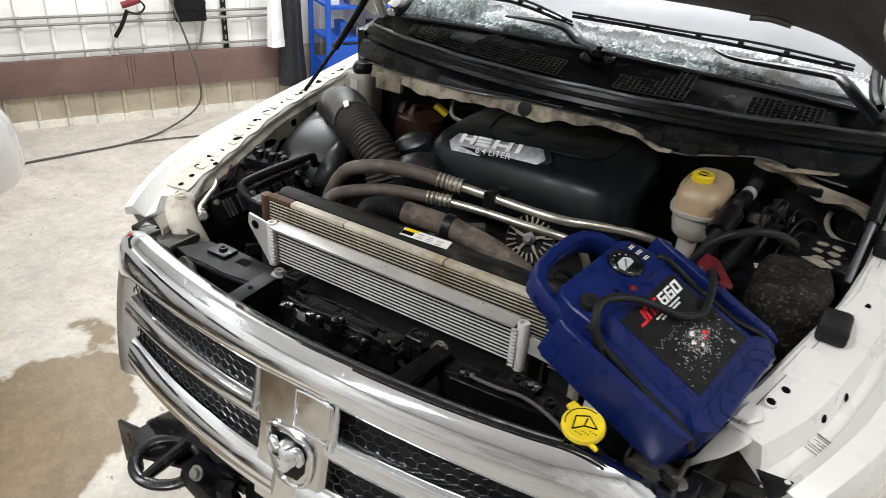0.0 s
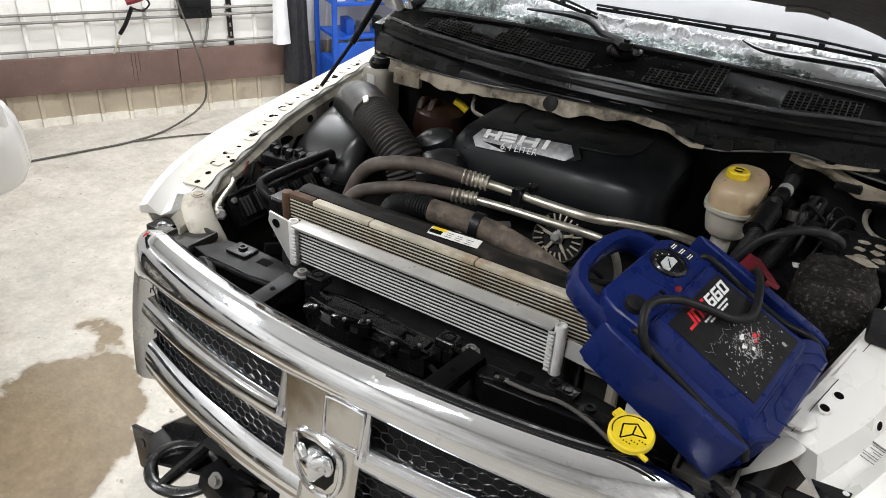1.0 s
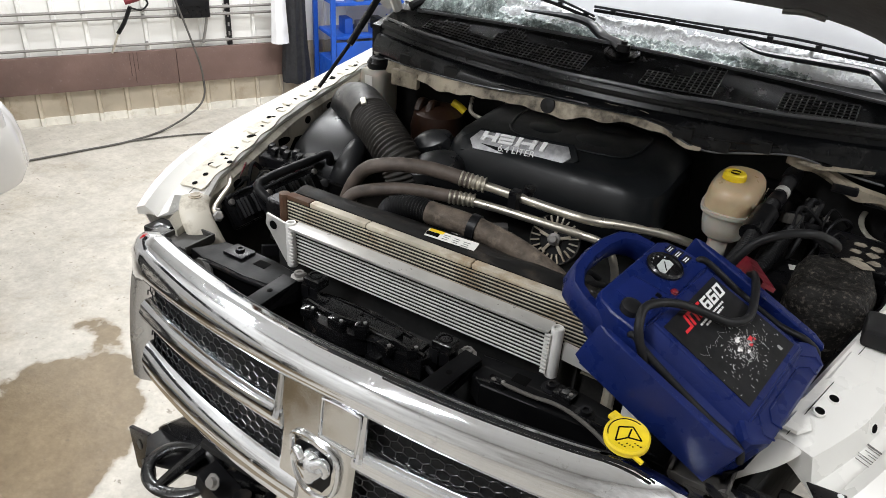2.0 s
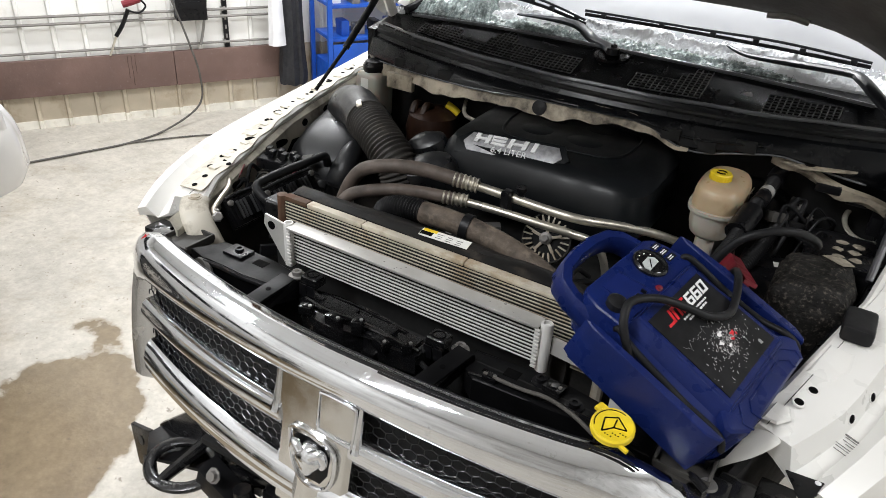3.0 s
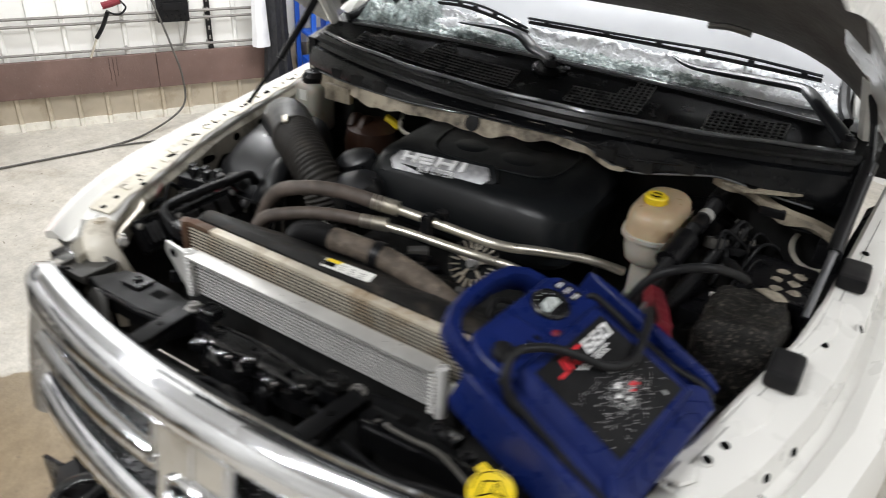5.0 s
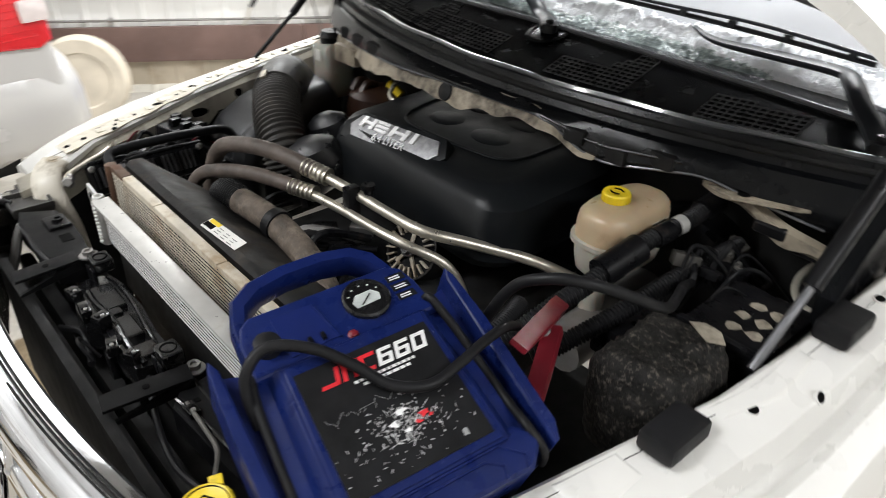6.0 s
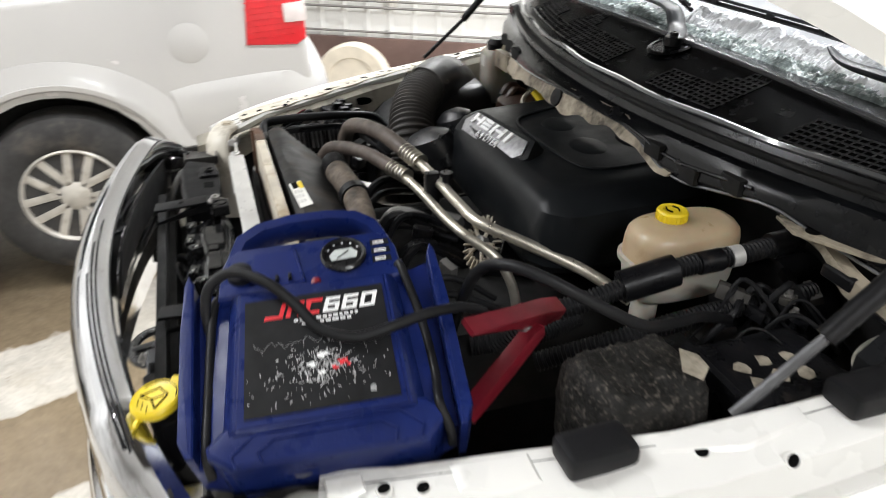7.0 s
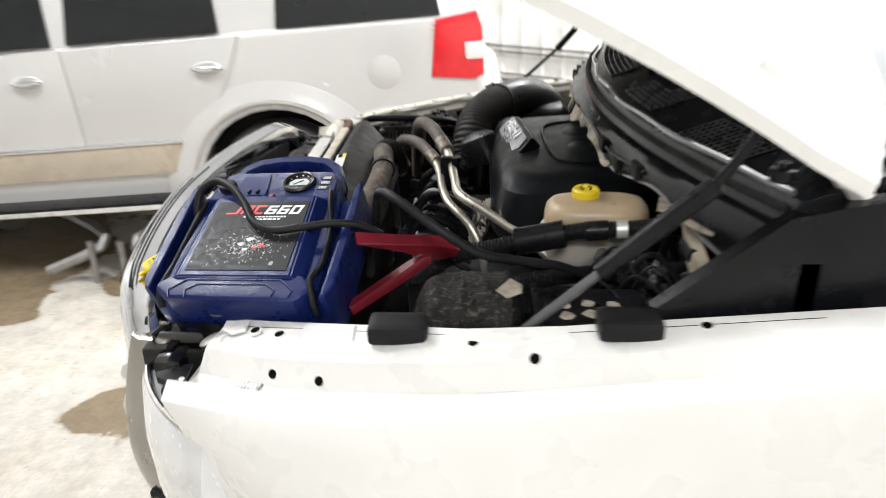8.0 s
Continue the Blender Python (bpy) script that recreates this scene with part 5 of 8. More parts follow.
    # label on the plastic behind the jump pack
    bm = BM()
    slab(bm, frame_of((0.467, 0.232, 1.078), (1, 0.1, 0), (0, 0.3, 1)), 0.03, 0.034, 0.001)
    part("sticker", bm, LABEL, truck)


LENS = material("headlight_lens", (0.74, 0.75, 0.76), 0.22, 0.25, vary=0.1, scale=14, coat=0.8, detail_rough=0.08)
HORN = material("horn_grey", (0.05, 0.047, 0.043), 0.6, vary=0.25, scale=9, dirt=(0.1, 0.085, 0.065), dirt_amount=0.25)


front_support()


def tow_hook():
    flip = Matrix(((1, 0, 0, 0), (0, 0, -1, 0), (0, 1, 0, 0), (0, 0, 0, 1)))   # polygon x, y become x, z
    bm = BM()
    prism(bm, [(-0.745, 0.53), (-0.742, 0.385), (-0.68, 0.375), (-0.665, 0.545)], -0.012, 0.0, flip, 0.003)
    hook = part("end_plate", bm, GLOSS_BLACK, truck, "black bumper bracket with a tow hook")
    for x, z in ((-0.708, 0.49), (-0.705, 0.42)):
        bm = BM()
        lathe(bm, [(0, 0), (1, 0), (1, 0.002), (0, 0.002)], Matrix.Translation((x, -0.0005, z)) @ pose(0, 0, 0, 90, 0, 0) @ Matrix.Diagonal((0.009, 0.017, 1, 1)), 14)
        part("hole", bm, HORN, hook)
    bm = BM()
    prism(bm, [(-0.67, 0.542), (-0.5, 0.69), (-0.36, 0.66), (-0.3, 0.5), (-0.42, 0.5), (-0.66, 0.46)], -0.05, -0.036, flip, 0.004)
    part("gusset", bm, GLOSS_BLACK, hook)
    bm = BM()
    prism(bm, [(-0.665, 0.0), (-0.6, -0.06), (-0.42, 0.0), (-0.4, 0.08), (-0.655, 0.06)], 0.535, 0.545, None, 0.003)
    part("shelf", bm, BLACK_METAL, hook)
    # flat forged loop with a bar across
    m = frame_of((-0.487, -0.035, 0.565), (0.97, 0.22, 0.04), (-0.2, 0.96, 0.12))
    rows = []
    for k in range(40):
        a = 2 * math.pi * k / 40
        n = Vector((math.cos(a), math.sin(a)))
        c = Vector((0.088 * n.x, 0.07 * n.y))
        rows.append([m @ Vector((c.x + n.x * 0.016 * math.cos(q), c.y + n.y * 0.016 * math.cos(q), 0.011 * math.sin(q))) for q in [2 * math.pi * j / 10 for j in range(10)]])
    bm = BM()
    loft(bm, rows + rows[:1], caps=False)
    part("tow_hook", bm, GLOSS_BLACK, hook, "glossy black tow hook")
    bm = BM()
    tube(bm, [m @ Vector((-0.025, -0.07, 0)), m @ Vector((-0.005, 0.0, 0.0)), m @ Vector((0.02, 0.075, 0))], lambda u: 0.012 + 0.01 * u, 10)
    part("hook_web", bm, GLOSS_BLACK, hook)
    bm = BM()
    tube(bm, [m @ Vector((0.08, 0.0, 0)), m @ Vector((0.16, 0.03, -0.02)), m @ Vector((0.2, 0.08, -0.1))], 0.024, 12)
    part("shank", bm, GLOSS_BLACK, hook)
    bm = BM()
    prism(bm, [(-0.4, 0.62), (-0.2, 0.52), (-0.22, 0.46), (-0.42, 0.56)], 0.0, 0.06, flip, 0.01)
    part("frame_horn", bm, BLACK_METAL, hook)
    for pts, r in (([(-0.27, -0.04, 0.62), (-0.26, -0.045, 0.5), (-0.25, -0.03, 0.4)], 0.022), ([(-0.36, 0.02, 0.5), (-0.3, 0.02, 0.44), (-0.2, 0.03, 0.44)], 0.03)):
        bm = BM()
        tube(bm, pts, r, 10)
        part("frame_tube", bm, BLACK_METAL, hook)
    bm = BM()
    lathe(bm, [(0, 0), (0.02, 0), (0.02, 0.003), (0.013, 0.003), (0.013, 0.014), (0, 0.014)], Matrix.Translation((-0.345, -0.055, 0.63)) @ pose(0, 0, 0, 60, 0, 0), 8)
    part("bolt", bm, STEEL, hook)
    bm = BM()
    rbox(bm, (0.05, 0.02, 0.5), (0.6, 0.05, 0.2), 0.02)
    part("frame_crossmember", bm, BLACK_METAL, hook)


GLOSS_BLACK = material("gloss_black", (0.008, 0.008, 0.009), 0.22, vary=0.2, scale=10, dirt=DUST, dirt_amount=0.1)


tow_hook()


# ---- inside the bay ----
AIRBOX_GREY = material("shell_black", (0.012, 0.0125, 0.014), 0.32, vary=0.3, scale=8, bump=0.1, bump_scale=240, dirt=(0.05, 0.047, 0.044), dirt_amount=0.1, dirt_scale=10)


def engine_cover():
    def ring(x0, x1, y0, y1, z, r, tilt=0.0):
        pts = []
        for cx, cy, a0 in ((x1 - r, y1 - r, 0), (x0 + r, y1 - r, 90), (x0 + r, y0 + r, 180), (x1 - r, y0 + r, 270)):
            for k in range(6):
                a = radians(a0 + 18 * k)
                pts.append(Vector((cx + r * math.cos(a), cy + r * math.sin(a), z)))
        for p in pts:
            p.z += tilt * (p.y - y0)
        return pts
    bm = BM()
    loft(bm, [ring(-0.29, 0.29, 0.76, 1.16, 1.1, 0.08), ring(-0.31, 0.31, 0.748, 1.16, 1.125, 0.08), ring(-0.305, 0.305, 0.755, 1.155, 1.17, 0.08), ring(-0.29, 0.3, 0.77, 1.15, 1.225, 0.08, 0.03), ring(-0.275, 0.27, 0.79, 1.14, 1.248, 0.075, 0.05), ring(-0.25, 0.23, 0.815, 1.12, 1.255, 0.07, 0.06)])
    cov = part("engine_cover", bm, COVER_PLASTIC, truck, "matt black engine cover with a silver badge")
    # two cowls beside it
    for p, r in (((-0.335, 0.835, 1.205), 0.052), ((-0.275, 0.742, 1.18), 0.068)):
        bm = BM()
        lathe(bm, [(r, 0), (r, 0.05), (r * 0.9, 0.075), (r * 0.5, 0.09), (0, 0.093)], Matrix.Translation((p[0], p[1], p[2] - 0.06)) @ pose(0, 0, 0, 16, -20, 20) @ Matrix.Diagonal((1.25, 0.85, 1, 1)), 24)
        part("side_dome", bm, AIRBOX_GREY, cov)
    # shallow tray behind the badge: a raised lip round two scoops and a ridge
    lip = [(-0.17, 0.93), (-0.14, 0.895), (-0.06, 0.885), (0.1, 0.895), (0.17, 0.92), (0.19, 1.0), (0.17, 1.1), (0.0, 1.13), (-0.16, 1.12), (-0.185, 1.02)]
    bm = BM()
    tube(bm, [(x, y, 1.262 + 0.05 * (y - 0.885)) for x, y in lip + lip[:1]], 0.0042, 10, 6, squash=0.7)
    part("tray_lip", bm, COVER_PLASTIC, cov)
    for x, y, w, d in ((-0.085, 0.985, 0.055, 0.05), (0.06, 0.985, 0.06, 0.05), (-0.075, 1.075, 0.06, 0.035), (0.07, 1.075, 0.06, 0.035)):
        bm = BM()
        lathe(bm, [(1.0, -0.008), (0.97, 0.0), (0.85, 0.002), (0.6, 0.0035), (0.3, 0.0045), (0, 0.005)], Matrix.Translation((x, y, 1.258 + 0.05 * (y - 0.885))) @ Matrix.Diagonal((w, d, 1, 1)), 24)
        part("scoop", bm, COVER_PLASTIC, cov)
    bm = BM()
    tube(bm, [(0.21, 0.9, 1.235), (0.245, 0.96, 1.228), (0.262, 1.04, 1.215), (0.265, 1.1, 1.2)], 0.01, 10, squash=0.6)
    part("edge_ridge", bm, COVER_PLASTIC, cov)
    bm = BM()
    prism(bm, [(0.2, 1.1), (0.24, 1.09), (0.26, 1.14), (0.22, 1.155)], 1.238, 1.246, None, 0.002)
    part("rear_clip", bm, STEEL, cov)
    m = frame_of((-0.082, 0.808, 1.253), (0.272, 0.022, 0.012), (0, 0.75, 0.66))
    bm = BM()
    prism(bm, [(-0.155, -0.035), (0.12, -0.04), (0.165, 0.0), (0.14, 0.042), (-0.12, 0.04), (-0.165, 0.005)], -0.03, 0.002, m, 0.006)
    base = part("badge_base", bm, COVER_PLASTIC, cov)
    bm = BM()
    prism(bm, [(-0.12, -0.026), (0.115, -0.03), (0.145, 0.0), (0.128, 0.03), (-0.118, 0.03), (-0.138, 0.0)], 0.002, 0.006, m, 0.002)
    part("badge_plate", bm, BADGE_GREY, base, "satin grey badge plate")
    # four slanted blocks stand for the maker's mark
    for k, w in enumerate((0.045, 0.04, 0.055, 0.022)):
        x = (-0.085, -0.037, 0.017, 0.064)[k]
        bm = BM()
        for dy in (0.0045, 0.0145, 0.0245) if k in (1,) else (0.0,):
            if k == 1:
                prism(bm, [(x - w / 2, dy - 0.0035), (x + w / 2, dy - 0.0035), (x + w / 2 + 0.002, dy + 0.0035), (x - w / 2 + 0.002, dy + 0.0035)], 0.006, 0.011, m)
            else:
                for f in ((-0.36, 0.36) if k < 3 else (0,)):
                    xx = x + f * w
                    prism(bm, [(xx - 0.006, 0.001), (xx + 0.006, 0.001), (xx + 0.011, 0.028), (xx - 0.001, 0.028)], 0.006, 0.011, m)
                if k < 3:
                    prism(bm, [(x - w * 0.36, 0.011), (x + w * 0.36, 0.011), (x + w * 0.36, 0.018), (x - w * 0.36, 0.018)], 0.006, 0.0105, m)
        part("badge_block", bm, BADGE_BRIGHT, base)
    words("6.4 LITER", 0.026, BADGE_BRIGHT, base, m @ Matrix.Translation((0.0, -0.013, 0.0075)), depth=0.0015)


BADGE_BRIGHT = material("badge_bright", (0.85, 0.85, 0.85), 0.3, 0.3, vary=0.05)
BADGE_GREY = material("badge_grey", (0.34, 0.34, 0.35), 0.4, 0.6, vary=0.3, scale=60)
engine_cover()


def intake():
    bm = BM()
    rows = []
    for y, x0, x1, z1 in ((0.66, -0.755, -0.60, 1.05), (0.675, -0.775, -0.575, 1.1), (0.72, -0.79, -0.555, 1.14), (0.8, -0.80, -0.55, 1.175), (0.92, -0.81, -0.57, 1.205), (1.0, -0.805, -0.6, 1.2), (1.03, -0.79, -0.62, 1.17)):
        r, z0, pts = 0.06, 0.85, []
        for cx, cz, a0 in ((x1 - r, z1 - r, 0), (x0 + r, z1 - r, 90), (x0 + r, z0 + r, 180), (x1 - r, z0 + r, 270)):
            for k in range(6):
                a = radians(a0 + 18 * k)
                pts.append(Vector((cx + r * math.cos(a), y, cz + r * math.sin(a))))
        rows.append(pts)
    loft(bm, rows)
    box = part("air_box", bm, AIRBOX, truck, "dark grey plastic air filter box")
    bm = BM()
    tube(bm, [(-0.775, 0.99, 1.05), (-0.76, 0.965, 1.14), (-0.71, 0.915, 1.2), (-0.63, 0.855, 1.228), (-0.54, 0.782, 1.23)], lambda u: 0.078 - 0.017 * u, 22)
    part("elbow", bm, AIRBOX, box)
    bm = BM()
    tube(bm, [(-0.546, 0.787, 1.23), (-0.538, 0.781, 1.23)], 0.0645, 26, smooth=False)
    band = part("clamp_band", bm, HORN, box)
    part("buckle", rbox(BM(), (0, 0, 0.066), (0.016, 0.03, 0.008), 0.003, Matrix.Translation((-0.542, 0.784, 1.23)) @ pose(0, 0, 0, 18, -22, 38)), PIPE, band)
    bm = BM()
    ribbed(bm, [(-0.54, 0.782, 1.23), (-0.48, 0.745, 1.222), (-0.42, 0.715, 1.198), (-0.37, 0.7, 1.16), (-0.34, 0.7, 1.09)], 0.058, 0.0032, 0.0115, 26)
    part("intake_hose", bm, RIBBED_DUST, box, "dusty black corrugated intake hose")
    # paler rounded nose of the box
    bm = BM()
    tube(bm, [(-0.60, 0.70, 0.95), (-0.575, 0.70, 1.06), (-0.575, 0.735, 1.115), (-0.585, 0.78, 1.14)], lambda u: 0.055 - 0.03 * u, 16)
    part("box_nose", bm, AIRBOX, box)


AIRBOX = material("airbox_black", (0.016, 0.0165, 0.018), 0.36, vary=0.3, scale=7, bump=0.1, bump_scale=260, dirt=(0.07, 0.067, 0.064), dirt_amount=0.12, dirt_scale=9)
AIRBOX.node_tree.nodes["Principled BSDF"].inputs["Specular IOR Level"].default_value = 0.45


RIBBED_DUST = material("ribbed_dust", (0.028, 0.025, 0.022), 0.6, vary=0.35, scale=14, dirt=(0.12, 0.09, 0.07), dirt_amount=0.3, dirt_scale=7)
intake()


def hoses():
    bm = BM()
    tube(bm, [(-0.125, 0.455, 1.195), (-0.008, 0.468, 1.187), (0.12, 0.46, 1.17), (0.24, 0.43, 1.14), (0.33, 0.4, 1.08), (0.36, 0.39, 0.95)], 0.027, 18)
    h = part("radiator_hose", bm, DUSTY_HOSE, truck, "dusty brown upper radiator hose")
    bm = BM()
    ribbed(bm, [(-0.12, 0.456, 1.195), (-0.18, 0.46, 1.188), (-0.24, 0.47, 1.16), (-0.27, 0.49, 1.1)], 0.027, 0.002, 0.008)
    part("hose_sleeve", bm, RUBBER, h)
    bm = BM()
    tube(bm, [(-0.018, 0.467, 1.188), (0.002, 0.469, 1.186)], 0.0315, 20, smooth=False)
    part("clamp_band", bm, BLACK_METAL, h)
    # two refrigerant hoses and their pipes
    for run, pipe_run, r in (
            ([(-0.44, 0.52, 1.02), (-0.42, 0.525, 1.12), (-0.375, 0.535, 1.2), (-0.311, 0.556, 1.227), (-0.22, 0.59, 1.232), (-0.11, 0.625, 1.216)],
             [(-0.11, 0.625, 1.216), (-0.02, 0.645, 1.204), (0.1, 0.66, 1.192), (0.187, 0.675, 1.186), (0.25, 0.74, 1.165), (0.33, 0.84, 1.125), (0.40, 0.9, 1.09)], 0.0185),
            ([(-0.39, 0.44, 0.98), (-0.39, 0.45, 1.08), (-0.375, 0.475, 1.145), (-0.335, 0.503, 1.168), (-0.24, 0.55, 1.182), (-0.12, 0.595, 1.178)],
             [(-0.12, 0.595, 1.178), (-0.02, 0.615, 1.172), (0.1, 0.63, 1.165), (0.17, 0.65, 1.155), (0.225, 0.7, 1.12), (0.25, 0.73, 1.05), (0.26, 0.74, 0.95)], 0.0165)):
        bm = BM()
        tube(bm, run, r, 14)
        h = part("refrigerant_hose", bm, BROWN_HOSE, truck, "dusty brown rubber refrigerant hose")
        bm = BM()
        tube(bm, pipe_run, r * 0.62, 12)
        part("pipe", bm, PIPE, h, "dull silver metal pipe")
        bm = BM()
        a, b = Vector(run[-2]), Vector(run[-1])
        d = (b - a).normalized()
        ribbed(bm, [b - d * 0.03, b, b + d * 0.035], r * 0.98, 0.0022, 0.012)
        part("crimp", bm, PIPE, h)
    bm = BM()
    rbox(bm, (0.005, 0.635, 1.188), (0.022, 0.03, 0.07), 0.004)
    cl = part("pipe_clip", bm, BLACK_PLASTIC, truck)
    bm = BM()
    lathe(bm, [(0.01, 0), (0.01, 0.02), (0.014, 0.02), (0.014, 0.03), (0, 0.03)], Matrix.Translation((0.03, 0.66, 1.2)), 12)
    part("stud", bm, BLACK_PLASTIC, cl)


hoses()


RESERVOIR_TOP = material("stained_plastic", (0.46, 0.35, 0.225), 0.36, vary=0.14, scale=9, dirt=(0.25, 0.15, 0.07), dirt_amount=0.24, dirt_scale=10)
RESERVOIR_TOP.node_tree.nodes["Principled BSDF"].inputs["Subsurface Weight"].default_value = 0.2
RESERVOIR_TOP.node_tree.nodes["Principled BSDF"].inputs["Subsurface Scale"].default_value = 0.015
STICKER_PALE = material("pale_sticker", (0.5, 0.44, 0.35), 0.6, vary=0.2, scale=60)


def reservoir():
    def ring(z, g):
        """Oblong outline with round ends, grown by g."""
        pts = []
        r, y0, y1 = 0.062 + g, 0.848 - g, 1.056 + g
        for k in range(36):
            a = 2 * math.pi * k / 36
            c, q = math.cos(a), math.sin(a)
            pts.append(Vector((0.444 + r * math.copysign(abs(c) ** 0.75, c), (y0 + y1) / 2 + (y1 - y0) / 2 * math.copysign(abs(q) ** 0.62, q), z)))
        return pts
    bm = BM()
    loft(bm, [ring(1.132, -0.034), ring(1.136, -0.02), ring(1.146, -0.01), ring(1.17, -0.005), ring(1.206, -0.002)])
    res = part("brake_reservoir", bm, RESERVOIR, truck, "yellowed translucent brake fluid reservoir")
    bm = BM()
    loft(bm, [ring(1.204, 0.0), ring(1.205, 0.0055), ring(1.214, 0.0055), ring(1.215, 0.0)])
    part("weld_flange", bm, RESERVOIR, res)
    bm = BM()
    loft(bm, [ring(1.214, -0.001), ring(1.245, -0.002), ring(1.26, -0.005), ring(1.27, -0.013), ring(1.2745, -0.024), ring(1.276, -0.036)])
    part("upper_shell", bm, RESERVOIR_TOP, res, "tea-brown stained upper shell")
    # printed label on the flank
    bm = BM()
    slab(bm, frame_of((0.5065, 0.975, 1.238), (0, 1, 0), (0, 0, 1)), 0.05, 0.022, 0.001)
    tag = part("sticker", bm, STICKER_PALE, res)
    for k in range(4):
        bm = BM()
        slab(bm, frame_of((0.5073, 0.972 + 0.002 * (k % 2), 1.2455 - 0.005 * k), (0, 1, 0), (0, 0, 1)), 0.04 - 0.006 * (k % 3), 0.0022, 0.0008)
        part("print_bar", bm, INK_AND_HOLE, tag)
    bm = BM()
    lathe(bm, [(0.022, 1.245), (0.022, 1.252), (0.0255, 1.253), (0.0265, 1.268), (0.024, 1.271), (0.017, 1.271), (0.016, 1.268), (0, 1.268)], Matrix.Translation((0.434, 0.93, 0.022)), 28)
    cap = part("cap", bm, YELLOW, res, "bright yellow screw cap")
    for a in range(24):
        bm = BM()
        rbox(bm, (0.0264, 0, 1.2605), (0.0016, 0.0026, 0.012), 0, Matrix.Translation((0.434, 0.93, 0.022)) @ pose(0, 0, 0, 0, 0, a * 15))
        part("grip", bm, YELLOW, cap)
    bm = BM()
    for a in (-0.008, 0.008):
        tube(bm, [(0.434 - 0.01, 0.93 + a * 0.8, 1.2936), (0.434, 0.93 + a * 1.3, 1.2936), (0.434 + 0.01, 0.93 + a * 0.8, 1.2936)], 0.0015, 6)
    part("print", bm, INK_AND_HOLE, cap)
    bm = BM()
    tube(bm, [(0.44, 0.9, 1.134), (0.437, 0.9, 1.0)], 0.024, 14, smooth=False)
    part("neck", bm, RESERVOIR, res)
    bm = BM()
    tube(bm, [(0.45, 0.8, 1.0), (0.45, 1.15, 1.02)], 0.05, 14, smooth=False)
    part("master_cylinder", bm, STEEL, truck)
    bm = BM()
    lathe(bm, [(0.13, 0), (0.14, 0.03), (0.13, 0.08), (0.06, 0.1), (0, 0.1)], Matrix.Translation((0.5, 1.18, 1.08)) @ pose(0, 0, 0, 90, 0, 0), 24)
    part("brake_booster", bm, BLACK_METAL, truck)


reservoir()


def bay_fillers():
    # coolant bottle with its cap and label
    bm = BM()
    rbox(bm, (-0.755, 1.1, 1.19), (0.1, 0.1, 0.17), 0.04, seg=6)
    b = part("coolant_bottle", bm, RESERVOIR, truck, "cloudy cream coolant bottle")
    bm = BM()
    lathe(bm, [(0.038, 0), (0.04, 0.025), (0.03, 0.04), (0, 0.042)], Matrix.Translation((-0.755, 1.1, 1.265)), 16)
    part("cap", bm, BLACK_PLASTIC, b)
    bm = BM()
    slab(bm, frame_of((-0.758, 1.0485, 1.238), (1, 0, 0), (0, 0, 1)), 0.03, 0.034, 0.001)
    part("sticker", bm, LABEL, b)
    # brown tank with the oil filler
    bm = BM()
    lathe(bm, [(0.05, -0.09), (0.085, -0.07), (0.09, 0.0), (0.08, 0.045), (0.05, 0.062), (0, 0.066)], Matrix.Translation((-0.5, 1.08, 1.14)), 20)
    t = part("brown_tank", bm, BROWN_TANK, truck, "grimy rust-brown tank with a yellow dipstick")
    for dx in (-0.05, -0.01):
        bm = BM()
        tube(bm, [(-0.5 + dx, 1.03, 1.19), (-0.5 + dx, 1.05, 1.215), (-0.5 + dx, 1.08, 1.205)], 0.012, 8)
        part("rib", bm, BROWN_TANK, t)
    bm = BM()
    tube(bm, [(-0.455, 1.085, 1.225), (-0.435, 1.09, 1.215), (-0.415, 1.095, 1.2)], 0.012, 10)
    part("dipstick_handle", bm, YELLOW, t, "yellow dipstick handle")
    # washer filler
    bm = BM()
    m = Matrix.Translation((0.502, 0.076, 1.149)) @ pose(0, 0, 0, 9, 2, 0)
    lathe(bm, [(0.0, 0.0), (0.033, 0.0), (0.036, 0.003), (0.036, 0.012), (0.033, 0.0155), (0.0305, 0.014), (0, 0.014)], m, 32)
    cap = part("washer_cap", bm, YELLOW, truck, "bright yellow washer fluid cap")
    bm = BM()
    rbox(bm, (0.037, -0.016, 0.004), (0.018, 0.007, 0.006), 0.002, m @ pose(0, 0, 0, 0, 0, -20))
    part("tab", bm, YELLOW, cap)
    bm = BM()
    rbox(bm, (-0.038, 0.016, 0.006), (0.018, 0.018, 0.007), 0.003, m @ pose(0, 0, 0, 0, 0, -20))
    part("hinge_tab", bm, YELLOW, cap)
    bm = BM()
    mm = m @ pose(0, 0, 0.0142, 0, 0, 30)
    for a, c in (((-0.02, -0.012), (-0.011, 0.014)), ((-0.011, 0.014), (0.011, 0.014)), ((0.011, 0.014), (0.02, -0.012)), ((-0.02, -0.012), (0.0, -0.006)), ((0.0, -0.006), (0.02, -0.012)), ((0, -0.006), (0.008, 0.01))):
        tube(bm, [mm @ Vector((*a, 0.0)), mm @ Vector((*c, 0.0))], 0.0013, 6, smooth=False)
    for k in range(9):
        tube(bm, [mm @ Vector((-0.016 + k * 0.004, -0.018 - 0.003 * (k % 3), 0)), mm @ Vector((-0.0148 + k * 0.004, -0.0165 - 0.003 * (k % 3), 0))], 0.0011, 5, smooth=False)
    tube(bm, [mm @ Vector((0.03 * math.cos(a), 0.03 * math.sin(a), 0)) for a in [radians(40 + 14 * q) for q in range(11)]], 0.001, 5, 2)
    part("print", bm, INK_AND_HOLE, cap)
    bm = BM()
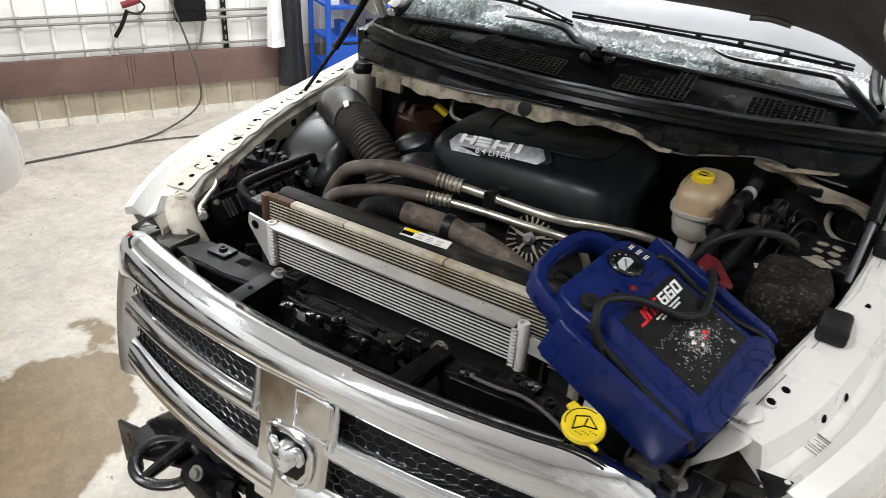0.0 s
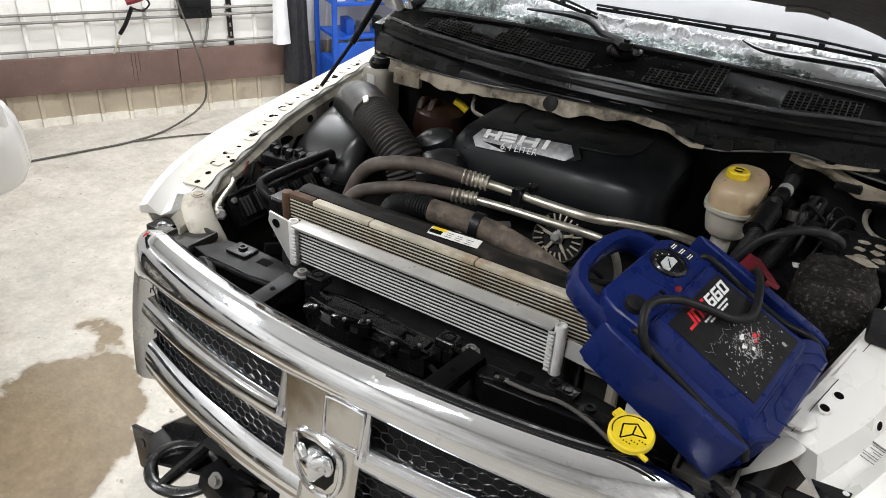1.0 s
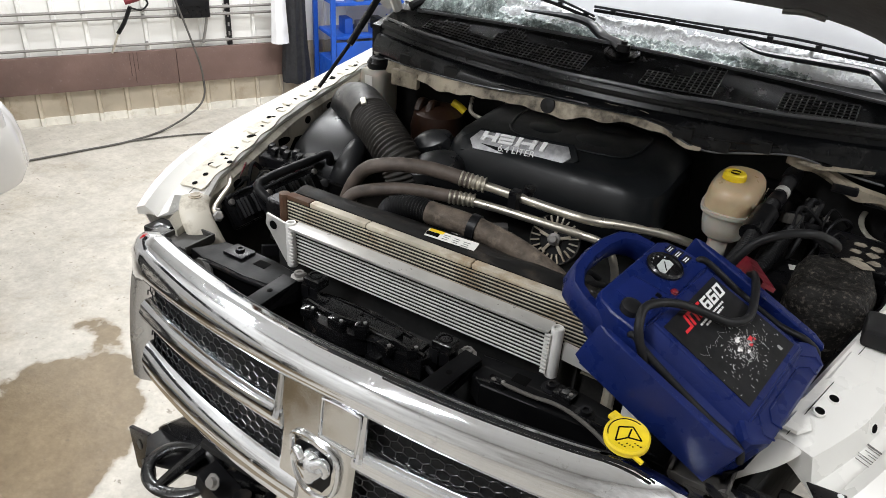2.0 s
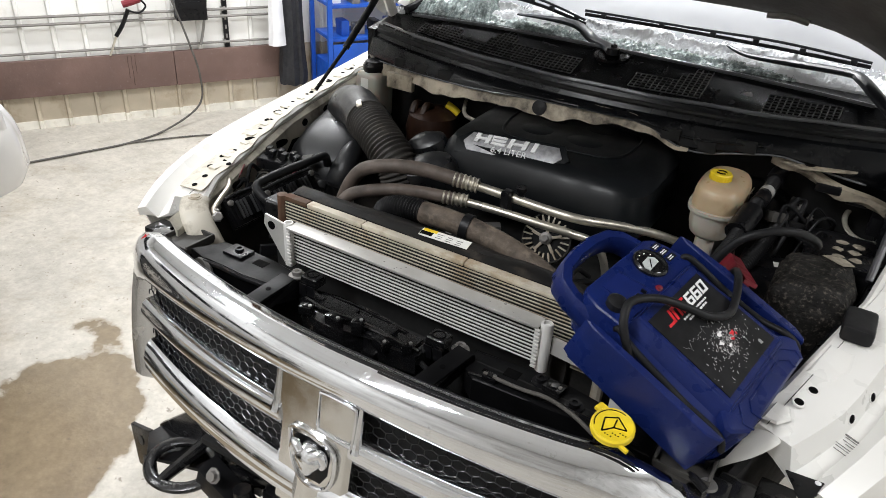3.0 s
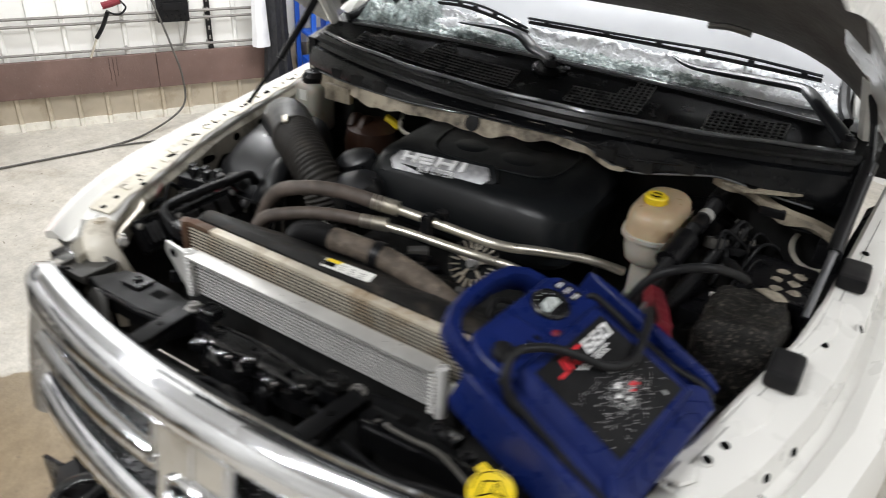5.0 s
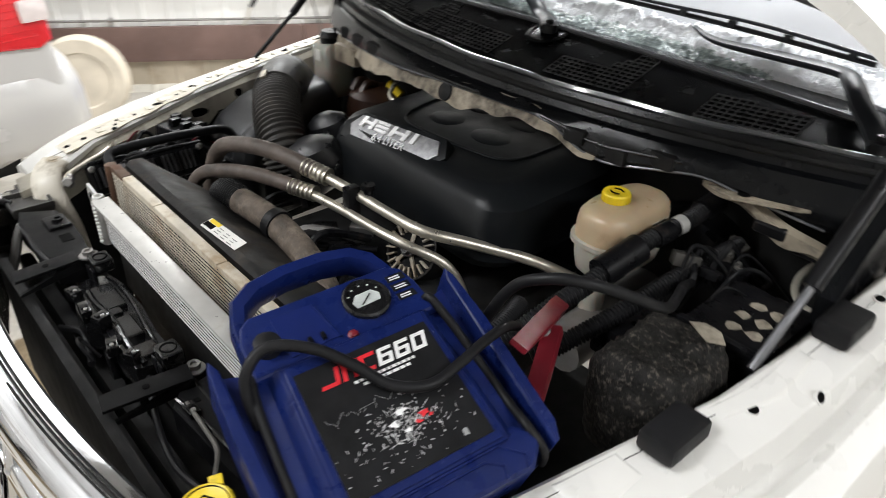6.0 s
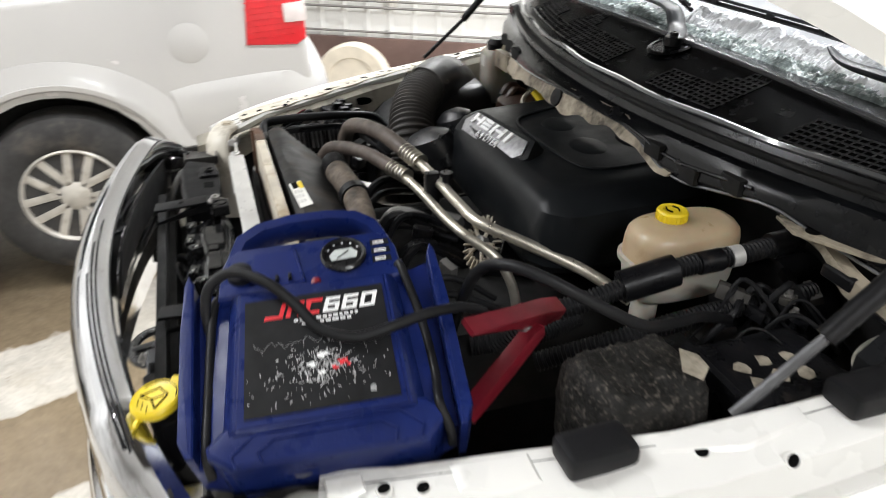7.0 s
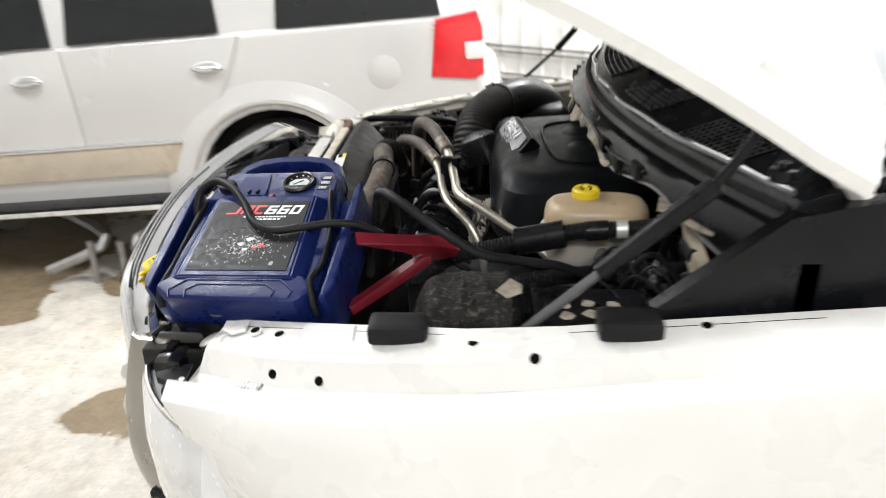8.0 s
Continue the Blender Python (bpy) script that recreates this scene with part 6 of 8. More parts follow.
    tube(bm, [(0.499, 0.085, 1.13), (0.495, 0.09, 1.06), (0.47, 0.11, 0.98), (0.45, 0.12, 0.85)], 0.026, 14)
    part("washer_neck", bm, BLACK_PLASTIC, truck)
    bm = BM()
    tube(bm, [(0.47, 0.1, 1.1), (0.42, 0.12, 1.105), (0.36, 0.15, 1.09), (0.3, 0.16, 1.075), (0.22, 0.165, 1.07)], 0.004, 8)
    part("washer_line", bm, HOSE_GREY, truck)
    # alternator
    m = Matrix.Translation((0.082, 0.755, 1.062)) @ pose(0, 0, 0, 62, 0, 8)
    bm = BM()
    lathe(bm, [(0.03, 0.03), (0.062, 0.03), (0.066, 0.02), (0.066, -0.08), (0.05, -0.09), (0, -0.09), (0, 0.0), (0.03, 0.0)], m, 24)
    alt = part("alternator", bm, BLACK_METAL, truck)
    for k in range(22):
        bm = BM()
        rbox(bm, (0.05, 0, 0.034), (0.024, 0.0042, 0.011), 0.0015, m @ pose(0, 0, 0, 0, 0, k * 360 / 22) @ pose(0, 0, 0, 0, 0, 14))
        part("fin", bm, DIRTY_ALLOY, alt)
    for k in range(5):
        bm = BM()
        rbox(bm, (0.027, 0, 0.036), (0.03, 0.008, 0.006), 0.002, m @ pose(0, 0, 0, 0, 0, k * 72 + 20))
        part("spoke", bm, DIRTY_ALLOY, alt)
    bm = BM()
    lathe(bm, [(0.0, 0.03), (0.016, 0.03), (0.016, 0.046), (0.009, 0.048), (0.009, 0.056), (0, 0.056)], m, 16)
    part("pulley_nut", bm, STEEL, alt)
    bm = BM()
    tube(bm, [m @ Vector((0.064 * math.cos(a), 0.064 * math.sin(a), 0.03)) for a in [radians(15 * q) for q in range(25)]], 0.0025, 6, 1)
    part("rim", bm, HORN, alt)
    # battery and the dusty cover ahead of it
    bm = BM()
    rbox(bm, (0.735, 0.908, 1.095), (0.15, 0.2, 0.2), 0.03, None, 4)
    bat = part("battery", bm, BLACK_PLASTIC, truck, "dusty black battery with warning stickers")
    for x, y, w in ((0.715, 0.86, 0.03), (0.75, 0.86, 0.028), (0.71, 0.9, 0.03), (0.745, 0.9, 0.032), (0.715, 0.94, 0.032), (0.75, 0.938, 0.03)):
        bm = BM()
        q = Matrix.Translation((x + 0.018, y, 1.1954)) @ pose(0, 0, 0, 0, 0, random.uniform(-20, 25))
        prism(bm, [(w * random.uniform(0.35, 0.55) * math.cos(a), 0.014 * random.uniform(0.5, 1.1) * math.sin(a)) for a in [math.pi / 4 + 2 * math.pi * k / 7 for k in range(7)]], 0, 0.001, q)
        part("sticker", bm, STICKER, bat)
    bm = BM()
    rbox(bm, (0.735, 0.815, 1.193), (0.145, 0.014, 0.016), 0.004)
    part("retainer", bm, BLACK_PLASTIC, bat)
    rows = []
    rnd = random.Random(5)
    for k in range(27):
        y = 0.604 + 0.19 * k / 26
        g = 0.06 * max(0.0, 1 - k / 5) ** 2 + 0.05 * max(0.0, (k - 22) / 4) ** 2
        pts = []
        for a in range(44):
            q = 2 * math.pi * a / 44
            rough = rnd.uniform(-0.003, 0.003) + 0.003 * math.sin(q * 5 + y * 60)
            pts.append(Vector((0.708 + (0.08 - g + rough) * math.copysign(abs(math.cos(q)) ** 0.55, math.cos(q)), y, 1.12 + (0.1 - g + rough + 0.08 * (y - 0.68)) * math.copysign(abs(math.sin(q)) ** 0.55, math.sin(q)))))
        rows.append(pts)
    bm = BM()
    loft(bm, rows)
    sleeve = part("battery_sleeve", bm, DUST_COVER, truck, "felted black cover thick with pale dust")
    bm = BM()
    prism(bm, [(-0.03, -0.012), (0.02, -0.02), (0.034, 0.004), (0.006, 0.02), (-0.02, 0.012)], 0, 0.002, Matrix.Translation((0.735, 0.772, 1.226)) @ pose(0, 0, 0, -6, 0, -20))
    part("torn_label", bm, STICKER, sleeve)
    bm = BM()
    rbox(bm, (0.59, 0.84, 1.1), (0.11, 0.14, 0.06), 0.008)
    jb = part("fuse_box", bm, BLACK_PLASTIC, truck)
    bm = BM()
    slab(bm, Matrix.Translation((0.622, 0.862, 1.1305)) @ pose(0, 0, 0, 0, 0, 15), 0.022, 0.024, 0.001)
    part("sticker", bm, LABEL, jb)
    # wiring looms and hoses at the driver's side
    for pts, r, pitch in (([(0.46, 0.6, 1.1), (0.5, 0.66, 1.17), (0.52, 0.76, 1.205), (0.53, 0.9, 1.24), (0.54, 1.0, 1.25), (0.545, 1.08, 1.262)], 0.016, 0.007), ([(0.5, 0.66, 1.08), (0.555, 0.78, 1.14), (0.585, 0.93, 1.18), (0.61, 1.1, 1.2)], 0.016, 0.007), ([(0.3, 0.85, 1.0), (0.33, 0.74, 1.0), (0.3, 0.62, 0.98)], 0.02, 0.007)):
        bm = BM()
        ribbed(bm, pts, r, 0.0015, pitch, 12)
        part("wiring_loom", bm, RUBBER, truck)
    for p, q, r in (((0.519, 0.79, 1.214), (0.53, 0.88, 1.236), 0.027), ((0.534, 0.92, 1.243), (0.538, 0.96, 1.247), 0.019), ((0.543, 1.05, 1.258), (0.546, 1.1, 1.264), 0.022)):
        bm = BM()
        tube(bm, [p, q], r, 14, smooth=False)
        part("hose_joint", bm, BLACK_PLASTIC, truck)
    bm = BM()
    tube(bm, [(0.539, 0.975, 1.2485), (0.5405, 0.995, 1.25)], 0.018, 14, smooth=False)
    part("clamp_band", bm, ALUMINIUM, truck)
    bm = BM()
    prism(bm, [(0.545, 1.045), (0.6, 1.03), (0.7, 1.08), (0.74, 1.12), (0.72, 1.14), (0.6, 1.085)], 1.312, 1.318, None, 0.002)
    br = part("cowl_bracket", bm, FLANGE_PAINT, truck, "cream bracket with a round hole")
    bm = BM()
    lathe(bm, [(0, 0), (0.012, 0), (0.012, 0.002), (0, 0.002)], Matrix.Translation((0.61, 1.058, 1.3175)), 12)
    part("hole", bm, INK_AND_HOLE, br)
    rows = []
    for k in range(21):
        f = k / 20
        x, y, z = 0.52 + 0.3 * f, 1.08 - 0.015 * f, 1.316 - 0.072 * f ** 1.2 + 0.006 * math.sin(f * 9)
        rows.append([Vector((x, y, z)), Vector((x, y - 0.004, z - 0.02 - 0.009 * math.sin(f * 14))), Vector((x, y + 0.01, z - 0.026)), Vector((x, y + 0.02, z + 0.004))])
    bm = BM()
    loft(bm, rows)
    fl = part("cowl_flange", bm, FLANGE_PAINT, truck, "cream flange beside the cowl")
    for c, q in (((0.665, 1.075, 1.265), (0.06, 0.02, 0.022)), ((0.735, 1.085, 1.245), (0.05, 0.02, 0.018))):
        bm = BM()
        rbox(bm, c, q, 0.008, None, 3)
        part("clip", bm, BLACK_METAL, fl)
    # plugs, terminals and wires between the reservoir and the battery
    rng = random.Random(11)
    for k in range(16):
        x, y = rng.uniform(0.565, 0.69), rng.uniform(0.95, 1.1)
        m = pose(x, y, rng.uniform(1.13, 1.21), rng.uniform(-25, 25), rng.uniform(-25, 25), rng.uniform(0, 180))
        q = rng.uniform(0.022, 0.045)
        bm = BM()
        rbox(bm, (0, 0, 0), (q, q * 0.65, q * 0.6), 0.003, m)
        rbox(bm, (q * 0.55, 0, 0.002), (q * 0.4, q * 0.4, q * 0.4), 0.002, m)
        plug = part("connector", bm, rng.choice((BLACK_PLASTIC, BLACK_PLASTIC, WET_BLACK, HORN)), truck)
        if k % 4 == 0:
            bm = BM()
            lathe(bm, [(0, 0), (0.008, 0), (0.008, 0.004), (0.005, 0.004), (0.005, 0.012), (0, 0.012)], m @ Matrix.Translation((0, 0, q * 0.3)), 6)
            part("terminal_nut", bm, STEEL, plug)
    for k in range(9):
        x, y = rng.uniform(0.56, 0.66), rng.uniform(0.86, 1.0)
        bm = BM()
        tube(bm, [(x, y, 1.1), (x + rng.uniform(-0.02, 0.04), y + 0.05, rng.uniform(1.18, 1.24)), (x + rng.uniform(-0.02, 0.08), y + 0.1, rng.uniform(1.17, 1.22)), (x + rng.uniform(0.0, 0.09), y + 0.16, 1.12)], rng.choice((0.0025, 0.004, 0.006)), 8)
        part("wire", bm, RUBBER, truck)
    # pale ring round the opening in the tower
    bm = BM()
    ring = [(0.782 + 0.06 * math.cos(a), 1.14 + 0.1 * math.sin(a), 1.18 + 0.01 * math.sin(a)) for a in [radians(-10 + 13 * k) for k in range(24)]]
    tube(bm, ring, 0.007, 10, 2, squash=0.5)
    part("tower_ring", bm, APRON_PAINT, truck, "grimy cream ring in the wheel tower")
    # rubber stops on the driver's fender
    for y in (0.6, 0.95):
        bm = BM()
        rbox(bm, (flange_x(y) + 0.028, y - 0.01, flange_z(y) + 0.008), (0.058, 0.095, 0.034), 0.015, seg=4)
        part("hood_stop", bm, RUBBER, truck, "black rubber hood stop")
    # control modules along the passenger apron, fins turned to the engine
    for y0, y1, x, zc, h, n in ((0.385, 0.575, -0.572, 1.1, 0.07, 13), (0.31, 0.405, -0.622, 1.085, 0.075, 7)):
        m = pose(x, (y0 + y1) / 2, zc, 0, 0, 90) @ pose(0, 0, 0, -32, 0, 0)
        w = y1 - y0
        bm = BM()
        rbox(bm, (0, 0, 0), (w, 0.03, h), 0.007, m)
        rbox(bm, (0, 0.012, 0), (w * 1.05, 0.012, h * 1.12), 0.005, m)
        box = part("control_module", bm, BLACK_PLASTIC, truck, "black finned control module")
        for k in range(n):
            bm = BM()
            rbox(bm, (-w * 0.38 + w * 0.76 * k / (n - 1), -0.018, 0.002), (0.0048, 0.01, h * 0.66), 0.0015, m)
            part("fin", bm, STRUT_GREY if k % 4 else BLACK_METAL, box)
        for dx in (-0.45, 0.45):
            bm = BM()
            lathe(bm, [(0, 0), (0.008, 0), (0.008, 0.008), (0.0045, 0.01), (0, 0.01)], m @ Matrix.Translation((w * dx, -0.014, h * 0.36)) @ pose(0, 0, 0, 90, 0, 0), 12)
            part("boss", bm, STEEL, box)
        bm = BM()
        tube(bm, [m @ Vector((-w * 0.5, -0.008, h * 0.53)), m @ Vector((0, -0.012, h * 0.57)), m @ Vector((w * 0.5, -0.008, h * 0.53))], 0.006, 8)
        part("clip_rail", bm, BLACK_PLASTIC, box)
    bm = BM()
    tube(bm, [(-0.48, 0.345, 1.13), (-0.525, 0.335, 1.158), (-0.556, 0.346, 1.172), (-0.563, 0.39, 1.176), (-0.56, 0.479, 1.177), (-0.562, 0.564, 1.172), (-0.59, 0.648, 1.15), (-0.62, 0.69, 1.1)], 0.0115, 12)
    part("heater_hose", bm, RUBBER, truck)
    bm = BM()
    tube(bm, [(-0.801, 0.606, 1.15), (-0.801, 0.564, 1.145), (-0.769, 0.479, 1.135), (-0.738, 0.418, 1.13), (-0.687, 0.37, 1.125), (-0.655, 0.311, 1.12), (-0.627, 0.263, 1.115), (-0.604, 0.255, 1.11)], 0.0075, 12)
    pipe_line = part("pale_line", bm, PIPE, truck, "dull silver metal line")
    for p, r in (((-0.604, 0.254, 1.108), 0.014), ((-0.618, 0.262, 1.112), 0.011)):
        bm = BM()
        lathe(bm, [(0, -0.012), (r, -0.012), (r, 0.004), (r * 0.7, 0.008), (0, 0.008)], Matrix.Translation(p) @ pose(0, 0, 0, 20, 60, 0), 6)
        part("union_nut", bm, STEEL, pipe_line)
    # fuse tray, plugs and taped wires between the modules and the air box
    bm = BM()
    rbox(bm, (0, 0, 0), (0.12, 0.09, 0.03), 0.006, pose(-0.70, 0.585, 1.12, -6, 8, 24), 3)
    tray = part("fuse_tray", bm, BLACK_PLASTIC, truck, "black fuse tray with plugged connectors")
    for k in range(6):
        bm = BM()
        rbox(bm, (-0.045 + 0.018 * k, 0.015 - 0.025 * (k % 2), 0.022), (0.015, 0.03, 0.026), 0.003, pose(-0.70, 0.585, 1.12, -6, 8, 24))
        part("relay", bm, BLACK_METAL if k % 2 else BLACK_PLASTIC, tray)
    for k in range(22):
        x, y = random.uniform(-0.73, -0.6), random.uniform(0.4, 0.66)
        bm = BM()
        m = pose(x, y, random.uniform(1.05, 1.12), random.uniform(-25, 25), random.uniform(-25, 25), random.uniform(0, 180))
        q = random.uniform(0.02, 0.042)
        rbox(bm, (0, 0, 0), (q, q * 0.6, q * 0.55), 0.003, m)
        rbox(bm, (q * 0.6, 0, 0), (q * 0.35, q * 0.4, q * 0.4), 0.002, m)
        part("connector", bm, random.choice((BLACK_PLASTIC, BLACK_METAL, BLACK_PLASTIC, HORN)), truck)
    for k in range(16):
        x, y = random.uniform(-0.74, -0.6), random.uniform(0.36, 0.55)
        bm = BM()
        tube(bm, [(x, y, 1.06), (x + random.uniform(-0.03, 0.05), y + 0.05, 1.12 + random.uniform(-0.01, 0.03)), (x + random.uniform(-0.03, 0.06), y + 0.1, 1.1 + random.uniform(-0.02, 0.03)), (x + random.uniform(-0.05, 0.08), y + 0.16, 1.05)], random.choice((0.0022, 0.003, 0.0055)), 8)
        part("wire", bm, RED_PLASTIC if k in (3, 9) else RUBBER, truck)
    for k in range(26):
        x, y = random.uniform(-0.6, -0.4), random.uniform(0.3, 0.6)
        if k > 14:
            x, y = random.uniform(-0.35, 0.25), random.uniform(0.5, 0.72)
        bm = BM()
        rbox(bm, (0, 0, 0), (random.uniform(0.02, 0.06), random.uniform(0.015, 0.04), random.uniform(0.015, 0.04)), 0.004, pose(x, y, random.uniform(1.0, 1.09), random.uniform(-20, 20), random.uniform(-20, 20), random.uniform(0, 90)))
        part("connector", bm, random.choice((BLACK_PLASTIC, BLACK_METAL, BLACK_PLASTIC, STEEL)), truck)
    for k in range(10):
        x = random.uniform(-0.3, 0.25)
        bm = BM()
        tube(bm, [(x, 0.5, 0.95), (x + random.uniform(-0.06, 0.06), 0.58, random.uniform(1.02, 1.1)), (x + random.uniform(-0.1, 0.1), 0.7, random.uniform(1.0, 1.08))], random.uniform(0.006, 0.014), 8)
        part("line", bm, random.choice((RUBBER, BLACK_PLASTIC, STEEL)), truck)
    # plain near-black block, shade between the engine parts put into its colour
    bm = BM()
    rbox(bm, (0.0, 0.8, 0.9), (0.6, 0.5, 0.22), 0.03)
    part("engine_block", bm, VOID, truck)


STICKER = material("old_sticker", (0.3, 0.265, 0.21), 0.7, vary=0.3, scale=60, dirt=(0.1, 0.08, 0.06), dirt_amount=0.4, dirt_scale=50)
bay_fillers()


def wipers():
    for arm, blade in (([(0.03, 1.17, 1.468), (0.0, 1.2, 1.472), (-0.06, 1.24, 1.474), (-0.11, 1.262, 1.496), (-0.17, 1.285, 1.5), (-0.23, 1.298, 1.497), (-0.343, 1.3, 1.492)], [(-0.12, 1.315, 1.497), (-0.29, 1.35, 1.52), (-0.42, 1.362, 1.525), (-0.66, 1.345, 1.505)]),
                       ([(0.761, 1.164, 1.432), (0.735, 1.188, 1.45), (0.695, 1.22, 1.472), (0.655, 1.265, 1.492), (0.62, 1.292, 1.498), (0.486, 1.3, 1.496), (0.364, 1.302, 1.495), (0.3, 1.32, 1.508)], [(0.66, 1.34, 1.512), (0.427, 1.345, 1.518), (0.185, 1.35, 1.52), (-0.137, 1.348, 1.518)])):
        bm = BM()
        tube(bm, arm, lambda u: 0.023 - 0.006 * u if u < 0.75 else 0.0185 - 0.05 * (u - 0.75), 12, squash=0.5)
        w = part("wiper", bm, WIPER, truck, "black windscreen wiper")
        bm = BM()
        tube(bm, blade, 0.0055, 6)
        part("blade", bm, RUBBER, w)
        bm = BM()
        tube(bm, [Vector(p) + Vector((0, -0.006, 0.012 + 0.006 * (i == 1))) for i, p in enumerate(blade)], 0.004, 6)
        part("blade_frame", bm, WIPER, w)
        ends = [Vector(p) for p in spline([Vector(p) for p in blade], 4)]
        for p in ends[1:-1:2]:
            bm = BM()
            rbox(bm, p + Vector((0, -0.003, 0.006)), (0.016, 0.012, 0.014), 0.002)
            part("blade_claw", bm, WIPER, w)
        bm = BM()
        lathe(bm, [(0.019, 0), (0.019, 0.018), (0.009, 0.02), (0.009, 0.028), (0.004, 0.028), (0.004, 0.024), (0, 0.024)], Matrix.Translation(Vector(arm[0]) + Vector((0, 0, -0.008))), 16)
        part("pivot_nut", bm, BLACK_METAL, w)


wipers()


def frost():
    """Crusted snow over glassy ice along the foot of the windscreen."""
    def glass(y):
        return 1.47 + 0.69 * (y - 1.32)

    def band(x0, x1, n, lo, hi, thick, seed, fine):
        rows = []
        for k in range(n + 1):
            x = x0 + (x1 - x0) * k / n
            a, b = lo(x), hi(x)
            end = min(1.0, 8 * k / n, 8 * (n - k) / n)
            pts = []
            for j in range(12):
                f = j / 11
                y = a + (b - a) * f + 0.004 * noise.noise(Vector((x * 60, f * 6, seed)))
                h = thick * math.sin(math.pi * min(1, max(0, f))) ** 0.6 * (0.65 + 0.6 * noise.noise(Vector((x * 22, f * 3, seed + 1)))) * end + fine * noise.noise(Vector((x * 110, f * 14, seed + 2))) + fine * 0.6 * noise.noise(Vector((x * 240, f * 30, seed + 3)))
                pts.append(Vector((x, y, glass(y) + max(0.001, h))))
            rows.append(pts + [Vector((x, p.y, p.z - 0.014)) for p in pts[::-1]])
        bm = BM()
        loft(bm, rows)
        return bm

    def mid(x):
        return 1.318 + 0.012 * noise.noise(Vector((x * 5, 3, 0))) - 0.03 * max(0.0, x - 0.3)
    bm = band(-0.62, 0.72, 420, lambda x: mid(x) - 0.012, lambda x: mid(x) + 0.055 + 0.02 * noise.noise(Vector((x * 7, 0, 0))), 0.02, 5, 0.006)
    rng = random.Random(4)
    for k in range(260):
        x = rng.uniform(-0.62, 0.7)
        y = mid(x) + 0.04 + abs(rng.gauss(0, 0.012))
        bmesh.ops.create_icosphere(bm, subdivisions=1, radius=rng.uniform(0.0015, 0.0035), matrix=Matrix.Translation((x, y, glass(y) + 0.004)))
    tagged(part("snow", bm, SNOW, None, smooth=25), "crusted white snow along the windscreen foot", "snow", kind="stuff")
    bm = band(-0.66, 0.5, 380, lambda x: 1.272, lambda x: mid(x) + 0.006, 0.014, 9, 0.005)
    tagged(part("ice", bm, ICE, None, smooth=25), "grey-green glassy ice under the snow crust", "ice", kind="stuff")
    bm = band(-0.73, -0.42, 110, lambda x: 1.275, lambda x: 1.375 + 0.05 * math.sin((x + 0.73) / 0.31 * math.pi), 0.045, 14, 0.007)
    tagged(part("ice", bm, ICE, None, smooth=25), "thick lump of grey-green slush on the windscreen", "ice", kind="stuff")


ICE = material("ice", (0.34, 0.4, 0.39), 0.22, vary=0.5, scale=45, bump=0.8, bump_scale=90, dirt=(0.75, 0.78, 0.78), dirt_amount=0.35, dirt_scale=60)
ICE.node_tree.nodes["Principled BSDF"].inputs["Transmission Weight"].default_value = 0.2


SNOW = material("snow", (0.92, 0.94, 0.97), 0.6, vary=0.06, scale=60, bump=0.5, bump_scale=120, dirt=(0.5, 0.56, 0.6), dirt_amount=0.05, dirt_scale=40)
frost()


# ---- jump starter ----
JS = frame_of((0.694, 0.286, 1.161), (0.143, 0.987, 0.071), (-0.914, 0.104, 0.392))


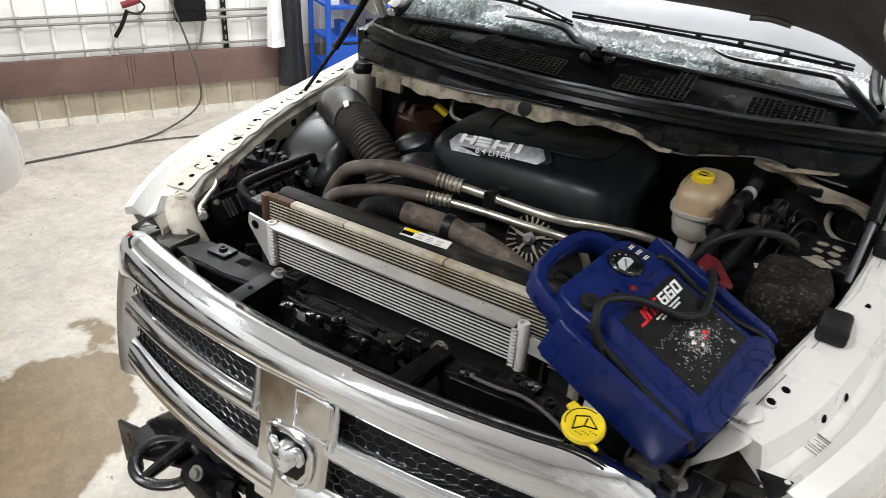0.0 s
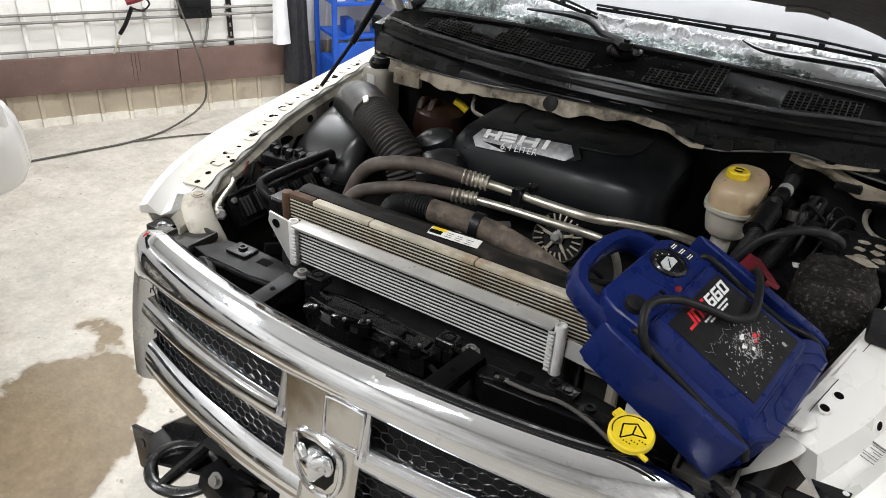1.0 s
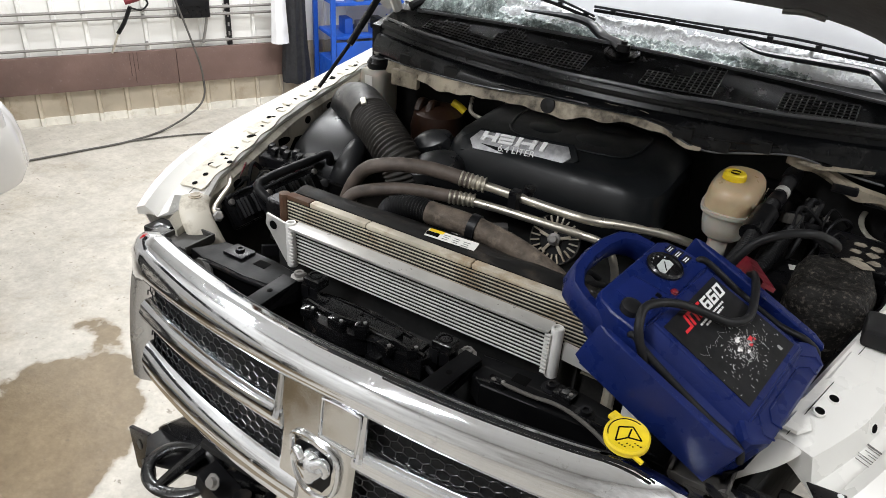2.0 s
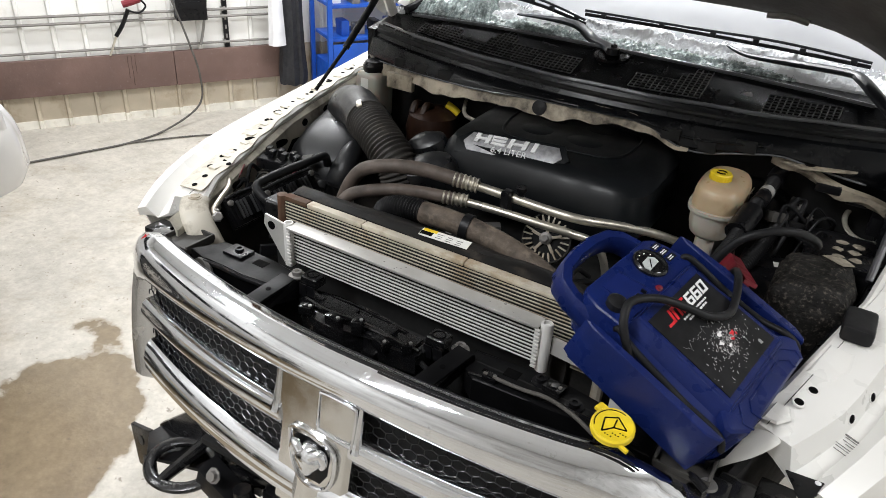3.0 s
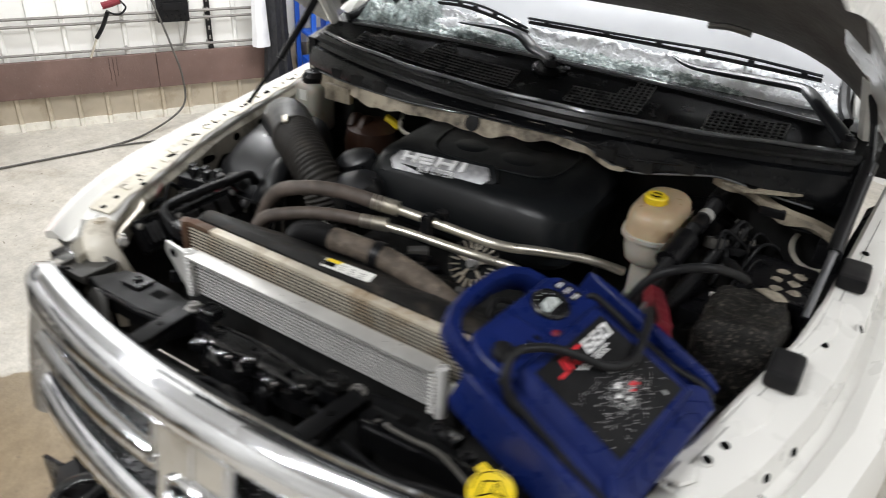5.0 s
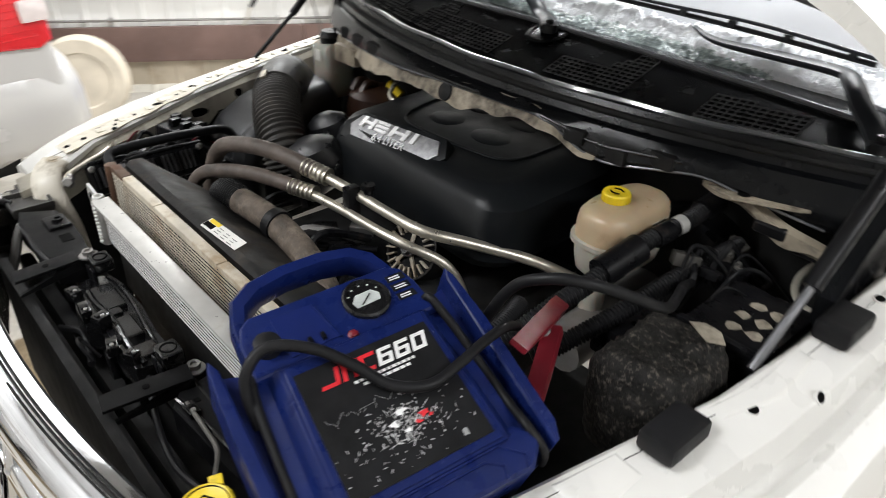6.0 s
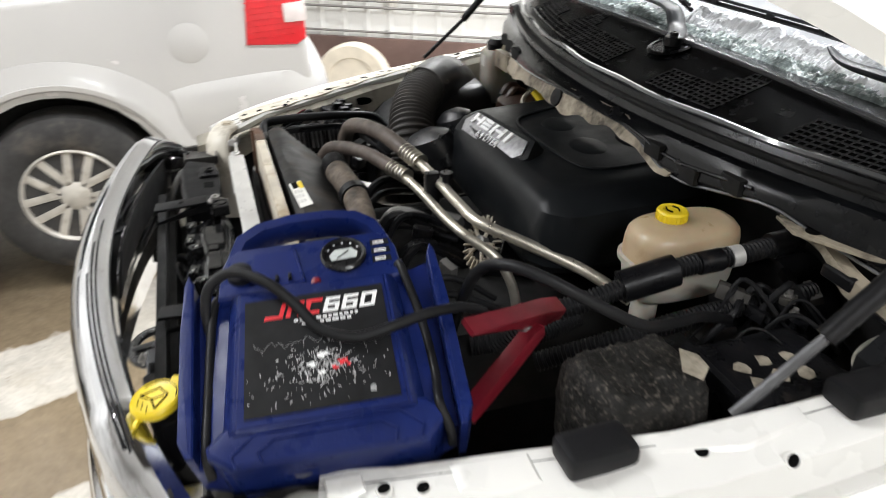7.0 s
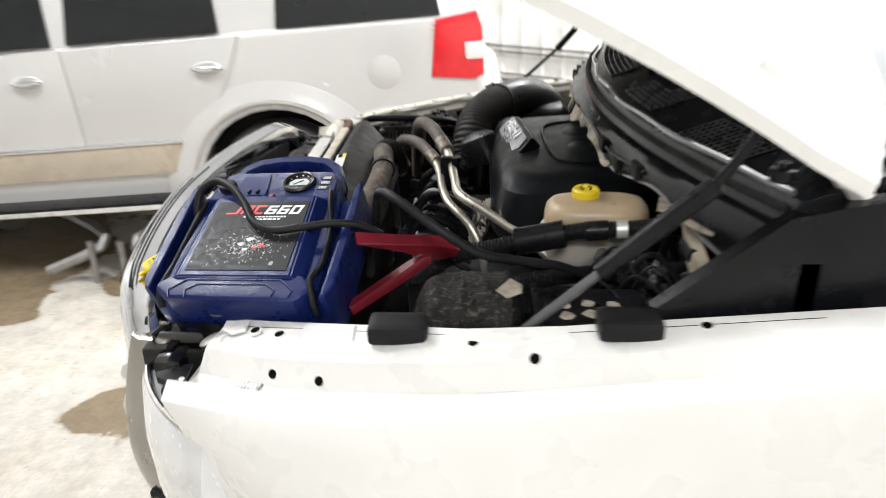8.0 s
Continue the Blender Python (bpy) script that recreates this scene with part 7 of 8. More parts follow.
def jump_starter():
    js = thing("jump_starter", None, "blue plastic jump starter pack lying on the radiator and fender", "jump starter", m=JS)

    def add(name, bm, mat, parent=js, label=""):
        return part(name, bm, mat, parent, label, local=True)

    bm = BM()
    prism(bm, [(-0.13, 0.0), (0.13, 0.0), (0.152, 0.035), (0.145, 0.2), (0.132, 0.285), (-0.132, 0.285), (-0.145, 0.2), (-0.152, 0.035)], -0.078, 0.018, None, 0.01, 3)
    body = add("body", bm, BLUE)
    # sloping face with slanted flanks
    bm = BM()
    low = [(-0.135, 0.03), (0.13, 0.03), (0.12, 0.252), (-0.122, 0.252)]
    high = [(-0.112, 0.04), (0.106, 0.04), (0.1, 0.244), (-0.102, 0.244)]
    loft(bm, [[Vector((x, y, 0.012)) for x, y in low], [Vector((x, y, 0.034)) for x, y in [((a[0] + b[0]) / 2, (a[1] + b[1]) / 2) for a, b in zip(low, high)]], [Vector((x, y, 0.042)) for x, y in high]])
    bmesh.ops.bevel(bm, geom=bm.edges[:], offset=0.003, segments=2, affect="EDGES")
    add("face_plate", bm, BLUE, body)
    # head with the gauge, sloping back
    head = Matrix.Translation((0, 0.285, 0.0)) @ pose(0, 0, 0, -8, 0, 0)
    bm = BM()
    prism(bm, [(-0.134, -0.045), (0.13, -0.045), (0.126, 0.012), (0.118, 0.04), (0.1, 0.052), (-0.106, 0.052), (-0.122, 0.04), (-0.132, 0.012)], -0.06, 0.027, head, 0.007, 3)
    add("head", bm, BLUE, body)
    # handle: a flat arch over a slim opening
    outer = [(-0.131, 0.29), (-0.127, 0.35), (-0.114, 0.386), (-0.082, 0.407), (-0.03, 0.416), (0.03, 0.416), (0.077, 0.407), (0.106, 0.384), (0.12, 0.348), (0.126, 0.29)]
    inner = [(-0.106, 0.29), (-0.103, 0.346), (-0.095, 0.366), (-0.07, 0.382), (-0.028, 0.39), (0.028, 0.39), (0.066, 0.382), (0.087, 0.364), (0.096, 0.344), (0.1, 0.29)]
    bm = BM()
    rows = []
    for o, i in zip(outer, inner):
        c, h = (Vector(o) + Vector(i)) / 2, (Vector(o) - Vector(i)) / 2
        rows.append([Vector((c.x + h.x * a, c.y + h.y * a, -0.02 + b)) for a, b in ((-1, -0.02), (-0.6, -0.028), (0.6, -0.028), (1, -0.02), (1, 0.012), (0.6, 0.02), (-0.6, 0.02), (-1, 0.012))])
    loft(bm, rows)
    add("handle", bm, BLUE, body)
    # side wings with a cable groove between wing and body
    for s in (-1, 1):
        bm = BM()
        lift = 0.014 if s < 0 else 0.0
        prism(bm, [(s * 0.164, 0.006 + lift), (s * 0.174, 0.008 + lift), (s * 0.185, 0.032 + lift), (s * 0.184, 0.2), (s * 0.181, 0.282), (s * 0.175, 0.298), (s * 0.167, 0.28)][::s], -0.062 if s < 0 else -0.076, 0.03, None, 0.006, 3)
        add("wing", bm, BLUE, body)
        bm = BM()
        prism(bm, [(s * 0.125, 0.008), (s * 0.174, 0.022), (s * 0.172, 0.285), (s * 0.125, 0.27)][::s], -0.074, -0.004)
        add("groove", bm, DEEP_BLUE, body)
    # foot with two stepped outlines on its face
    bm = BM()
    prism(bm, [(-0.118, -0.004), (0.122, -0.008), (0.148, 0.018), (0.15, 0.03), (0.125, 0.052), (-0.125, 0.052), (-0.15, 0.03), (-0.148, 0.018)], -0.08, 0.036, None, 0.012, 3)
    foot = add("foot", bm, BLUE, body)
    for q in (1.0, 0.72):
        bm = BM()
        pts = [(-0.112 * q, -0.004), (-0.118 * q, 0.012), (-0.09 * q, 0.036 * q), (0.09 * q, 0.036 * q), (0.118 * q, 0.012), (0.112 * q, -0.004)]
        tube(bm, [(x, y, 0.0365) for x, y in pts], 0.002, 6, smooth=False)
        add("outline", bm, BLUE, foot)
    bm = BM()
    prism(bm, [(-0.1, 0.053), (0.096, 0.053), (0.094, 0.226), (-0.094, 0.226)], 0.0405, 0.0435)
    panel = add("decal", bm, DECAL, body, "scuffed black printed panel")
    rng = random.Random(7)
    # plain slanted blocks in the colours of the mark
    for k in range(6):
        x = -0.066 + k * 0.025
        bm = BM()
        sl = 0.007
        if k < 3:
            prism(bm, [(x, 0.192), (x + 0.006, 0.192), (x + 0.006 + sl, 0.216), (x + sl, 0.216)] if k else [(x - 0.004, 0.192), (x + 0.02, 0.192), (x + 0.022, 0.197), (x - 0.002, 0.197)], 0.0435, 0.0443)
            prism(bm, [(x + 0.015, 0.192), (x + 0.021, 0.192), (x + 0.021 + sl, 0.216), (x + 0.015 + sl, 0.216)] if k < 2 else [(x, 0.192), (x + 0.02, 0.192), (x + 0.0215, 0.197), (x + 0.0015, 0.197)], 0.0435, 0.0443)
            if k:
                prism(bm, [(x + 0.004, 0.211), (x + 0.026, 0.211), (x + 0.0275, 0.216), (x + 0.0055, 0.216)], 0.0435, 0.0444)
        else:
            for a, b in ((0.192, 0.1965), (0.2105, 0.215)) + (((0.202, 0.206),) if k < 5 else ()):
                prism(bm, [(x + (a - 0.192) * 0.3, a), (x + 0.02 + (a - 0.192) * 0.3, a), (x + 0.0215 + (a - 0.192) * 0.3, b), (x + 0.0015 + (a - 0.192) * 0.3, b)], 0.0435, 0.0443)
            prism(bm, [(x, 0.192), (x + 0.0055, 0.192), (x + 0.0055 + sl, 0.215), (x + sl, 0.215)], 0.0435, 0.0444)
            top = 0.206 if k < 5 else 0.215
            prism(bm, [(x + 0.0155, 0.192), (x + 0.021, 0.192), (x + 0.021 + (top - 0.192) * 0.3, top), (x + 0.0155 + (top - 0.192) * 0.3, top)], 0.0435, 0.0445)
        add("mark_block", bm, RED_INK if k < 3 else WHITE_INK, panel)
    for y, n, x in ((0.1855, 12, -0.03), (0.179, 8, -0.02)):
        bm = BM()
        for k in range(n):
            w = rng.uniform(0.004, 0.009)
            prism(bm, [(x, y - 0.0018), (x + w, y - 0.0018), (x + w, y + 0.0018), (x, y + 0.0018)], 0.0435, 0.0442)
            x += w + 0.002
        add("print_bar", bm, WHITE_INK, panel)
    # pulse line across the print
    bm = BM()
    pts, x = [], -0.085
    while x < 0.02:
        pts.append((x, 0.15 + 0.04 * (x + 0.085) + rng.choice((-0.006, 0.007, 0.003, 0, 0, 0, 0)), 0.0437))
        x += rng.uniform(0.003, 0.008)
    tube(bm, pts, 0.00028, 4, smooth=False)
    add("pulse_line", bm, GREY_INK, panel)
    # scuffs through the print
    bm = BM()
    for k in range(330):
        q = rng.random()
        x, y = (rng.gauss(0.005, 0.026), rng.gauss(0.112, 0.014)) if q < 0.65 else (rng.gauss(-0.015, 0.05), rng.gauss(0.1, 0.028))
        if not (-0.1 < x < 0.09 and 0.055 < y < 0.15):
            continue
        a = rng.gauss(0.9, 0.7)
        l = 0.0007 + 0.0017 * rng.expovariate(1.0)
        l, w = min(l, 0.008), rng.uniform(0.0003, 0.0011) * (1.8 if rng.random() < 0.12 else 1)
        n = rng.choice((5, 6, 7))
        c, s = math.cos(a), math.sin(a)
        ring = []
        for v in range(n):
            f = 2 * math.pi * v / n
            u, h = l * math.cos(f) * rng.uniform(0.6, 1.2), w * math.sin(f) * rng.uniform(0.5, 1.3)
            ring.append(bm.verts.new((x + c * u - s * h, y + s * u + c * h, 0.04385)))
        bm.faces.new(ring)
    tagged(add("scuff", bm, SCUFF, panel), kind="stuff")
    # torn remains of the coloured print
    for x, y, size, mat in ((0.004, 0.128, 0.009, WHITE_INK), (-0.012, 0.116, 0.007, WHITE_INK), (0.028, 0.114, 0.008, RED_INK), (0.018, 0.106, 0.005, RED_INK), (0.0, 0.102, 0.005, WHITE_INK), (0.036, 0.108, 0.004, RED_INK), (0.062, 0.068, 0.007, GREY_INK)):
        bm = BM()
        ring = []
        for v in range(13):
            f = 2 * math.pi * v / 13
            q = size * rng.uniform(0.3, 1.15)
            ring.append(bm.verts.new((x + q * math.cos(f), y + 0.75 * q * math.sin(f), 0.04395)))
        bm.faces.new(ring)
        add("print_patch", bm, mat, panel)
    # gauge
    gm = head @ Matrix.Translation((0.047, 0.008, 0.026))
    bm = BM()
    lathe(bm, [(0.034, -0.004), (0.034, 0.006), (0.031, 0.009), (0.0275, 0.008), (0.026, 0.003), (0, 0.003)], gm, 40)
    gauge = add("gauge", bm, GLOSS_BLACK, body, "round black volt gauge")
    bm = BM()
    prism(bm, [(-0.018, -0.01), (0.018, -0.008), (0.021, 0.002), (0.012, 0.012), (-0.012, 0.011), (-0.021, 0.0)], 0.003, 0.0042, gm)
    add("dial", bm, DIAL, gauge)
    bm = BM()
    tube(bm, [gm @ Vector((-0.01, -0.008, 0.005)), gm @ Vector((0.008, 0.006, 0.005))], 0.0009, 5, smooth=False)
    add("needle", bm, INK_AND_HOLE, gauge)
    for k in range(5):
        a = radians(30 + 30 * k)
        bm = BM()
        slab(bm, gm @ Matrix.Translation((0.0245 * math.cos(a), 0.0245 * math.sin(a), 0.0035)), 0.003, 0.002, 0.0006)
        add("tick", bm, WHITE_INK, gauge)
    for k in range(3):
        y = -0.014 + k * 0.017
        bm = BM()
        prism(bm, [(0.088, y), (0.116, y), (0.115, y + 0.012), (0.088, y + 0.012)], 0.027, 0.0278, head)
        p = add("print_patch", bm, DECAL, body)
        for j in range(2):
            bm = BM()
            prism(bm, [(0.092, y + 0.0025 + j * 0.004), (0.108 + 0.003 * (k % 2), y + 0.0025 + j * 0.004), (0.108, y + 0.0045 + j * 0.004), (0.092, y + 0.0045 + j * 0.004)], 0.0278, 0.0283, head)
            add("print_bar", bm, WHITE_INK, p)
    bm = BM()
    lathe(bm, [(0.0075, 0), (0.0075, 0.002), (0.0058, 0.003), (0.0055, 0.005), (0.003, 0.0065), (0, 0.0065)], head @ Matrix.Translation((0.004, -0.036, 0.026)), 18)
    add("button", bm, RED_PLASTIC, body, "small red push button")
    # recessed socket bay with a round black plug
    bm = BM()
    prism(bm, [(-0.082, -0.034), (-0.012, -0.03), (-0.024, 0.034), (-0.082, 0.034)], 0.025, 0.0282, head)
    bay = add("socket_bay", bm, DEEP_BLUE, body)
    bm = BM()
    tube(bm, [head @ Vector((-0.012, -0.032, 0.029)), head @ Vector((-0.024, 0.035, 0.029))], 0.0022, 6, smooth=False)
    add("bay_edge", bm, BLUE, bay)
    bm = BM()
    lathe(bm, [(0.018, 0), (0.018, 0.014), (0.013, 0.017), (0, 0.017)], head @ Matrix.Translation((-0.102, -0.006, 0.025)), 18)
    add("socket_plug", bm, RUBBER, body, "black rubber socket plug")
    for x in (-0.05, -0.032):
        bm = BM()
        rbox(bm, (x, -0.022, 0.03), (0.005, 0.01, 0.007), 0.001, head)
        add("switch", bm, BLACK_PLASTIC, bay)
    # cables: out of the head, down the grooves, and across the face
    for pts in ([(0.118, 0.262, 0.01), (0.124, 0.262, 0.034), (0.13, 0.235, 0.034), (0.142, 0.17, 0.02), (0.146, 0.09, 0.018), (0.142, 0.04, 0.034), (0.15, 0.008, 0.02), (0.152, 0.0, -0.01)],
                [(-0.124, 0.255, 0.0), (-0.136, 0.25, 0.024), (-0.144, 0.21, 0.02), (-0.15, 0.1, 0.014), (-0.152, 0.03, 0.014), (-0.15, 0.008, -0.01)],
                [(-0.148, 0.2, 0.0), (-0.15, 0.232, 0.03), (-0.14, 0.255, 0.052), (-0.108, 0.266, 0.064), (-0.062, 0.24, 0.067), (-0.025, 0.2, 0.062), (0.005, 0.158, 0.058), (0.05, 0.138, 0.056), (0.1, 0.147, 0.054), (0.15, 0.162, 0.048), (0.2, 0.175, 0.03), (0.235, 0.18, 0.0)]):
        bm = BM()
        tube(bm, pts, 0.0075 if pts[-1][0] > 0.2 else 0.0062, 12)
        part("cable", bm, RUBBER, js, "thick black rubber cable", local=True)
    return js


DIAL = material("dial_face", (0.5, 0.53, 0.52), 0.3, vary=0.1, scale=60)


DECAL = material("decal_black", (0.012, 0.012, 0.013), 0.42, vary=0.3, scale=30)
SCUFF = material("scuff_grey", (0.5, 0.5, 0.5), 0.7, vary=0.4, scale=80)
GREY_INK = material("grey_ink", (0.34, 0.35, 0.35), 0.5, vary=0.2, scale=40)
DEEP_BLUE = material("deep_blue", (0.009, 0.018, 0.11), 0.4, vary=0.2)
for dull in (DECAL, DEEP_BLUE, DUST_COVER):
    dull.node_tree.nodes["Principled BSDF"].inputs["Specular IOR Level"].default_value = 0.15
js = jump_starter()


def clamp_and_lead():
    # red jaw on the battery post, fed by the pack's lead: it belongs to the pack
    bm = BM()
    m = frame_of((0.566, 0.584, 1.228), (-0.072, 0.178, -0.048), (0.35, 0.1, 0.9))
    prism(bm, [(-0.1, 0.009), (-0.02, 0.012), (0.06, 0.018), (0.1, 0.012), (0.103, -0.012), (0.06, -0.02), (0.03, -0.022), (-0.01, -0.002), (-0.1, 0.0)], -0.014, 0.014, m, 0.004)
    low = frame_of((0.6, 0.557, 1.172), (-0.075, 0.14, 0.065), (0.0, -0.4, 0.9))
    prism(bm, [(-0.095, 0.004), (-0.02, 0.007), (0.07, 0.01), (0.085, 0.004), (0.08, -0.01), (0.0, -0.012), (-0.095, -0.014)], -0.014, 0.014, low, 0.004)
    me = mesh_of("clamp", bm)
    ob = part("clamp", me, RED_PLASTIC, js, "red plastic battery clamp")
    bm = BM()
    lathe(bm, [(0.012, -0.018), (0.012, 0.018)], m @ Matrix.Translation((0.03, -0.02, 0)), 12)
    part("pivot", bm, STEEL, ob)
    bm = BM()
    tube(bm, [(0.5, 0.5, 1.13), (0.51, 0.515, 1.22), (0.55, 0.53, 1.31), (0.6, 0.548, 1.345), (0.648, 0.585, 1.345), (0.682, 0.65, 1.31), (0.688, 0.72, 1.268), (0.665, 0.79, 1.243), (0.637, 0.86, 1.22), (0.615, 0.93, 1.185)], 0.0085, 12)
    part("lead", bm, RUBBER, js, "thick black battery lead")


clamp_and_lead()


# ---- neighbouring vehicle on a lift ----
def suv():
    X = -2.55
    ob = thing("suv", (-3.5, -1.6, FLOOR), "pale muddy sport utility vehicle standing beside the truck", "suv")
    swap = Matrix(((0, 0, 1, 0), (1, 0, 0, 0), (0, 1, 0, 0), (0, 0, 0, 1)))   # polygon x, y become y, z; depth becomes x

    def arch(yc, zc, r, n=14):
        return [(yc + r * math.cos(a), zc + r * math.sin(a)) for a in (math.pi - math.pi * k / n for k in range(n + 1))]

    lower = [(-4.35, 0.25), (-4.1, 0.2)] + [(y, max(z, 0.2)) for y, z in arch(-3.62, 0.2, 0.57)] + [(-3.0, 0.22), (-1.25, 0.22)] + [(y, max(z, 0.22)) for y, z in arch(-0.6, 0.2, 0.57)] + [(0.05, 0.3), (0.7, 0.36), (0.74, 0.6), (0.72, 1.2), (-2.9, 1.18), (-3.0, 1.16), (-4.2, 1.06), (-4.4, 0.8)]
    bm = BM()
    prism(bm, lower, X - 1.9, X, swap, 0.05, 4)
    body = part("body", bm, SILVER_PAINT, ob, "pale pearl-white body with mud along the sills")
    # flared arches
    for yc in (-3.62, -0.6):
        bm = BM()
        flare = ((0.562, -0.03), (0.564, 0.026), (0.575, 0.038), (0.6, 0.042), (0.64, 0.034), (0.69, 0.02), (0.75, 0.004), (0.75, -0.02))
        loft(bm, [[Vector((X + d, yc + r * math.cos(a), 0.19 + r * math.sin(a) * (1 - 0.06 * (r > 0.6)))) for r, d in flare] for a in [math.pi * (k - 0.4) / 29.2 for k in range(31)]])
        part("arch_flare", bm, SILVER_PAINT, body)
        bm = BM()
        lathe(bm, [(0.56, 0), (0.56, 0.02), (0, 0.02)], Matrix.Translation((X - 0.34, yc, 0.18)) @ pose(0, 0, 0, 0, 90, 0), 28)
        part("arch_liner", bm, VOID, body)
    # cabin
    def cabin(z, inset, y0, y1):
        return [Vector((X - inset, y0, z)), Vector((X - inset, y1, z)), Vector((X - 1.9 + inset, y1, z)), Vector((X - 1.9 + inset, y0, z))]
    bm = BM()
    loft(bm, [cabin(1.17, 0.02, -2.95, 0.70), cabin(1.4, 0.07, -2.6, 0.66), cabin(1.61, 0.13, -2.25, 0.6), cabin(1.67, 0.2, -2.1, 0.5), cabin(1.69, 0.4, -1.9, 0.3)])
    part("cabin", bm, SILVER_PAINT, ob)
    # side windows
    for y0, y1, name in ((-2.75, -1.86, "window"), (-1.76, -0.82, "window"), (-0.47, 0.5, "window")):
        bm = BM()
        a, b = (X - 0.012, 1.19), (X - 0.118, 1.56)
        v = [Vector((a[0], y0, a[1])), Vector((a[0], y1, a[1])), Vector((b[0], y1 - (0.06 if y1 > 0 else 0.03), b[1])), Vector((b[0], y0 + (0.2 if y0 < -2 else 0.03), b[1]))]
        loft(bm, [v, [p + Vector((0.012, 0, 0.003)) for p in v]])
        part(name, bm, DARK_GLASS, ob, "dark tinted side window")
    # door skins and handles
    for y0, y1 in ((-2.9, -1.808), (-1.8, -0.95)):
        bm = BM()
        zlow = 0.46
        prism(bm, [(y0, zlow), (y1 - (0.0 if y1 < -1 else 0.12), zlow), (y1 + (0.0 if y1 < -1 else 0.12), 0.9), (y1 + (0.0 if y1 < -1 else 0.25), 1.172), (y0, 1.165)], X, X + 0.012, swap, 0.008)
        door = part("door", bm, SILVER_PAINT, ob)
        hy = -2.06 if y1 < -1 else -0.92
        bm = BM()
        lathe(bm, [(0.07, 0), (0.06, 0.012), (0.03, 0.008), (0, 0.004)], Matrix.Translation((X + 0.012, hy, 1.0)) @ pose(0, 0, 0, 0, 90, 0) @ Matrix.Diagonal((0.55, 1.3, 1, 1)), 20)
        cup = part("handle_cup", bm, SILVER_PAINT, door)
        bm = BM()
        tube(bm, [(X + 0.02, hy - 0.09, 0.995), (X + 0.045, hy - 0.05, 1.0), (X + 0.045, hy + 0.05, 1.0), (X + 0.02, hy + 0.09, 0.995)], 0.013, 8)
        part("handle", bm, CHROME, cup)
    # fuel flap
    bm = BM()
    lathe(bm, [(0.0, 0.0), (0.1, 0.0), (0.1, 0.0015), (0.097, 0.003), (0, 0.003)], Matrix.Translation((X + 0.0, 0.14, 0.89)) @ pose(0, 0, 0, 0, 90, 0), 30)
    part("fuel_flap", bm, SILVER_PAINT, ob)
    # mud-stained cladding and sill
    bm = BM()
    rbox(bm, (X + 0.006, -2.05, 0.46), (0.03, 1.75, 0.2), 0.012)
    clad = part("cladding", bm, MUD, ob, "lower cladding brown with mud")
    bm = BM()
    rbox(bm, (X + 0.012, -2.05, 0.57), (0.035, 1.75, 0.022), 0.008)
    part("chrome_strip", bm, CHROME, clad)
    bm = BM()
    rbox(bm, (X + 0.07, -2.1, 0.2), (0.2, 1.75, 0.06), 0.018)
    rb = part("running_board", bm, BLACK_PLASTIC, ob, "black running board with a bright edge")
    bm = BM()
    rbox(bm, (X + 0.172, -2.1, 0.195), (0.012, 1.72, 0.03), 0.004)
    part("edge_strip", bm, ALUMINIUM, rb)
    # rear lamp, wrapping the corner
    bm = BM()
    prism(bm, [(0.42, 0.84), (0.68, 0.81), (0.735, 0.84), (0.74, 1.1), (0.71, 1.2), (0.47, 1.17)], X - 0.1, X + 0.016, swap, 0.02, 3)
    lamp = part("tail_lamp", bm, TAIL_RED, ob, "large red tail lamp")
    bm = BM()
    rbox(bm, (X - 0.035, 0.69, 0.98), (0.13, 0.12, 0.1), 0.02)
    part("clear_lens", bm, TAIL_CLEAR, lamp)
    for k in range(10):
        bm = BM()
        rbox(bm, (X + 0.017, 0.56, 0.87 + k * 0.03), (0.004, 0.24, 0.004), 0.001)
        part("lens_rib", bm, TAIL_RED, lamp)
    # rear bumper and the tailgate
    bm = BM()
    rows = []
    for x, y in [(q.x, q.y) for q in spline([Vector(v) for v in ((X + 0.02, 0.02, 0), (X + 0.035, 0.45, 0), (X + 0.02, 0.68, 0), (X - 0.06, 0.79, 0), (X - 0.3, 0.85, 0), (X - 1.6, 0.85, 0), (X - 1.85, 0.75, 0), (X - 1.93, 0.5, 0))], 6)]:
        rows.append([Vector((x - a, y - b, z)) for a, b, z in ((0.02, 0.03, 0.34), (0.0, 0.0, 0.4), (0.0, 0.0, 0.55), (0.008, 0.01, 0.62), (0.025, 0.03, 0.68), (0.06, 0.08, 0.71), (0.12, 0.14, 0.71), (0.12, 0.14, 0.36))])
    loft(bm, rows)
    part("rear_bumper", bm, SILVER_PAINT, ob, "pale painted rear bumper")
    # wheels
    def wheel(y):
        m = Matrix.Translation((X - 0.12, y, 0.18)) @ pose(0, 0, 0, 0, 90, 0)
        bm = BM()
        lathe(bm, [(0.26, -0.13), (0.37, -0.135), (0.425, -0.115), (0.44, -0.08), (0.442, 0.06), (0.43, 0.1), (0.385, 0.125), (0.3, 0.128), (0.265, 0.115), (0.25, 0.1)], m, 48)
        tyre = part("wheel", bm, TYRE, ob, "worn black tyre on an alloy wheel")
        bm = BM()
        lathe(bm, [(0.262, -0.1), (0.265, 0.112), (0.255, 0.122), (0.245, 0.112), (0.235, 0.06), (0.23, -0.1)], m, 40)
        part("rim", bm, RIM, tyre)
        bm = BM()
        lathe(bm, [(0.235, -0.02), (0.235, -0.03), (0, -0.03), (0, -0.02)], m, 30)
        part("brake_disc", bm, BLACK_METAL, tyre)
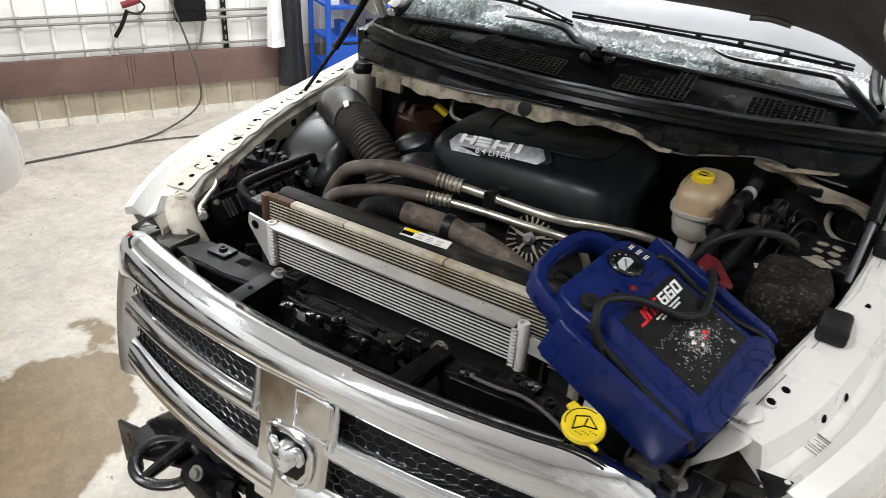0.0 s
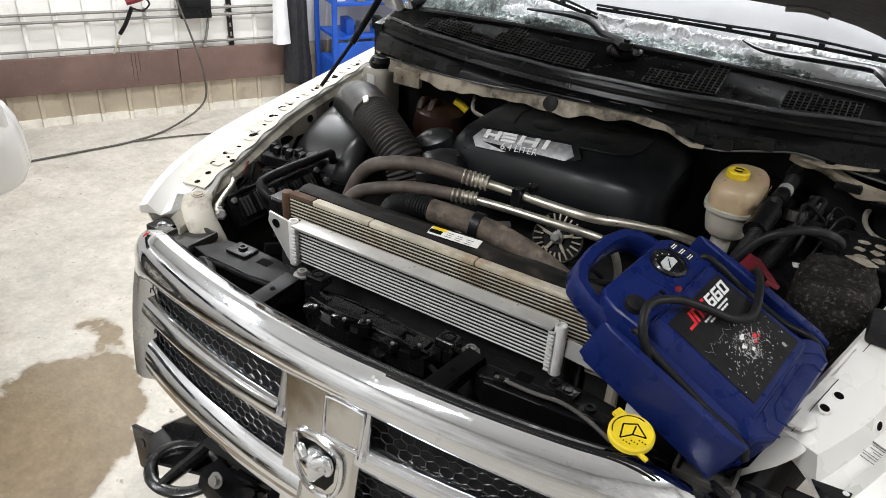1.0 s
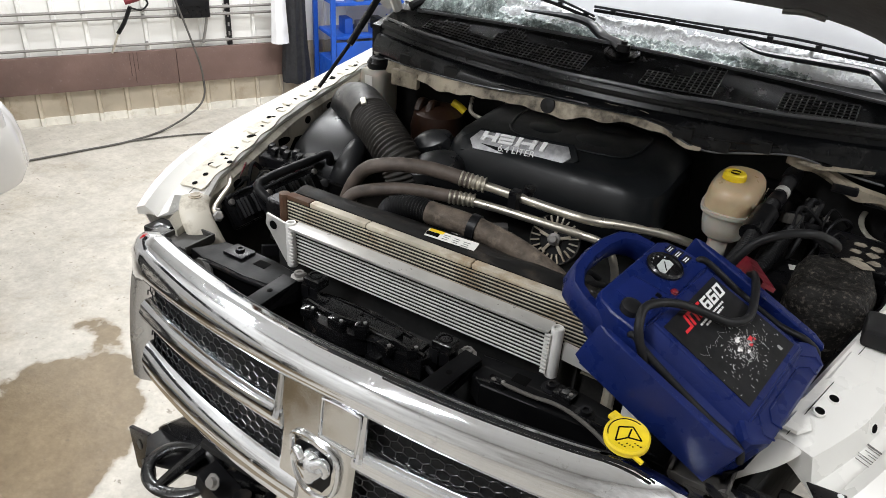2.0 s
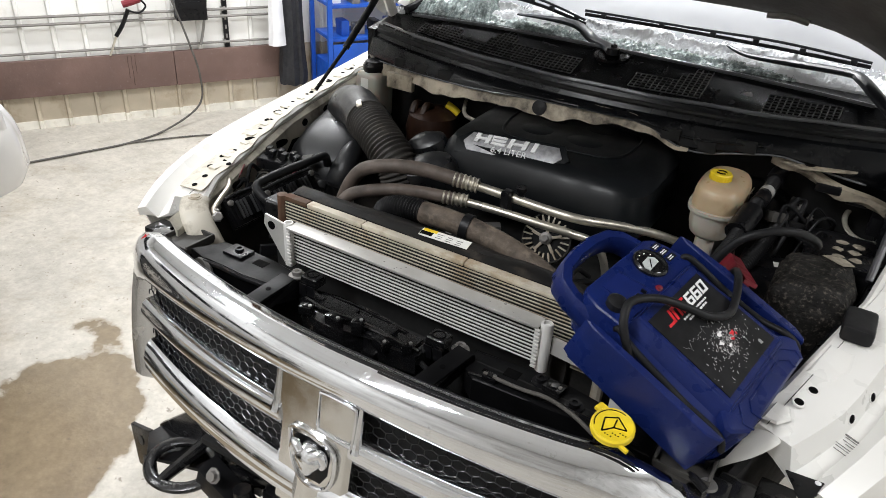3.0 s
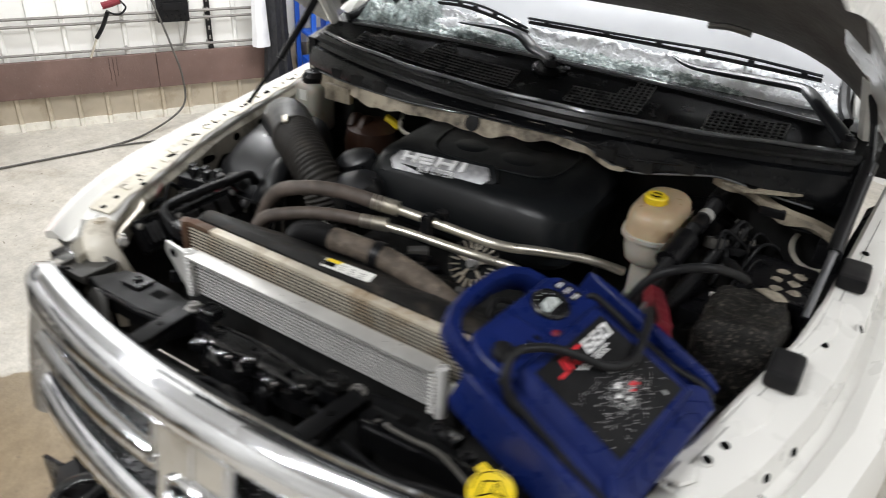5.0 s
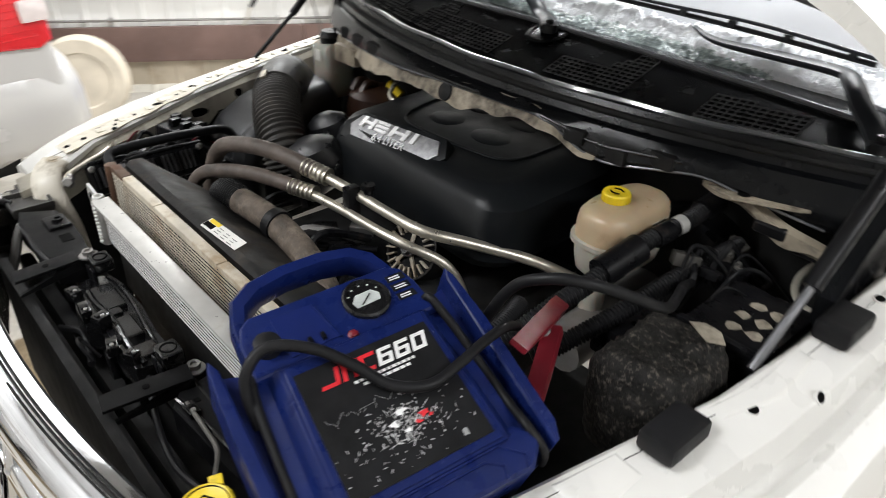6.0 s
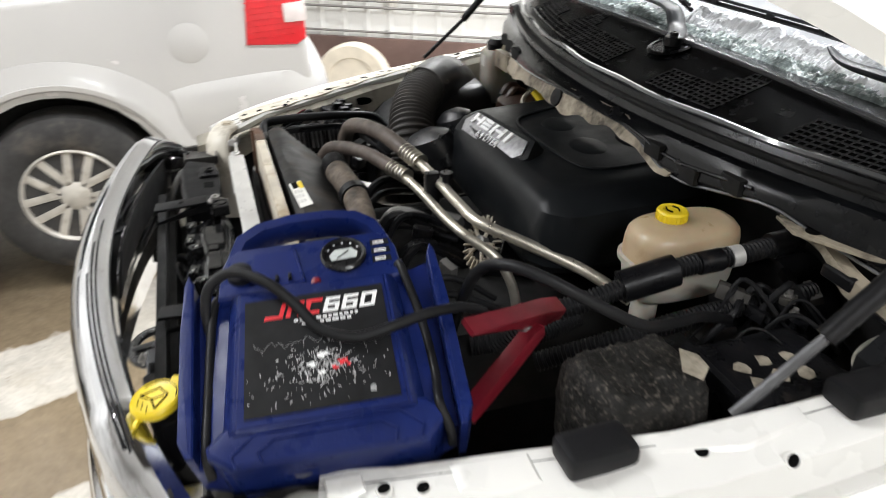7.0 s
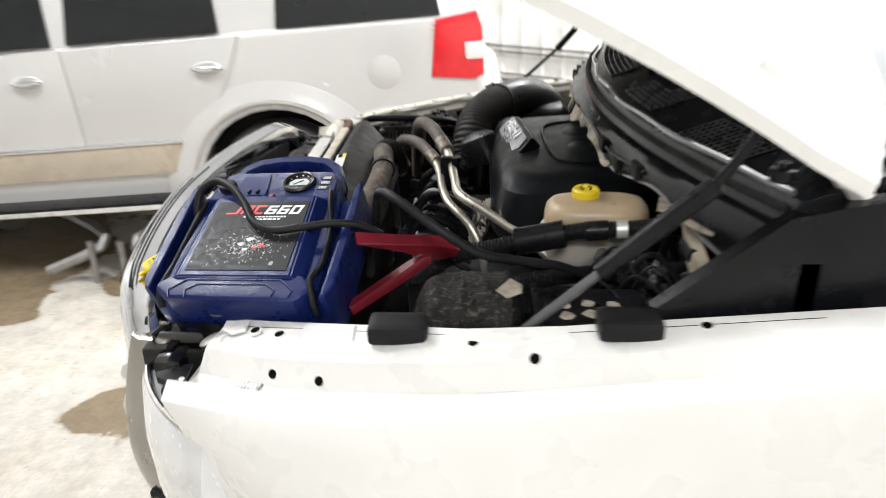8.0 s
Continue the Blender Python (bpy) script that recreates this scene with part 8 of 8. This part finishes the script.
        for k in range(6):
            bm = BM()
            q = m @ pose(0, 0, 0, 0, 0, 60 * k + 12)
            for dx in (-0.024, 0.024):
                rbox(bm, (dx * 1.2, 0.15, 0.085), (0.044, 0.2, 0.045), 0.012, q @ pose(0, 0, 0, 0, 0, dx * -260))
            part("spoke", bm, RIM, tyre)
        bm = BM()
        lathe(bm, [(0.08, 0.04), (0.08, 0.1), (0.06, 0.112), (0, 0.115)], m, 24)
        part("hub_cap", bm, RIM, tyre)
    wheel(-0.6)
    wheel(-3.62)
    bm = BM()
    rbox(bm, (X - 0.95, -1.8, 0.14), (1.1, 4.6, 0.1), 0.03)
    part("underframe", bm, VOID, ob)
    # it stands nose-down on the lift
    pivot = Matrix.Translation((0, -0.6, 0.16))
    ob.matrix_world = pivot @ pose(0, 0.07, 0, 4, 0, 0) @ pivot.inverted() @ HOME[ob.name]
    return ob


MUD = material("mud_cladding", (0.42, 0.36, 0.28), 0.6, vary=0.2, scale=3, dirt=(0.2, 0.14, 0.085), dirt_amount=0.45, dirt_scale=3)
suv()


def lift_arms():
    lift = thing("vehicle_lift", (-2.7, -1.9, FLOOR), "steel lift arms and pads under the parked vehicle", "vehicle lift")
    for y0, y1 in ((-2.45, -1.75), (-1.0, -1.55)):
        bm = BM()
        tube(bm, [(-2.85, y0, 0.02), (-2.5, y1, -0.12), (-2.35, (y0 + y1) / 2, -0.3)], 0.035, 8, 4)
        part("arm", bm, STEEL, lift)
        bm = BM()
        rbox(bm, (-2.85, y0, 0.045), (0.14, 0.14, 0.09), 0.012)
        part("pad", bm, RUBBER, lift)
        bm = BM()
        tube(bm, [(-2.38, y1 - 0.05, -0.1), (-2.38, y1 - 0.05, FLOOR)], 0.022, 8, smooth=False)
        part("leg", bm, STEEL, lift)


lift_arms()


# ---- along the wall ----
def on_wall(s, off, z):
    return WALL @ Vector((s, -off, z))


def wall_things():
    # spray lance with its hose
    g = thing("spray_lance", on_wall(-0.4, 0.1, 0.3), "black spray lance with a red grip hanging on the pipes", "spray lance")
    bm = BM()
    tube(bm, [on_wall(-0.3, 0.12, 0.58), on_wall(-0.36, 0.1, 0.45), on_wall(-0.42, 0.09, 0.36)], 0.017, 10)
    part("barrel", bm, BLACK_PLASTIC, g)
    bm = BM()
    tube(bm, [on_wall(-0.42, 0.09, 0.36), on_wall(-0.49, 0.08, 0.2)], 0.009, 8, smooth=False)
    part("tip", bm, PIPE, g)
    bm = BM()
    tube(bm, [on_wall(-0.34, 0.12, 0.62), on_wall(-0.26, 0.12, 0.64), on_wall(-0.2, 0.12, 0.66)], 0.028, 10)
    part("grip", bm, RED_PLASTIC, g, "red plastic grip")
    bm = BM()
    tube(bm, [on_wall(-0.3, 0.12, 0.57), on_wall(-0.22, 0.13, 0.55), on_wall(-0.16, 0.12, 0.6), on_wall(-0.2, 0.12, 0.66)], 0.008, 8)
    part("trigger_guard", bm, BLACK_PLASTIC, g)
    # black control box
    b = thing("junction_box", on_wall(0.2, 0.08, 0.45), "black box fixed to the wall above the pipes", "box")
    bm = BM()
    rbox(bm, (0.2, -0.1, 0.57), (0.26, 0.12, 0.2), 0.012, WALL)
    part("casing", bm, BLACK_PLASTIC, b)
    bm = BM()
    rbox(bm, (0.2, -0.165, 0.6), (0.18, 0.012, 0.06), 0.004, WALL)
    part("lid", bm, BLACK_METAL, b)
    bm = BM()
    tube(bm, [on_wall(0.34, 0.08, 0.62), on_wall(0.3, 0.08, 0.4), on_wall(0.26, 0.08, 0.24)], 0.012, 8)
    part("conduit", bm, STEEL, b)
    # air hose: hangs from the wall and runs along the floor
    h = thing("air_hose", on_wall(0.2, 0.3, FLOOR), "black rubber air hose hanging down the wall and along the floor", "hose")
    bm = BM()
    tube(bm, [on_wall(-0.02, 0.12, 0.9), on_wall(0.06, 0.16, 0.6), on_wall(0.14, 0.2, 0.3), on_wall(0.2, 0.22, 0.0), on_wall(0.16, 0.24, -0.25), (-4.42, 2.98, -0.375), (-4.43, 2.6, -0.388), (-4.53, 2.25, -0.388), (-4.66, 1.85, -0.388), (-4.85, 1.3, -0.388), (-5.1, 0.7, -0.388)], 0.0088, 8)
    part("hose", bm, HOSE_GREY, h)
    bm = BM()
    tube(bm, [(-4.43, 2.6, -0.388), (-4.2, 3.0, -0.389), (-3.95, 3.3, -0.389), (-3.7, 3.5, -0.389)], 0.0072, 8)
    part("hose_tail", bm, HOSE_GREY, h)
    # jacket and towel
    j = thing("jacket", on_wall(1.05, 0.1, -0.1), "black work jacket hanging on the wall", "jacket")
    rows = []
    for z, w, d in ((0.95, 0.1, 0.06), (0.85, 0.2, 0.1), (0.5, 0.2, 0.13), (0.2, 0.22, 0.13), (-0.05, 0.26, 0.14), (-0.14, 0.25, 0.13)):
        rows.append([on_wall(1.06 + w * 0.5 * math.cos(a) * (1 + 0.1 * math.sin(5 * a)), 0.16 + d * math.sin(a) * (1 + 0.2 * math.cos(7 * a)), z) for a in [2 * math.pi * k / 24 for k in range(24)]])
    bm = BM()
    loft(bm, rows)
    part("cloth", bm, CLOTH_BLACK, j)
    t = thing("towel", on_wall(0.92, 0.15, 0.25), "white towel hanging on the wall", "towel")
    rows = []
    for z, w, d in ((1.0, 0.05, 0.04), (0.8, 0.08, 0.06), (0.45, 0.1, 0.06), (0.24, 0.12, 0.05)):
        rows.append([on_wall(0.9 + w * 0.6 * math.cos(a) * (1 + 0.15 * math.sin(4 * a)), 0.26 + d * math.sin(a), z) for a in [2 * math.pi * k / 16 for k in range(16)]])
    bm = BM()
    loft(bm, rows)
    part("cloth", bm, CLOTH_WHITE, t)


wall_things()


def tool_cart():
    c = thing("tool_cart", on_wall(1.8, 0.35, FLOOR), "blue steel tool cart with trays of clutter", "tool cart")
    s0, s1, o0, o1 = 1.28, 2.2, 0.12, 0.6
    for s in (s0, s1):
        for o in (o0, o1):
            bm = BM()
            rbox(bm, (s, -o, 0.35), (0.04, 0.04, 1.4), 0.004, WALL)
            part("post", bm, SHOP_BLUE, c)
    for z, h in ((-0.15, 0.5), (0.33, 0.03), (0.62, 0.03), (0.95, 0.03)):
        bm = BM()
        rbox(bm, ((s0 + s1) / 2, -(o0 + o1) / 2, z), (s1 - s0 - 0.042, o1 - o0 - 0.042, h), 0.006, WALL)
        part("shelf", bm, SHOP_BLUE, c)
    bm = BM()
    rbox(bm, ((s0 + s1) / 2, -o1 - 0.004, 0.2), (s1 - s0 - 0.05, 0.012, 0.2), 0.004, WALL)
    part("front_panel", bm, SHOP_BLUE, c)
    rng = random.Random(3)
    for k in range(10):
        it = thing("bin", on_wall(1.36 + k * 0.08, 0.4, 0.35 if k % 2 else 0.64), "small plastic bin on the blue cart", "bin", "bins on the cart")
        bm = BM()
        z = 0.345 if k % 2 else 0.635
        h = rng.uniform(0.06, 0.14)
        rbox(bm, (1.38 + k * 0.082, -rng.uniform(0.36, 0.5), z + h / 2), (0.075, 0.16, h), 0.008, WALL)
        part("tub", bm, rng.choice((SHOP_BLUE, BLACK_PLASTIC, CLOTH_WHITE, STEEL)), it)


tool_cart()


def spare_wheel():
    w = thing("spare_wheel", (-5.0, 1.5, FLOOR), "tan-painted steel wheel standing against the wall", "wheel")
    m = Matrix.Translation((-5.0, 1.5, -0.055)) @ Matrix.Diagonal((0.82, 0.82, 0.82, 1)) @ pose(0, 0, 0, 0, 84, -30)
    bm = BM()
    lathe(bm, [(0.25, -0.1), (0.39, -0.11), (0.42, -0.05), (0.42, 0.06), (0.39, 0.11), (0.27, 0.11), (0.25, 0.09)], m, 40)
    part("tyre", bm, TAN, w)
    bm = BM()
    lathe(bm, [(0.255, 0.095), (0.245, 0.085), (0.235, 0.04), (0.16, 0.05), (0.15, 0.085), (0.1, 0.09), (0.09, 0.06), (0, 0.06), (0, 0.03), (0.23, 0.0)], m, 32)
    part("disc", bm, TAN, w)


TAN = material("tan_paint", (0.66, 0.59, 0.48), 0.6, vary=0.15, scale=6, dirt=(0.3, 0.24, 0.17), dirt_amount=0.3)
spare_wheel()
